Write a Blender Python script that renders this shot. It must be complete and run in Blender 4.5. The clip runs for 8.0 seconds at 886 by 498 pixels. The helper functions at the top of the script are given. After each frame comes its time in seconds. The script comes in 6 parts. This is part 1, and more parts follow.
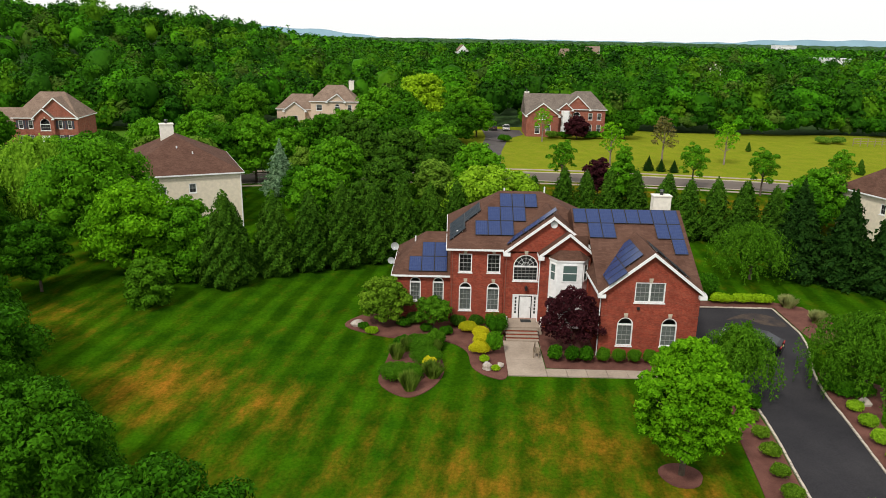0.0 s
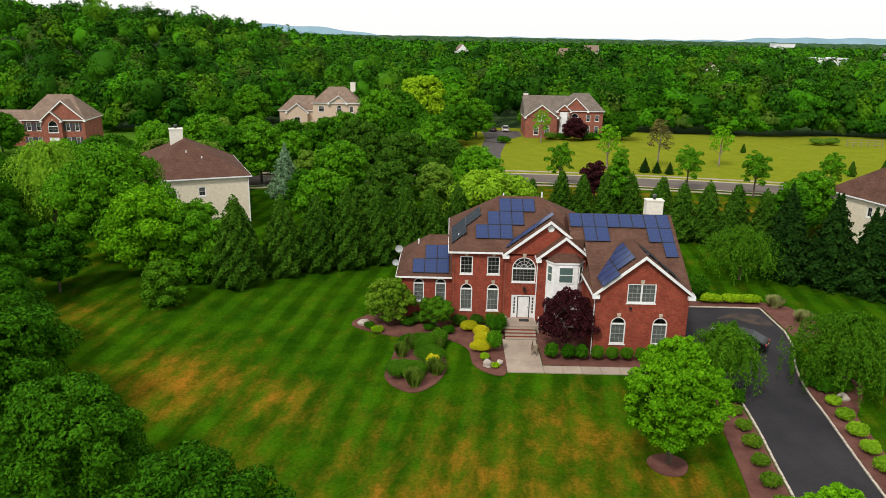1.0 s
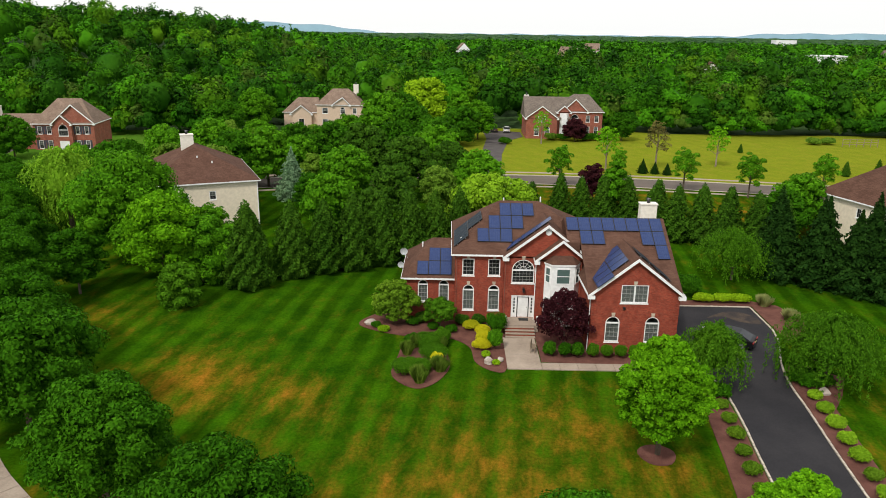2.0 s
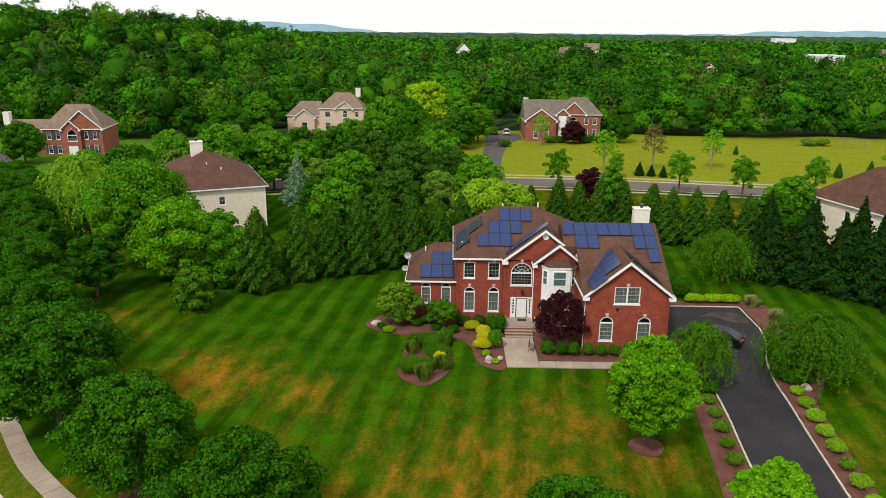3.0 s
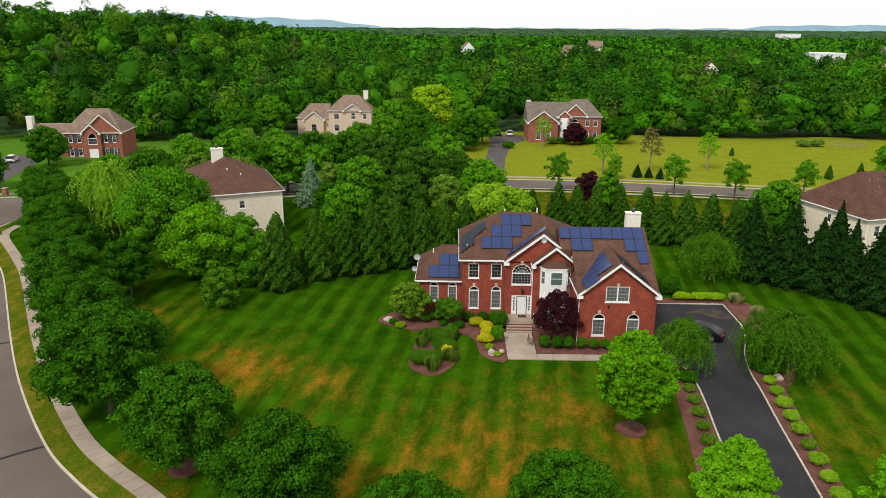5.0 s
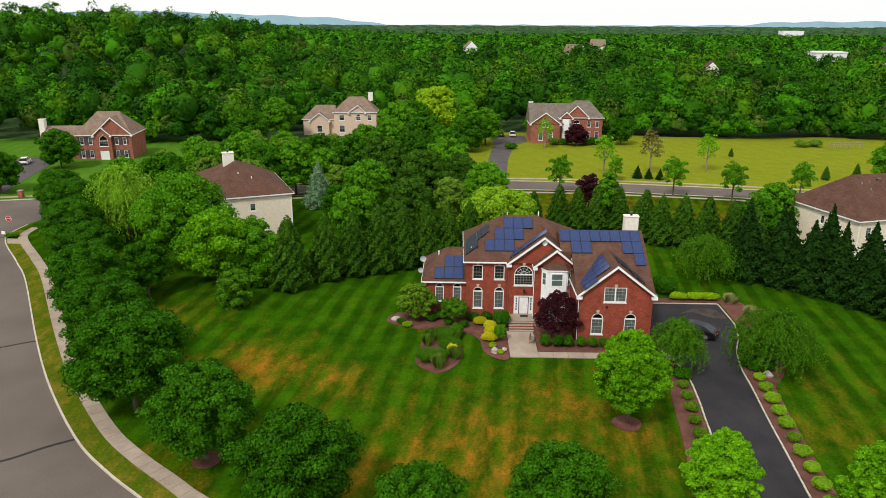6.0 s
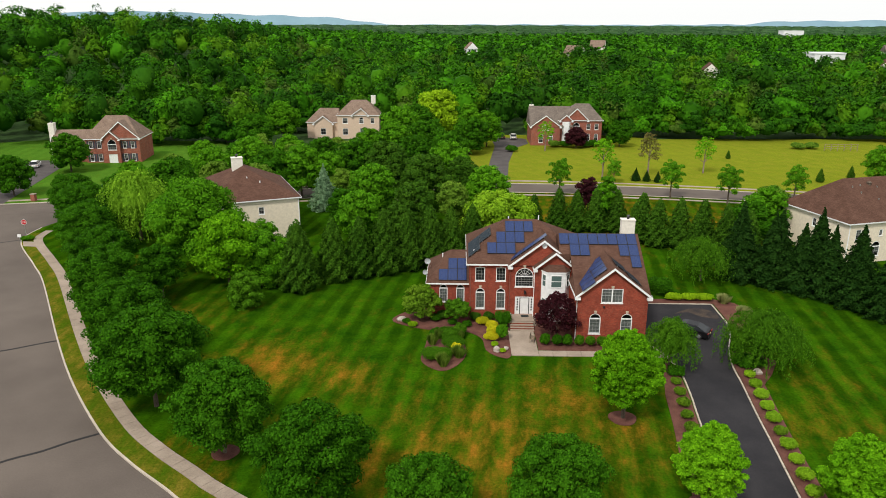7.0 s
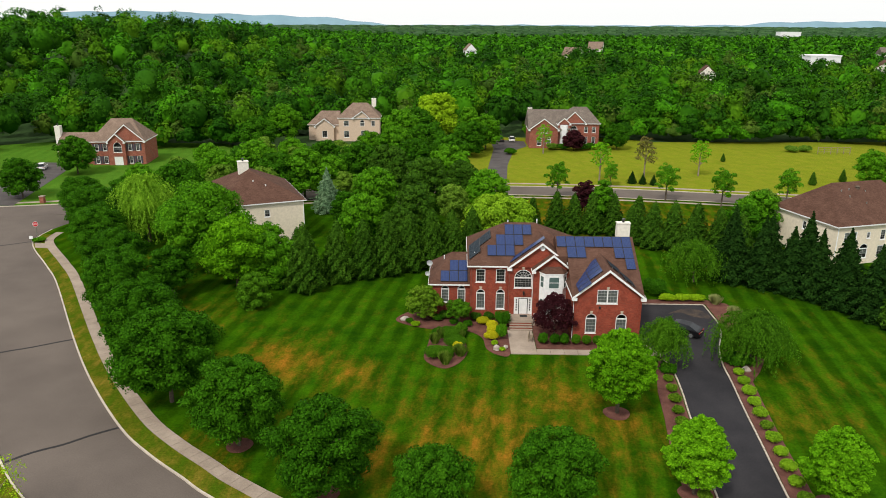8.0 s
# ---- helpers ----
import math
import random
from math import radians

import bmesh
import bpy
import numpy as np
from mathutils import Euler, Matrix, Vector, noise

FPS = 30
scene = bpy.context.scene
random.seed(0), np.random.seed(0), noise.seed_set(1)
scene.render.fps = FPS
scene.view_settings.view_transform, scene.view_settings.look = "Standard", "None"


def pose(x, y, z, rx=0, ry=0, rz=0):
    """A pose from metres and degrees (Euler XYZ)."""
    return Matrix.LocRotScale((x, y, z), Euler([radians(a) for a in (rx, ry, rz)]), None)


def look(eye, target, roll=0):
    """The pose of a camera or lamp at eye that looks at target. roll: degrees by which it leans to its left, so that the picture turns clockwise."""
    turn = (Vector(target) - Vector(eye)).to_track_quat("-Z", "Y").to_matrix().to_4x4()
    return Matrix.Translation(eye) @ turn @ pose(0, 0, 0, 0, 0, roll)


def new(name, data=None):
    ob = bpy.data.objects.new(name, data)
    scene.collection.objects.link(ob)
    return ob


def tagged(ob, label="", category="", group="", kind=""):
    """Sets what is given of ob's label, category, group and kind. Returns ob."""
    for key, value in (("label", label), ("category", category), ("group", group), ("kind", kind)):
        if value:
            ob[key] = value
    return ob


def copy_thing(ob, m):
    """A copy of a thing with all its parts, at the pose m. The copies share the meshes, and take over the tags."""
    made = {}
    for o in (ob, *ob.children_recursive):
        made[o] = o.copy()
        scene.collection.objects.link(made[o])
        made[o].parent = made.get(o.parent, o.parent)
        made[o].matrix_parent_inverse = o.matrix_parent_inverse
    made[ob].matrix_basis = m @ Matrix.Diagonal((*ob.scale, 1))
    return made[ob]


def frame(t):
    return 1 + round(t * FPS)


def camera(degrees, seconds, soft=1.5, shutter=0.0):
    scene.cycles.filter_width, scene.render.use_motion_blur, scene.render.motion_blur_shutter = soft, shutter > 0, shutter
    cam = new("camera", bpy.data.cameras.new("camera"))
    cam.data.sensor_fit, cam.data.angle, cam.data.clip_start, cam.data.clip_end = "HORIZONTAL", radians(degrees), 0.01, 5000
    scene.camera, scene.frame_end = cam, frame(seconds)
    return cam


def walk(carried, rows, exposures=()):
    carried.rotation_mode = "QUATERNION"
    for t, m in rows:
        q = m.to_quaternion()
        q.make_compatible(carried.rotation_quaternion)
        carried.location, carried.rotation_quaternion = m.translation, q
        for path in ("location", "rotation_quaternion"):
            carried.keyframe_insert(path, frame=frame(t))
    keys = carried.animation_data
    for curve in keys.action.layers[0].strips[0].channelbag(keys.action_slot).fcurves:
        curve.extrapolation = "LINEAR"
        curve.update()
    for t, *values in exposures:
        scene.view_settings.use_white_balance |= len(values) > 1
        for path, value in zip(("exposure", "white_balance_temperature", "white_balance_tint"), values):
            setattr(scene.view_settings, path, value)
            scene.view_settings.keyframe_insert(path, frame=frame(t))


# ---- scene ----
cam = camera(63.1, 8.0, soft=0.9)
PATH = [
    (0, (1.139, 0.479, 24.176), (1.124, 2.398, 23.612), 1.1),
    (0.5, (0.956, -0.942, 24.792), (0.943, 0.976, 24.225), 1.1),
    (1, (0.894, -2.339, 25.475), (0.881, -0.422, 24.905), 1.1),
    (1.5, (0.871, -3.751, 26.161), (0.855, -1.835, 25.586), 1.0),
    (3, (0.724, -8.313, 28.342), (0.703, -6.399, 27.762), 0.6),
    (3.5, (0.714, -9.8, 28.993), (0.691, -7.887, 28.409), 0.5),
    (4, (0.68, -11.3, 29.625), (0.655, -9.388, 29.039), 0.5),
    (4.5, (0.632, -12.796, 30.242), (0.603, -10.885, 29.654), 0.5),
    (6, (0.378, -17.361, 32.509), (0.336, -15.453, 31.909), 0.3),
    (6.5, (0.223, -18.849, 33.183), (0.179, -16.941, 32.583), 0.3),
    (7, (0.085, -20.404, 33.867), (0.041, -18.497, 33.266), 0.2),
    (7.5, (-0.051, -21.906, 34.544), (-0.095, -19.999, 33.943), 0.3),
    (8, (-0.286, -23.382, 35.102), (-0.325, -21.475, 34.501), 0.3),
]
walk(cam, [(t, look(eye, target, roll)) for t, eye, target, roll in PATH])

# ---- world and light ----
world = bpy.data.worlds.new("sky")
scene.world = world
world.use_nodes = True
wn = world.node_tree
wn.nodes.clear()
sky = wn.nodes.new("ShaderNodeTexSky")
sky.sky_type, sky.sun_disc = "NISHITA", False
sky.sun_elevation, sky.sun_rotation = radians(58), radians(-40)
sky.air_density, sky.dust_density, sky.ozone_density = 1.0, 3.0, 1.0
veil = wn.nodes.new("ShaderNodeMix")
veil.data_type = "RGBA"
veil.inputs["Factor"].default_value = 0.86
veil.inputs["B"].default_value = (10.5, 10.6, 10.5, 1)
wbg = wn.nodes.new("ShaderNodeBackground")
wbg.inputs["Strength"].default_value = 0.107
wout = wn.nodes.new("ShaderNodeOutputWorld")
wn.links.new(sky.outputs["Color"], veil.inputs["A"])
wn.links.new(veil.outputs["Result"], wbg.inputs["Color"])
wn.links.new(wbg.outputs["Background"], wout.inputs["Surface"])

sun = new("sun", bpy.data.lights.new("sun", "SUN"))
sun.data.energy, sun.data.angle, sun.data.color = 2.75, radians(8), (1.0, 0.95, 0.85)
sun.matrix_basis = look((-40, -35, 95), (0, 40, 0))
scene.view_settings.exposure = 0.0


# ---- materials ----
def nodes_of(name):
    m = bpy.data.materials.new(name)
    m.use_nodes = True
    nt = m.node_tree
    return m, nt, nt.nodes["Principled BSDF"]


def add(nt, kind, **inputs):
    n = nt.nodes.new(kind)
    for k, v in inputs.items():
        n.inputs[k.replace("_", " ")].default_value = v
    return n


def ramp(nt, src, stops):
    r = nt.nodes.new("ShaderNodeValToRGB")
    els = r.color_ramp.elements
    while len(els) < len(stops):
        els.new(0.5)
    for e, (p, c) in zip(els, stops):
        e.position, e.color = p, (*c, 1)
    nt.links.new(src, r.inputs["Fac"])
    return r.outputs["Color"]


def mix(nt, fac, a, b, mode="MIX"):
    m = nt.nodes.new("ShaderNodeMix")
    m.data_type, m.blend_type = "RGBA", mode
    for sock, v in ((m.inputs["Factor"], fac), (m.inputs["A"], a), (m.inputs["B"], b)):
        if isinstance(v, (int, float)):
            sock.default_value = v
        elif isinstance(v, tuple):
            sock.default_value = (*v, 1)
        else:
            nt.links.new(v, sock)
    return m.outputs["Result"]


def coords(nt, kind="Object"):
    return nt.nodes.new("ShaderNodeTexCoord").outputs[kind]


def position(nt):
    return nt.nodes.new("ShaderNodeNewGeometry").outputs["Position"]


def noise_tex(nt, vec, scale, detail=4, rough=0.55):
    n = add(nt, "ShaderNodeTexNoise", Scale=scale, Detail=detail, Roughness=rough)
    nt.links.new(vec, n.inputs["Vector"])
    return n.outputs["Fac"]


def bump(nt, bs, height, strength, dist):
    b = add(nt, "ShaderNodeBump", Strength=strength, Distance=dist)
    nt.links.new(height, b.inputs["Height"])
    nt.links.new(b.outputs["Normal"], bs.inputs["Normal"])


def grainy(name, c1, c2, rough=0.8, big=0.4, fine=6.0, fine_amount=0.25, bump_s=0.3, bump_d=0.02, metal=0.0, world_space=True):
    """A surface with stains at one scale and grain at another."""
    m, nt, bs = nodes_of(name)
    vec = position(nt) if world_space else coords(nt)
    base = ramp(nt, noise_tex(nt, vec, big), [(0.32, c1), (0.68, c2)])
    f = noise_tex(nt, vec, fine, 3, 0.7)
    dark = ramp(nt, f, [(0.25, (1 - fine_amount,) * 3), (0.75, (1 + fine_amount,) * 3)])
    nt.links.new(mix(nt, 1.0, base, dark, "MULTIPLY"), bs.inputs["Base Color"])
    bs.inputs["Roughness"].default_value, bs.inputs["Metallic"].default_value = rough, metal
    bs.inputs["Specular IOR Level"].default_value = 0.113
    if bump_s:
        bump(nt, bs, f, bump_s, bump_d)
    return m


def leaf_mat(name, c1, c2, c3=None, glow=0.2, broad=0.0):
    """Leaves: each one a little different, light passing through; with broad, whole crowns differ too."""
    m, nt, bs = nodes_of(name)
    geo = nt.nodes.new("ShaderNodeNewGeometry")
    info = nt.nodes.new("ShaderNodeObjectInfo")
    col = ramp(nt, geo.outputs["Random Per Island"], [(0.0, tuple(a * 0.5 + b * 0.4 for a, b in zip(c1, c2))), (0.5, c2), (1.0, tuple(a * 0.5 + b * 0.6 for a, b in zip(c3 or c2, c2)))])
    shade = ramp(nt, info.outputs["Random"], [(0.0, (0.82, 0.85, 0.82)), (1.0, (1.14, 1.1, 1.08))])
    col = mix(nt, 1.0, col, shade, "MULTIPLY")
    vec = position(nt)
    patch = ramp(nt, noise_tex(nt, vec, 0.5, 2), [(0.3, (0.78, 0.84, 0.78)), (0.7, (1.2, 1.13, 1.1))])
    col = mix(nt, 1.0, col, patch, "MULTIPLY")
    if broad:
        wide = ramp(nt, noise_tex(nt, vec, broad, 3, 0.6), [(0.32, (0.62, 0.72, 0.7)), (0.5, (1.0, 1.0, 1.0)), (0.7, (1.45, 1.25, 1.15))])
        col = mix(nt, 1.0, col, wide, "MULTIPLY")
    nt.links.new(col, bs.inputs["Base Color"])
    bs.inputs["Roughness"].default_value = 0.6
    bs.inputs["Specular IOR Level"].default_value = 0.015
    tr = nt.nodes.new("ShaderNodeBsdfTranslucent")
    nt.links.new(col, tr.inputs["Color"])
    mx = nt.nodes.new("ShaderNodeMixShader")
    mx.inputs["Fac"].default_value = glow
    out = nt.nodes["Material Output"]
    nt.links.new(bs.outputs["BSDF"], mx.inputs[1])
    nt.links.new(tr.outputs["BSDF"], mx.inputs[2])
    nt.links.new(mx.outputs["Shader"], out.inputs["Surface"])
    return m


def brick_mat(name, a, b, mortar, scale=1.0):
    m, nt, bs = nodes_of(name)
    geo = nt.nodes.new("ShaderNodeNewGeometry")
    sep = nt.nodes.new("ShaderNodeSeparateXYZ")
    nt.links.new(geo.outputs["Position"], sep.inputs[0])
    summ = nt.nodes.new("ShaderNodeMath")
    nt.links.new(sep.outputs["X"], summ.inputs[0])
    nt.links.new(sep.outputs["Y"], summ.inputs[1])
    comb = nt.nodes.new("ShaderNodeCombineXYZ")
    nt.links.new(summ.outputs[0], comb.inputs["X"])
    nt.links.new(sep.outputs["Z"], comb.inputs["Y"])
    br = add(nt, "ShaderNodeTexBrick", Scale=scale, Mortar_Size=0.008, Mortar_Smooth=0.3, Bias=0.0, Brick_Width=0.22, Row_Height=0.075)
    for k, c in (("Color1", a), ("Color2", b), ("Mortar", mortar)):
        br.inputs[k].default_value = (*c, 1)
    nt.links.new(comb.outputs[0], br.inputs["Vector"])
    st = ramp(nt, noise_tex(nt, geo.outputs["Position"], 0.9, 4), [(0.3, (0.8, 0.78, 0.78)), (0.7, (1.15, 1.12, 1.1))])
    g = ramp(nt, noise_tex(nt, geo.outputs["Position"], 9, 3), [(0.3, (0.8, 0.8, 0.8)), (0.7, (1.15, 1.15, 1.15))])
    nt.links.new(mix(nt, 1.0, mix(nt, 1.0, br.outputs["Color"], st, "MULTIPLY"), g, "MULTIPLY"), bs.inputs["Base Color"])
    bs.inputs["Roughness"].default_value = 0.9
    bs.inputs["Specular IOR Level"].default_value = 0.113
    bump(nt, bs, br.outputs["Fac"], -0.5, 0.01)
    return m


def shingle_mat(name, a, b, dark):
    """Asphalt shingles in courses."""
    m, nt, bs = nodes_of(name)
    geo = nt.nodes.new("ShaderNodeNewGeometry")
    sep = nt.nodes.new("ShaderNodeSeparateXYZ")
    nt.links.new(geo.outputs["Position"], sep.inputs[0])
    summ = nt.nodes.new("ShaderNodeMath")
    nt.links.new(sep.outputs["X"], summ.inputs[0])
    nt.links.new(sep.outputs["Y"], summ.inputs[1])
    comb = nt.nodes.new("ShaderNodeCombineXYZ")
    nt.links.new(summ.outputs[0], comb.inputs["X"])
    nt.links.new(sep.outputs["Z"], comb.inputs["Y"])
    br = add(nt, "ShaderNodeTexBrick", Scale=1.0, Mortar_Size=0.006, Bias=0.0, Brick_Width=0.32, Row_Height=0.08)
    for k, c in (("Color1", a), ("Color2", b), ("Mortar", dark)):
        br.inputs[k].default_value = (*c, 1)
    nt.links.new(comb.outputs[0], br.inputs["Vector"])
    st = ramp(nt, noise_tex(nt, geo.outputs["Position"], 0.7, 4), [(0.3, (0.82, 0.8, 0.8)), (0.7, (1.14, 1.14, 1.14))])
    g = ramp(nt, noise_tex(nt, geo.outputs["Position"], 14, 3, 0.8), [(0.3, (0.75, 0.75, 0.75)), (0.7, (1.2, 1.2, 1.2))])
    nt.links.new(mix(nt, 1.0, mix(nt, 1.0, br.outputs["Color"], st, "MULTIPLY"), g, "MULTIPLY"), bs.inputs["Base Color"])
    bs.inputs["Roughness"].default_value = 0.9
    bs.inputs["Specular IOR Level"].default_value = 0.05
    bump(nt, bs, br.outputs["Fac"], -0.4, 0.01)
    return m


def lawn_mat(name, g1, g2, dry, dry_spots, stripe_angle, stripe_width, stripe_amount, dry_cut=0.66, olive=(0.088, 0.083, 0.005)):
    """Mown grass with mowing stripes, and dry patches round given places (x, y, radius, amount)."""
    m, nt, bs = nodes_of(name)
    vec = position(nt)
    sep = nt.nodes.new("ShaderNodeSeparateXYZ")
    nt.links.new(vec, sep.inputs[0])

    def math_n(op, a, b=None):
        n = nt.nodes.new("ShaderNodeMath")
        n.operation = op
        for i, v in enumerate((a, b)):
            if v is None:
                continue
            if isinstance(v, (int, float)):
                n.inputs[i].default_value = v
            else:
                nt.links.new(v, n.inputs[i])
        return n.outputs[0]
    ca, sa = math.cos(radians(stripe_angle)), math.sin(radians(stripe_angle))
    across = math_n("ADD", math_n("MULTIPLY", sep.outputs["X"], ca), math_n("MULTIPLY", sep.outputs["Y"], sa))
    along = math_n("SUBTRACT", math_n("MULTIPLY", sep.outputs["Y"], ca), math_n("MULTIPLY", sep.outputs["X"], sa))
    wob = noise_tex(nt, vec, 0.06, 2)
    phase = math_n("ADD", math_n("MULTIPLY", across, math.pi / stripe_width), math_n("MULTIPLY", wob, 3.0))
    stripe = math_n("ADD", math_n("MULTIPLY", math_n("SINE", phase), 0.5), 0.5)
    fade = ramp(nt, noise_tex(nt, vec, 0.09, 3), [(0.35, (0.25, 0.25, 0.25)), (0.65, (1, 1, 1))])
    sc = ramp(nt, stripe, [(0.25, (1 - stripe_amount,) * 3), (0.75, (1 + stripe_amount,) * 3)])
    base = ramp(nt, noise_tex(nt, vec, 0.3, 6, 0.65), [(0.3, g1), (0.7, g2)])
    base = mix(nt, fade, base, mix(nt, 1.0, base, sc, "MULTIPLY"))
    amount = None
    for x, y, r, k in dry_spots:
        dx = math_n("SUBTRACT", sep.outputs["X"], x)
        dy = math_n("SUBTRACT", sep.outputs["Y"], y)
        d2 = math_n("ADD", math_n("MULTIPLY", dx, dx), math_n("MULTIPLY", dy, dy))
        e = math_n("MULTIPLY", math_n("EXPONENT", math_n("MULTIPLY", d2, -1.0 / (r * r))), k)
        amount = e if amount is None else math_n("MAXIMUM", amount, e)
    # dry patches stretched along the mower's lines
    drawn = nt.nodes.new("ShaderNodeCombineXYZ")
    nt.links.new(across, drawn.inputs["X"])
    nt.links.new(math_n("MULTIPLY", along, 0.42), drawn.inputs["Y"])
    blot = noise_tex(nt, drawn.outputs[0], 0.62, 6, 0.7)
    v = blot
    if amount is not None:
        v = math_n("ADD", math_n("MULTIPLY", amount, 0.34), blot)
        v = math_n("ADD", v, math_n("MULTIPLY", stripe, 0.05))
    k = ramp(nt, v, [(dry_cut - 0.1, (0, 0, 0)), (dry_cut + 0.32, (1, 1, 1))])
    worn = ramp(nt, v, [(dry_cut, olive), (dry_cut + 0.3, dry)])
    col = mix(nt, k, base, worn)
    fine = noise_tex(nt, vec, 4.0, 5, 0.75)
    g = ramp(nt, fine, [(0.28, (0.55, 0.6, 0.55)), (0.72, (1.4, 1.36, 1.3))])
    nt.links.new(mix(nt, 1.0, col, g, "MULTIPLY"), bs.inputs["Base Color"])
    bs.inputs["Roughness"].default_value = 0.9
    bs.inputs["Specular IOR Level"].default_value = 0.0
    bump(nt, bs, fine, 0.6, 0.05)
    return m


def plain(name, c, rough=0.5, metal=0.0, spec=0.4):
    m, nt, bs = nodes_of(name)
    f = noise_tex(nt, position(nt), 3.0, 3)
    k = ramp(nt, f, [(0.3, tuple(v * 0.9 for v in c)), (0.7, tuple(min(v * 1.06, 1) for v in c))])
    nt.links.new(k, bs.inputs["Base Color"])
    bs.inputs["Roughness"].default_value, bs.inputs["Metallic"].default_value = rough, metal
    bs.inputs["Specular IOR Level"].default_value = spec
    return m


def glass_mat(name, tint=(0.9, 0.95, 0.95)):
    m, nt, bs = nodes_of(name)
    bs.inputs["Base Color"].default_value = (*tint, 1)
    bs.inputs["Roughness"].default_value = 0.02
    bs.inputs["Transmission Weight"].default_value = 1.0
    bs.inputs["IOR"].default_value = 1.2
    return m


def panel_mat(name, c1, c2, line, rough=0.15, spec=0.45):
    """Solar cells under glass: a faint grid of cells."""
    m, nt, bs = nodes_of(name)
    vec = coords(nt)
    br = add(nt, "ShaderNodeTexBrick", Scale=1.0, Mortar_Size=0.006, Bias=0.0, Brick_Width=0.18, Row_Height=0.17)
    br.offset = 0.0
    for k, c in (("Color1", c1), ("Color2", c2), ("Mortar", line)):
        br.inputs[k].default_value = (*c, 1)
    nt.links.new(vec, br.inputs["Vector"])
    nt.links.new(br.outputs["Color"], bs.inputs["Base Color"])
    bs.inputs["Roughness"].default_value = rough
    bs.inputs["Specular IOR Level"].default_value = spec
    return m


BRICK = brick_mat("red_brick", (0.215, 0.038, 0.023), (0.33, 0.064, 0.037), (0.22, 0.1, 0.07))
FAR_BRICK = brick_mat("rose_brick", (0.25, 0.072, 0.046), (0.34, 0.105, 0.07), (0.3, 0.18, 0.14))
SHINGLE = shingle_mat("brown_shingle", (0.092, 0.048, 0.034), (0.122, 0.066, 0.048), (0.072, 0.04, 0.03))
SHINGLE_GREY = shingle_mat("grey_brown_shingle", (0.15, 0.125, 0.105), (0.2, 0.165, 0.14), (0.07, 0.06, 0.05))
SHINGLE_TAN = shingle_mat("tan_shingle", (0.2, 0.14, 0.105), (0.26, 0.19, 0.145), (0.09, 0.07, 0.06))
WHITE = plain("white_trim", (0.8, 0.8, 0.8), 0.5)
SPOUT = plain("brick_coloured_paint", (0.2, 0.07, 0.05), 0.5)
BAR = plain("sash_bar_paint", (0.3, 0.3, 0.29), 0.5)
CREAM = plain("cream_stucco", (0.72, 0.63, 0.5), 0.85, spec=0.2)
SIDING = plain("pale_siding", (0.74, 0.7, 0.62), 0.7, spec=0.2)
PEACH = plain("peach_stucco", (0.62, 0.47, 0.36), 0.85, spec=0.2)
STONE = grainy("limestone", (0.42, 0.36, 0.28), (0.52, 0.45, 0.36), 0.8)
BLIND = plain("window_blind", (0.095, 0.105, 0.098), 0.7)
# near-black: unlit interiors painted as colour behind and in windows; also the doormat
DARK = plain("room_shade_and_mat", (0.02, 0.022, 0.022), 0.9)
GLASS = glass_mat("window_glass")
BLACK = plain("black_metal", (0.02, 0.02, 0.022), 0.4)
SHUTTER = plain("dark_shutter", (0.05, 0.05, 0.07), 0.6)
ASPHALT = grainy("driveway_asphalt", (0.022, 0.021, 0.024), (0.035, 0.033, 0.036), 0.85, 0.25, 12, 0.3)
ROAD = grainy("road_asphalt", (0.105, 0.086, 0.074), (0.14, 0.115, 0.098), 0.9, 0.12, 9, 0.18)
CRACK = plain("tar_seal", (0.016, 0.014, 0.014), 0.8)
CONCRETE = grainy("pale_concrete", (0.27, 0.215, 0.17), (0.37, 0.3, 0.24), 0.9, 0.5, 7, 0.15)
KERB = grainy("kerb_concrete", (0.42, 0.36, 0.3), (0.55, 0.48, 0.4), 0.9, 0.5, 7, 0.15)
MULCH = grainy("red_mulch", (0.095, 0.04, 0.031), (0.155, 0.068, 0.053), 0.95, 0.9, 16, 0.4, 0.6, 0.04)
BARK = grainy("bark", (0.08, 0.06, 0.045), (0.14, 0.11, 0.085), 0.95, 1.5, 12, 0.35, 0.6, 0.03)
PALE_BARK = grainy("pale_bark", (0.2, 0.15, 0.12), (0.28, 0.22, 0.18), 0.95, 1.5, 12, 0.35, 0.6, 0.03)
BOULDER = grainy("pale_boulder", (0.3, 0.25, 0.21), (0.46, 0.41, 0.36), 0.9, 2, 9, 0.25)
ALU = plain("aluminium", (0.55, 0.56, 0.57), 0.35, 0.9)
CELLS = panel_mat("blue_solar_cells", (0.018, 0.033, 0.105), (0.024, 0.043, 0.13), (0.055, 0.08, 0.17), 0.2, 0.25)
# the same cells for slopes seen edge-on, their low-angle darkness painted into the colour
CELLS_DARK = panel_mat("angle_darkened_solar_cells", (0.012, 0.02, 0.03), (0.016, 0.026, 0.036), (0.03, 0.04, 0.05), 0.5, 0.05)
FOREST_FLOOR = grainy("woodland_ground", (0.02, 0.045, 0.012), (0.04, 0.08, 0.02), 0.95, 0.05, 0.8, 0.3)

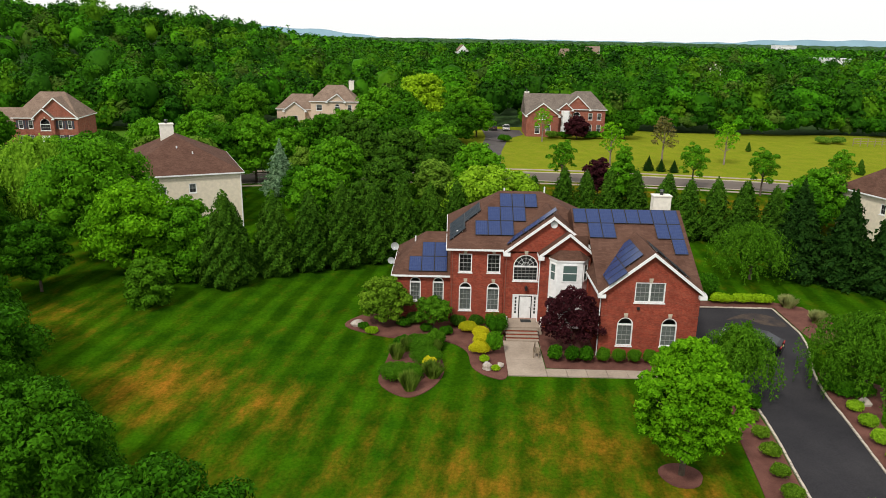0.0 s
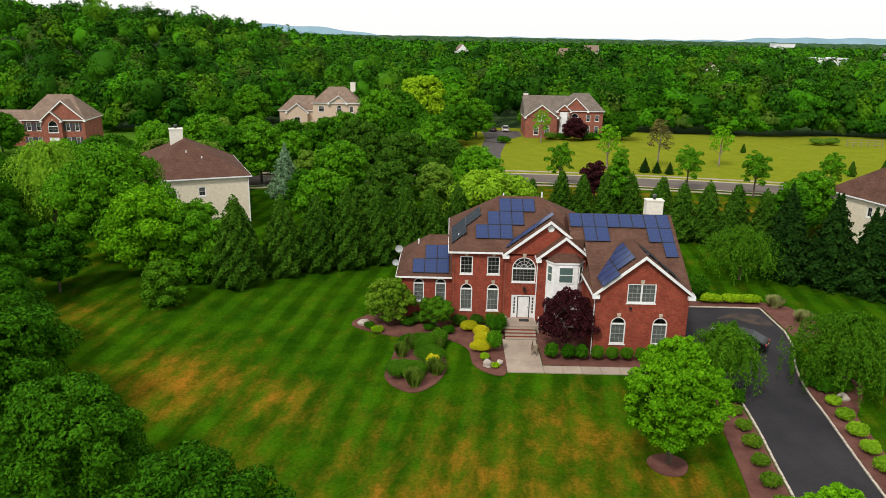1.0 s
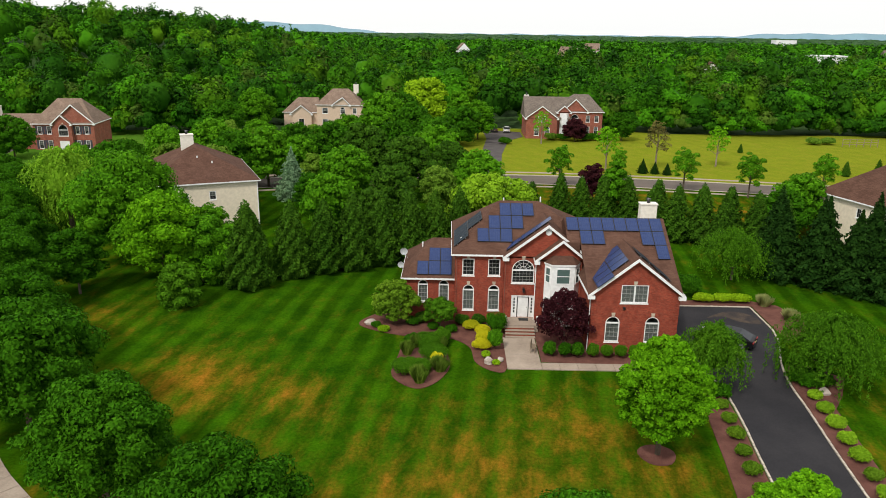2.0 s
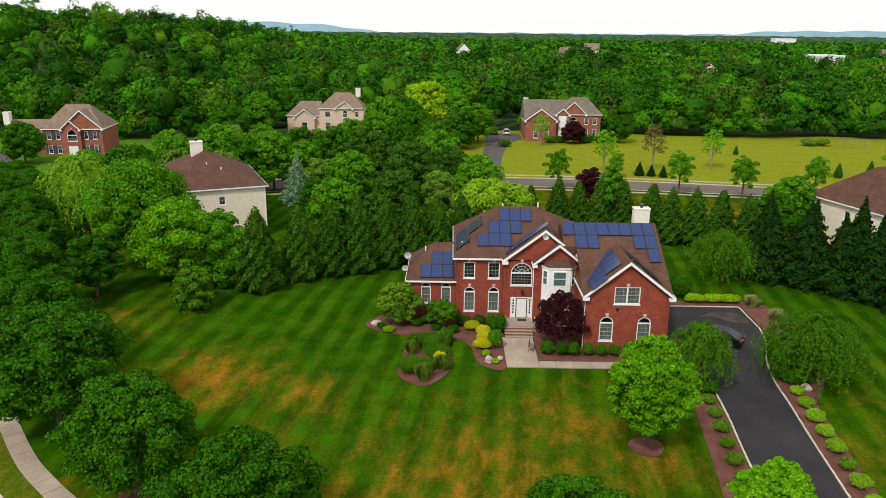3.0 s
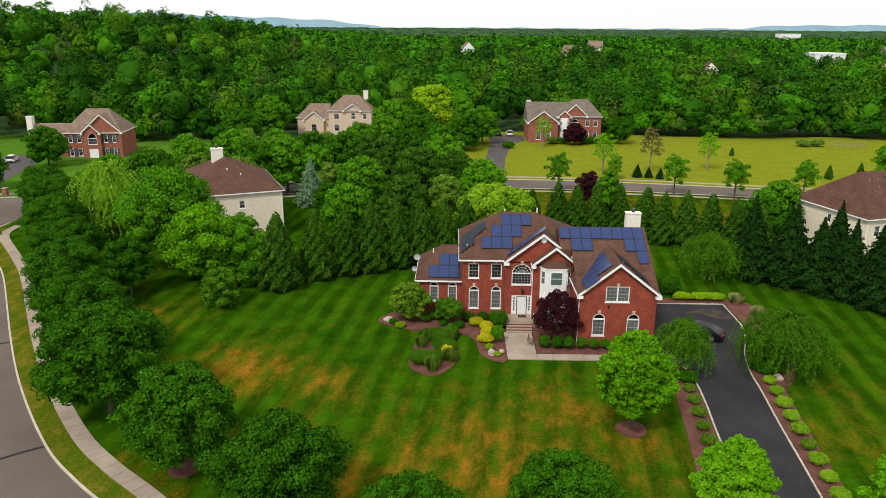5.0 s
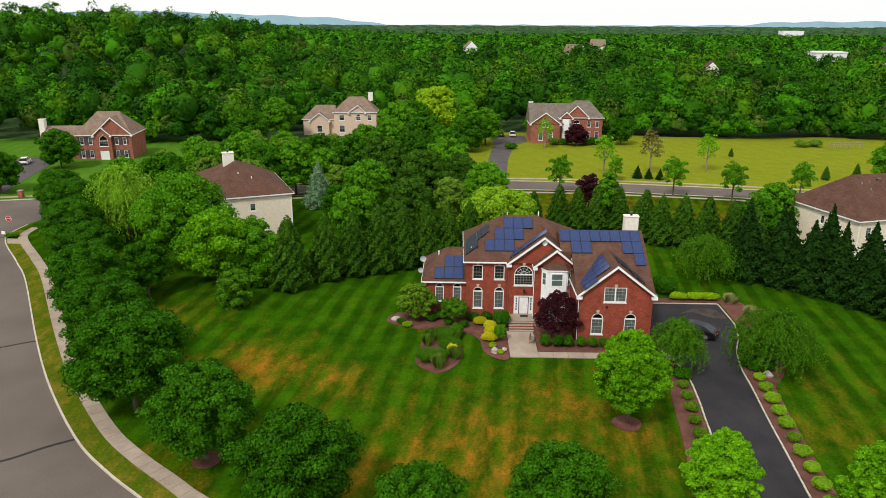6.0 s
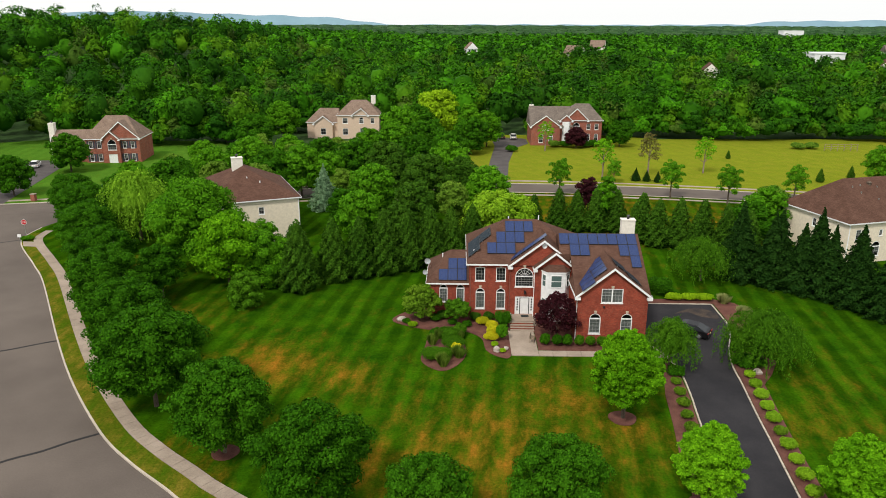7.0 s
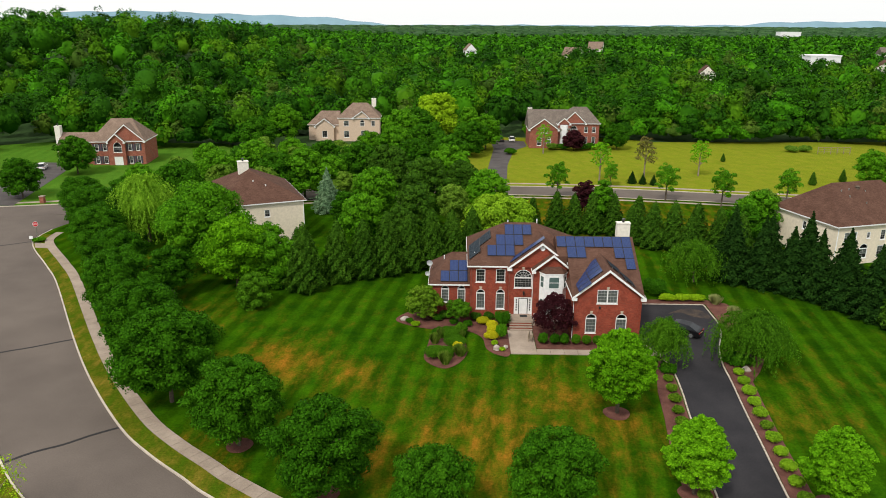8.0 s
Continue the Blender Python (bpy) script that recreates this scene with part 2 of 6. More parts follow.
LEAF = leaf_mat("leaf_green", (0.03, 0.118, 0.004), (0.075, 0.235, 0.0075), (0.135, 0.345, 0.011))
LEAF_DEEP = leaf_mat("leaf_deep_green", (0.0140, 0.062, 0.003), (0.035, 0.13, 0.0045), (0.065, 0.205, 0.007))
LEAF_BRIGHT = leaf_mat("leaf_bright_green", (0.046, 0.165, 0.004), (0.11, 0.31, 0.0065), (0.21, 0.47, 0.012))
LEAF_YELLOW = leaf_mat("leaf_yellow_green", (0.17, 0.31, 0.008), (0.27, 0.46, 0.012), (0.37, 0.55, 0.025))
LEAF_LIME = leaf_mat("leaf_lime", (0.11, 0.24, 0.01), (0.2, 0.38, 0.016), (0.29, 0.47, 0.03))
LEAF_GOLD = leaf_mat("leaf_gold", (0.338, 0.351, 0.0108), (0.572, 0.546, 0.0162), (0.715, 0.676, 0.0360))
LEAF_OLIVE = leaf_mat("leaf_olive", (0.058, 0.140, 0.0140), (0.116, 0.231, 0.0200), (0.198, 0.314, 0.0400))
LEAF_PURPLE = leaf_mat("leaf_purple", (0.019, 0.006, 0.009), (0.04, 0.0105, 0.015), (0.075, 0.018, 0.023))
LEAF_GARDEN = leaf_mat("garden_leaf", (0.06, 0.13, 0.008), (0.11, 0.22, 0.013), (0.18, 0.3, 0.025))
LEAF_WEEP = leaf_mat("weeping_leaf", (0.03, 0.1, 0.005), (0.064, 0.182, 0.008), (0.115, 0.27, 0.014), 0.3)
LEAF_BLUE = leaf_mat("needle_blue_green", (0.084, 0.168, 0.0900), (0.154, 0.266, 0.1500), (0.266, 0.392, 0.2300))
NEEDLE = leaf_mat("needle_green", (0.018, 0.064, 0.006), (0.043, 0.118, 0.0085), (0.078, 0.18, 0.012), 0.15)
NEEDLE_DARK = leaf_mat("needle_dark", (0.006, 0.025, 0.005), (0.014, 0.046, 0.0065), (0.027, 0.072, 0.01), 0.1)
GRASSY = leaf_mat("ornamental_grass", (0.06, 0.13, 0.012), (0.11, 0.2, 0.02), (0.2, 0.23, 0.05))
WOODS = leaf_mat("woods_leaf", (0.014, 0.068, 0.003), (0.034, 0.135, 0.005), (0.06, 0.2, 0.008), 0.15, 0.05)

LAWN = lawn_mat("mown_lawn", (0.010, 0.044, 0.0015), (0.034, 0.096, 0.002), (0.26, 0.115, 0.012),
                [(-19, 47, 6.2, 0.95), (-11, 44, 4.5, 0.75), (3, 32, 11, 0.8), (10, 40, 7, 0.75), (-6, 30, 6, 0.7), (-13, 36, 5, 0.6), (-36, 39, 5, 0.9), (-24, 26, 6, 0.9), (33, 36, 5, 0.62), (3, 30, 15, 0.6), (14, 34, 8, 0.62), (36, 44, 6, 0.35), (25, 112, 22, 0.75), (48, 104, 16, 0.75), (-46, 74, 9, 0.5), (-34, 58, 7, 0.6)],
                -7, 1.25, 0.3)
VERGE = lawn_mat("dry_verge", (0.03, 0.085, 0.004), (0.07, 0.12, 0.006), (0.26, 0.17, 0.03), [], 5, 3.0, 0.03, 0.4)
# yellow-green grass, with sunlit brightness put into the base colours
FAR_LAWN = lawn_mat("sun_painted_far_lawn", (0.135, 0.175, 0.012), (0.19, 0.215, 0.016), (0.27, 0.22, 0.04), [], 20, 2.2, 0.03, 0.54, (0.2, 0.19, 0.02))


# ---- mesh tools ----
class Geo:
    """Collects faces for one mesh."""

    def __init__(self):
        self.v, self.f = [], []

    def poly(self, pts):
        n = len(self.v)
        self.v += [tuple(p) for p in pts]
        self.f.append(tuple(range(n, n + len(pts))))
        return self

    def box(self, x0, y0, z0, x1, y1, z1):
        n = len(self.v)
        self.v += [(x, y, z) for z in (z0, z1) for y in (y0, y1) for x in (x0, x1)]
        self.f += [tuple(n + i for i in q) for q in ((0, 2, 3, 1), (4, 5, 7, 6), (0, 1, 5, 4), (2, 6, 7, 3), (0, 4, 6, 2), (1, 3, 7, 5))]
        return self

    def prism(self, pts, offset):
        """A flat outline of 3D points, pushed along offset to a solid."""
        n, k = len(self.v), len(pts)
        o = Vector(offset)
        self.v += [tuple(p) for p in pts] + [tuple(Vector(p) + o) for p in pts]
        self.f += [tuple(range(n, n + k)), tuple(range(n + 2 * k - 1, n + k - 1, -1))]
        self.f += [(n + i, n + k + i, n + k + (i + 1) % k, n + (i + 1) % k) for i in range(k)]
        return self

    def solid(self, verts, faces):
        n = len(self.v)
        self.v += [tuple(p) for p in verts]
        self.f += [tuple(n + i for i in q) for q in faces]
        return self

    def tube(self, a, b, r0, r1=None, sides=8):
        a, b = Vector(a), Vector(b)
        r1 = r0 if r1 is None else r1
        d = (b - a).normalized()
        u = d.orthogonal().normalized()
        w = d.cross(u)
        n = len(self.v)
        for c, r in ((a, r0), (b, r1)):
            self.v += [tuple(c + r * (math.cos(t) * u + math.sin(t) * w)) for t in (2 * math.pi * i / sides for i in range(sides))]
        self.f += [(n + i, n + (i + 1) % sides, n + sides + (i + 1) % sides, n + sides + i) for i in range(sides)]
        self.f += [tuple(range(n + sides - 1, n - 1, -1)), tuple(range(n + sides, n + 2 * sides))]
        return self

    def lump(self, c, r, seed=0, rough=0.12, seg=10):
        """A rounded, uneven lump with radii r round c."""
        rng = random.Random(seed)
        bm = bmesh.new()
        bmesh.ops.create_uvsphere(bm, u_segments=seg, v_segments=max(5, seg // 2 + 1), radius=1)
        ph = [rng.uniform(0, 6) for _ in range(3)]
        n = len(self.v)
        for vt in bm.verts:
            k = 1 + rough * (math.sin(3 * vt.co.x + ph[0]) + math.sin(4 * vt.co.y + ph[1]) + math.sin(3.5 * vt.co.z + ph[2])) / 2
            self.v.append((c[0] + r[0] * k * vt.co.x, c[1] + r[1] * k * vt.co.y, c[2] + r[2] * k * vt.co.z))
        self.f += [tuple(n + vt.index for vt in fc.verts) for fc in bm.faces]
        bm.free()
        return self

    def mesh(self, name, mat, smooth=False):
        me = bpy.data.meshes.new(name)
        me.from_pydata(self.v, [], self.f)
        bm = bmesh.new()
        bm.from_mesh(me)
        bmesh.ops.recalc_face_normals(bm, faces=bm.faces)
        bm.to_mesh(me)
        bm.free()
        me.materials.append(mat)
        if smooth:
            me.polygons.foreach_set("use_smooth", [True] * len(me.polygons))
        return me


def part(name, geo, mat, parent=None, label="", smooth=False):
    ob = new(name, geo.mesh(name, mat, smooth))
    if parent is not None:
        ob.parent = parent
    if label:
        ob["label"] = label
    return ob


def thing(name, label, category, group="", at=None, kind=""):
    ob = tagged(new(name), label, category, group, kind)
    if at is not None:
        ob.matrix_basis = at
    return ob


def smooth_line(pts, steps=8, closed=False):
    """A rounded line through the points."""
    out, n = [], len(pts)
    for i in range(n if closed else n - 1):
        if closed:
            a, b, c, d = (pts[(i + k - 1) % n] for k in range(4))
        else:
            a, b, c, d = pts[max(i - 1, 0)], pts[i], pts[i + 1], pts[min(i + 2, n - 1)]
        for s in range(steps):
            t = s / steps
            out.append(tuple(0.5 * (2 * b[k] + (c[k] - a[k]) * t + (2 * a[k] - 5 * b[k] + 4 * c[k] - d[k]) * t * t + (3 * b[k] - a[k] - 3 * c[k] + d[k]) * t ** 3) for k in (0, 1)))
    if not closed:
        out.append(tuple(pts[-1]))
    return out


def beside(line, off):
    """The line moved sideways: off to the right of its direction."""
    out = []
    for i, p in enumerate(line):
        a, b = line[max(i - 1, 0)], line[min(i + 1, len(line) - 1)]
        dx, dy = b[0] - a[0], b[1] - a[1]
        k = math.hypot(dx, dy)
        out.append((p[0] + off * dy / k, p[1] - off * dx / k))
    return out


def strip(geo, line, o0, o1, z0, z1):
    """A band along a line between two offsets, from z0 up to z1."""
    a, b = beside(line, o0), beside(line, o1)
    for i in range(len(line) - 1):
        q = (a[i], b[i], b[i + 1], a[i + 1])
        geo.poly([(*p, z1) for p in q])
        for p, r in ((a[i], a[i + 1]), (b[i + 1], b[i])):
            geo.poly([(*p, z0), (*r, z0), (*r, z1), (*p, z1)])
    return geo


def sheet(name, outline, z, mat, depth=0.0):
    """A flat piece of ground with the given outline."""
    bm = bmesh.new()
    vs = [bm.verts.new((x, y, z)) for x, y in outline]
    es = [bm.edges.new((vs[i], vs[(i + 1) % len(vs)])) for i in range(len(vs))]
    bmesh.ops.triangle_fill(bm, edges=es, use_beauty=True)
    for fc in bm.faces:
        if fc.normal.z < 0:
            fc.normal_flip()
    if depth:
        for i, e in enumerate(es):
            a, b = e.verts
            c, d = bm.verts.new((b.co.x, b.co.y, z - depth)), bm.verts.new((a.co.x, a.co.y, z - depth))
            bm.faces.new((a, b, c, d))
    me = bpy.data.meshes.new(name)
    bm.to_mesh(me)
    bm.free()
    me.materials.append(mat)
    return new(name, me)


# ---- plants ----
def leaf_cards(c, n, size, rng, flat=0.5, droop=0.0, aspect=0.62):
    """A pointed leaf at each centre c, roughly facing n: corner points and triangles."""
    k = len(c)
    nn = n * flat + rng.normal(size=(k, 3)) * (1 - flat) * 0.9
    nn /= np.linalg.norm(nn, axis=1)[:, None] + 1e-9
    t = rng.normal(size=(k, 3))
    t[:, 2] -= droop * 3
    t -= (t * nn).sum(1)[:, None] * nn
    t /= np.linalg.norm(t, axis=1)[:, None] + 1e-9
    b = np.cross(nn, t)
    s = (size * rng.uniform(0.65, 1.35, k))[:, None]
    v = np.empty((k, 3, 3))
    v[:, 0] = c + t * s * 0.62
    v[:, 1], v[:, 2] = c - t * s * 0.38 + b * s * aspect * 0.62 - nn * s * 0.12, c - t * s * 0.38 - b * s * aspect * 0.62 - nn * s * 0.12
    return v.reshape(-1, 3), np.arange(3 * k).reshape(-1, 3)


def leaf_mesh(name, v, f, mat, normals=None):
    me = bpy.data.meshes.new(name)
    me.vertices.add(len(v))
    me.vertices.foreach_set("co", np.asarray(v, dtype=np.float32).ravel())
    me.loops.add(f.size)
    me.loops.foreach_set("vertex_index", np.asarray(f, dtype=np.int32).ravel())
    me.polygons.add(len(f))
    me.polygons.foreach_set("loop_start", np.arange(0, f.size, 3, dtype=np.int32))
    me.polygons.foreach_set("loop_total", np.full(len(f), 3, dtype=np.int32))
    me.update(calc_edges=True)
    if normals is not None:
        me.polygons.foreach_set("use_smooth", np.ones(len(f), bool))
        me.normals_split_custom_set_from_vertices(normals.tolist())
    me.materials.append(mat)
    return me


BALL_V, BALL_F = None, None


def ball():
    """A small closed ball: the dark inside of a clump."""
    global BALL_V, BALL_F
    if BALL_V is None:
        seen, vs, fs = {}, [], []
        for ax in range(3):
            for sg in (-1, 1):
                def corner(u, w):
                    q = [0, 0, 0]
                    q[ax], q[(ax + 1) % 3], q[(ax + 2) % 3] = sg, u, w
                    if tuple(q) not in seen:
                        seen[tuple(q)] = len(vs)
                        vs.append(np.array(q, float) / np.linalg.norm(q))
                    return seen[tuple(q)]
                for u in (-1, 0):
                    for w in (-1, 0):
                        q = [corner(u, w), corner(u + 1, w), corner(u + 1, w + 1), corner(u, w + 1)]
                        q = q if sg > 0 else q[::-1]
                        fs += [[q[0], q[1], q[2]], [q[0], q[2], q[3]]]
        BALL_V, BALL_F = np.array(vs), np.array(fs)
    return BALL_V, BALL_F


def lobe_crown(lobes, count, size, rng, flat=0.6, droop=0.0, core=0.64, aspect=0.62):
    """Leaves over the outer, upper skin of many overlapping clumps (centre, radii)."""
    cs, rs = np.array([l[0] for l in lobes], float), np.array([l[1] for l in lobes], float)
    area = (rs[:, 0] * rs[:, 2]) ** 1.0
    pick = rng.choice(len(lobes), int(count * 2.2), p=area / area.sum())
    d = rng.normal(size=(len(pick), 3))
    d /= np.linalg.norm(d, axis=1)[:, None]
    d[:, 2] = np.where(d[:, 2] < -0.35, -d[:, 2], d[:, 2])
    p = cs[pick] + d * rs[pick] * rng.uniform(0.78, 1.14, len(pick))[:, None]
    inside = np.zeros(len(p), bool)
    for i in range(len(lobes)):
        q = ((p - cs[i]) / (rs[i] * 0.8))
        inside |= ((q * q).sum(1) < 1) & (pick != i)
    p, d = p[~inside][:count], d[~inside][:count]
    v, f = leaf_cards(p, d, size, rng, flat, droop, aspect)
    if core:
        bv, bf = ball()
        vs, fs, o = [v], [f], len(v)
        for c, r in zip(cs, rs):
            vs.append(c + bv * r * core)
            fs.append(bf + o)
            o += len(bv)
        v, f = np.concatenate(vs), np.concatenate(fs)
    return v, f


def trunk_geo(h, r, crown_z, spread, rng, limbs=6):
    g = Geo()
    g.tube((0, 0, -0.1), (0, 0, h * 0.35), r * 1.25, r * 0.85)
    g.tube((0, 0, h * 0.35), (0.1, 0.05, h * 0.8), r * 0.85, r * 0.3)
    for i in range(limbs):
        a = 2 * math.pi * (i + rng.uniform(-0.3, 0.3)) / limbs
        z = h * rng.uniform(0.28, 0.55)
        s = spread * rng.uniform(0.5, 0.8)
        g.tube((0, 0, z), (s * math.cos(a), s * math.sin(a), z + h * rng.uniform(0.12, 0.3)), r * 0.45, r * 0.15, 6)
    return g


def round_lobes(h, r, base, n, rng, peak=0.0, small=0.42):
    """Clumps that stud a round or, with peak, a pointed crown between base and h, with gaps between them."""
    mid, half = (h + base) / 2, (h - base) / 2
    out = [((0, 0, mid - half * 0.06), (r * 0.66, r * 0.66, half * 0.74))]
    n = int(n * 1.7)
    ph = rng.uniform(0, 6.28, 4)
    for i in range(n):
        z = -0.85 + 1.8 * (i + 0.5) / n
        a = i * 2.39996 + rng.uniform(-0.35, 0.35)
        w = math.sqrt(max(0.05, 1 - abs(z) ** 2.2)) * (1 - peak * max(0, z))
        uneven = 1 + 0.1 * math.sin(2 * a + ph[0] + 2 * z) + 0.08 * math.sin(3 * a + ph[1] - 4 * z)
        k = rng.uniform(0.72, 1.03) * w * uneven
        s = r * small * rng.uniform(0.5, 0.95) * (0.7 + 0.35 * w)
        out.append(((r * k * math.cos(a) * 0.9, r * k * math.sin(a) * 0.9, mid + z * half * 0.9 * (1 + 0.05 * math.sin(5 * a + ph[2]))), (s, s, s * 0.72)))
    return out


def tree(name, label, x, y, h, r, mat, seed, count=5000, size=0.32, base=None, lobes=26, peak=0.0, bark=None, category="tree", group="", z=0.0, small=0.42, flat=0.72, core=0.6):
    rng = np.random.default_rng(seed)
    base = h * 0.16 if base is None else base
    ob = thing(name, label, category, group, pose(x, y, z))
    part("trunk", trunk_geo(h, max(0.08, h * 0.018), base, r, rng), bark or BARK, ob)
    v, f = lobe_crown(round_lobes(h, r, base, lobes, rng, peak, small), int(count * 1.35), size, rng, flat, core=core, aspect=0.72)
    crown = new("crown", leaf_mesh("crown", v, f, mat))
    crown.parent = ob
    return ob


def cone_tree(name, label, x, y, h, r, mat, seed, count=3000, size=0.26, tiers=0, category="tree", group="", droop=0.3, z=0.0, base=0.15, ragged=0.17):
    """An upright evergreen: a tapering crown, smooth or in tiers of boughs."""
    rng = np.random.default_rng(seed)
    ob = thing(name, label, category, group, pose(x, y, z))
    part("trunk", Geo().tube((0, 0, -0.1), (0, 0, h * 0.7), h * 0.016 + 0.05, 0.03), BARK, ob)
    count = int(count * 1.3)
    u = 1 - np.sqrt(rng.uniform(0.0, 1, count))
    a = rng.uniform(0, 2 * math.pi, count)
    lump = 1 + ragged * np.sin(a * 5 + u * 17 + seed) + ragged * np.sin(a * 9 - u * 31)
    prof = np.minimum(1, (1 - u) ** (1.05 if tiers else 0.68) * 1.02) * np.minimum(1, 0.62 + u * 3)
    if tiers:
        saw = (u * tiers + 0.25 * np.sin(a * 3 + seed)) % 1
        prof = prof * (1.15 - 0.62 * saw)
        u = np.clip(u - 0.02 * (1 - saw), 0, 1)
    rad = r * prof * lump * rng.uniform(0.8, 1.04, count)
    p = np.stack([rad * np.cos(a), rad * np.sin(a), base + (h - base) * u], 1)
    n = np.stack([np.cos(a), np.sin(a), np.full(count, 0.55)], 1)
    v, f = leaf_cards(p, n, size, rng, 0.55, droop, 0.55)
    bv, bf = ball()
    vs, fs, o = [v], [f], len(v)
    for i in range(6):
        t = (i + 0.4) / 6.6
        q = r * min(1, (1 - t) ** (1.15 if tiers else 0.7)) * min(1, 0.62 + t * 3) * (0.55 if tiers else 0.74)
        vs.append(np.array([0, 0, base + (h - base) * t]) + bv * np.array([q, q, h * 0.12]))
        fs.append(bf + o)
        o += len(bv)
    crown = new("crown", leaf_mesh("crown", np.concatenate(vs), np.concatenate(fs), mat))
    crown.parent = ob
    return ob


def drooping_tree(name, label, x, y, h, r, mat, seed, count=7000, size=0.3, strands=120, category="tree", fall=0.8, bark=None, core=0.38):
    """A weeping tree: strands that arch out and hang."""
    rng = np.random.default_rng(seed)
    ob = thing(name, label, category, "", pose(x, y, 0))
    part("trunk", trunk_geo(h * 0.8, h * 0.025, h * 0.3, r * 0.8, rng, 7), bark or BARK, ob)
    per = count // strands
    a = np.repeat(rng.uniform(0, 2 * math.pi, strands), per)
    reach = np.repeat(r * np.sqrt(rng.uniform(0.05, 1, strands)) * (1 + 0.15 * np.sin(np.arange(strands))), per)
    top = np.repeat(h * rng.uniform(0.5, 1.0, strands) ** 0.8, per)
    length = np.repeat(rng.uniform(0.45, 1.0, strands) * fall, per)
    t = rng.uniform(0, 1, strands * per)
    out = reach * np.sin(np.minimum(t * 1.9, 1.45))
    z = top * (1 - 0.2 * (reach / r) ** 2) + h * 0.07 * np.sin(t * 4) - h * length * np.maximum(0, t - 0.28) ** 1.2
    z = np.maximum(z, 0.25 + 0.4 * np.abs(np.sin(a * 7)))
    sway = 0.16 * np.sin(a * 9 + t * 4)
    p = np.stack([out * np.cos(a + sway * 0.4), out * np.sin(a + sway * 0.4), z], 1) + rng.normal(size=(strands * per, 3)) * 0.075
    n = np.stack([np.cos(a), np.sin(a), 1.2 - t], 1)
    n /= np.linalg.norm(n, axis=1)[:, None]
    v, f = leaf_cards(p, n, size, rng, 0.5, 0.9, 0.42)
    if core:
        bv, bf = ball()
        f = np.concatenate([f, bf + len(v)])
        v = np.concatenate([v, np.array([0, 0, h * 0.55]) + bv * np.array([r * core, r * core, h * 0.28])])
    crown = new("crown", leaf_mesh("crown", v, f, mat))
    crown.parent = ob
    return ob


def shrub(name, label, x, y, r, h, mat, seed, count=500, size=0.13, group="", category="shrub", z=0.05, squash=1.0):
    rng = np.random.default_rng(seed)
    lobes = [((0, 0, h * 0.48), (r * 0.86, r * 0.86 * squash, h * 0.46))]
    for i in range(6):
        a = i * 1.05 + rng.uniform(-0.3, 0.3)
        lobes.append(((r * 0.5 * math.cos(a), r * 0.5 * squash * math.sin(a), h * rng.uniform(0.4, 0.62)), (r * 0.45, r * 0.45 * squash, h * 0.36)))
    v, f = lobe_crown(lobes, int(count * 1.3), size, rng, 0.55, core=0.8)
    ob = tagged(new(name, leaf_mesh(name, v, f, mat)), label, category, group)
    ob.matrix_basis = pose(x, y, z)
    return ob


def tuft(name, label, x, y, r, h, mat, seed, count=420, group="", z=0.05):
    """A clump of tall ornamental grass."""
    rng = np.random.default_rng(seed)
    a, k = rng.uniform(0, 6.283, count), np.sqrt(rng.uniform(0, 1, count))
    d = np.stack([np.cos(a), np.sin(a), np.zeros(count)], 1)
    foot = d * (r * 0.45 * k)[:, None]
    tip = d * (r * k * rng.uniform(0.7, 1.15, count))[:, None]
    tip[:, 2] = h * rng.uniform(0.7, 1.0, count) * (1.05 - 0.3 * k)
    side = np.cross(d, (0, 0, 1.0)) * 0.05
    v = np.stack([foot - side, foot + side, (foot + tip) / 2 + side * 1.2 + (0, 0, h * 0.12), tip], 1)
    ob = tagged(new(name, leaf_mesh(name, v.reshape(-1, 3), np.concatenate([np.arange(4 * count).reshape(-1, 4)[:, :3], np.arange(4 * count).reshape(-1, 4)[:, (0, 2, 3)]]), mat)), label, "ornamental grass", group)
    ob.matrix_basis = pose(x, y, z)
    return ob


def again(ob, x, y, s=1.0, turn=0.0, z=None, sz=None):
    """Another of the same plant, turned and grown differently."""
    m = Matrix.LocRotScale((x, y, ob.location.z if z is None else z), Euler((0, 0, radians(turn))), (s, s, s if sz is None else sz))
    return copy_thing(ob, m)


# ---- ground, roads and lawns ----
def hill(x, y):
    """Height of the land: flat near the houses, a wooded rise to the north-west."""
    def s(t):
        t = min(max(t, 0.0), 1.0)
        return t * t * (3 - 2 * t)
    return 20.5 * s((-x - 64) / 108) * s((y - 205) / 130) * (1 - 0.75 * s((y - 420) / 500))


def ground_sheet():
    xs = [-4200, -3000, -2000, -1400, -1000] + list(range(-760, 801, 40)) + [1000, 1400, 2000, 3000, 4200]
    ys = [-400, -200, -60, 0, 60, 120, 180] + list(range(205, 960, 25)) + [1000, 1200, 1500, 2000, 2800, 3600, 4900]
    v = [(x, y, hill(x, y) - 0.3) for y in ys for x in xs]
    n = len(xs)
    f = [(j * n + i, j * n + i + 1, (j + 1) * n + i + 1, (j + 1) * n + i) for j in range(len(ys) - 1) for i in range(n - 1)]
    me = bpy.data.meshes.new("ground")
    me.from_pydata(v, [], f)
    me.materials.append(FOREST_FLOOR)
    return tagged(new("ground", me), "dark green woodland ground out to the horizon", "ground", kind="structure")


ground_sheet()

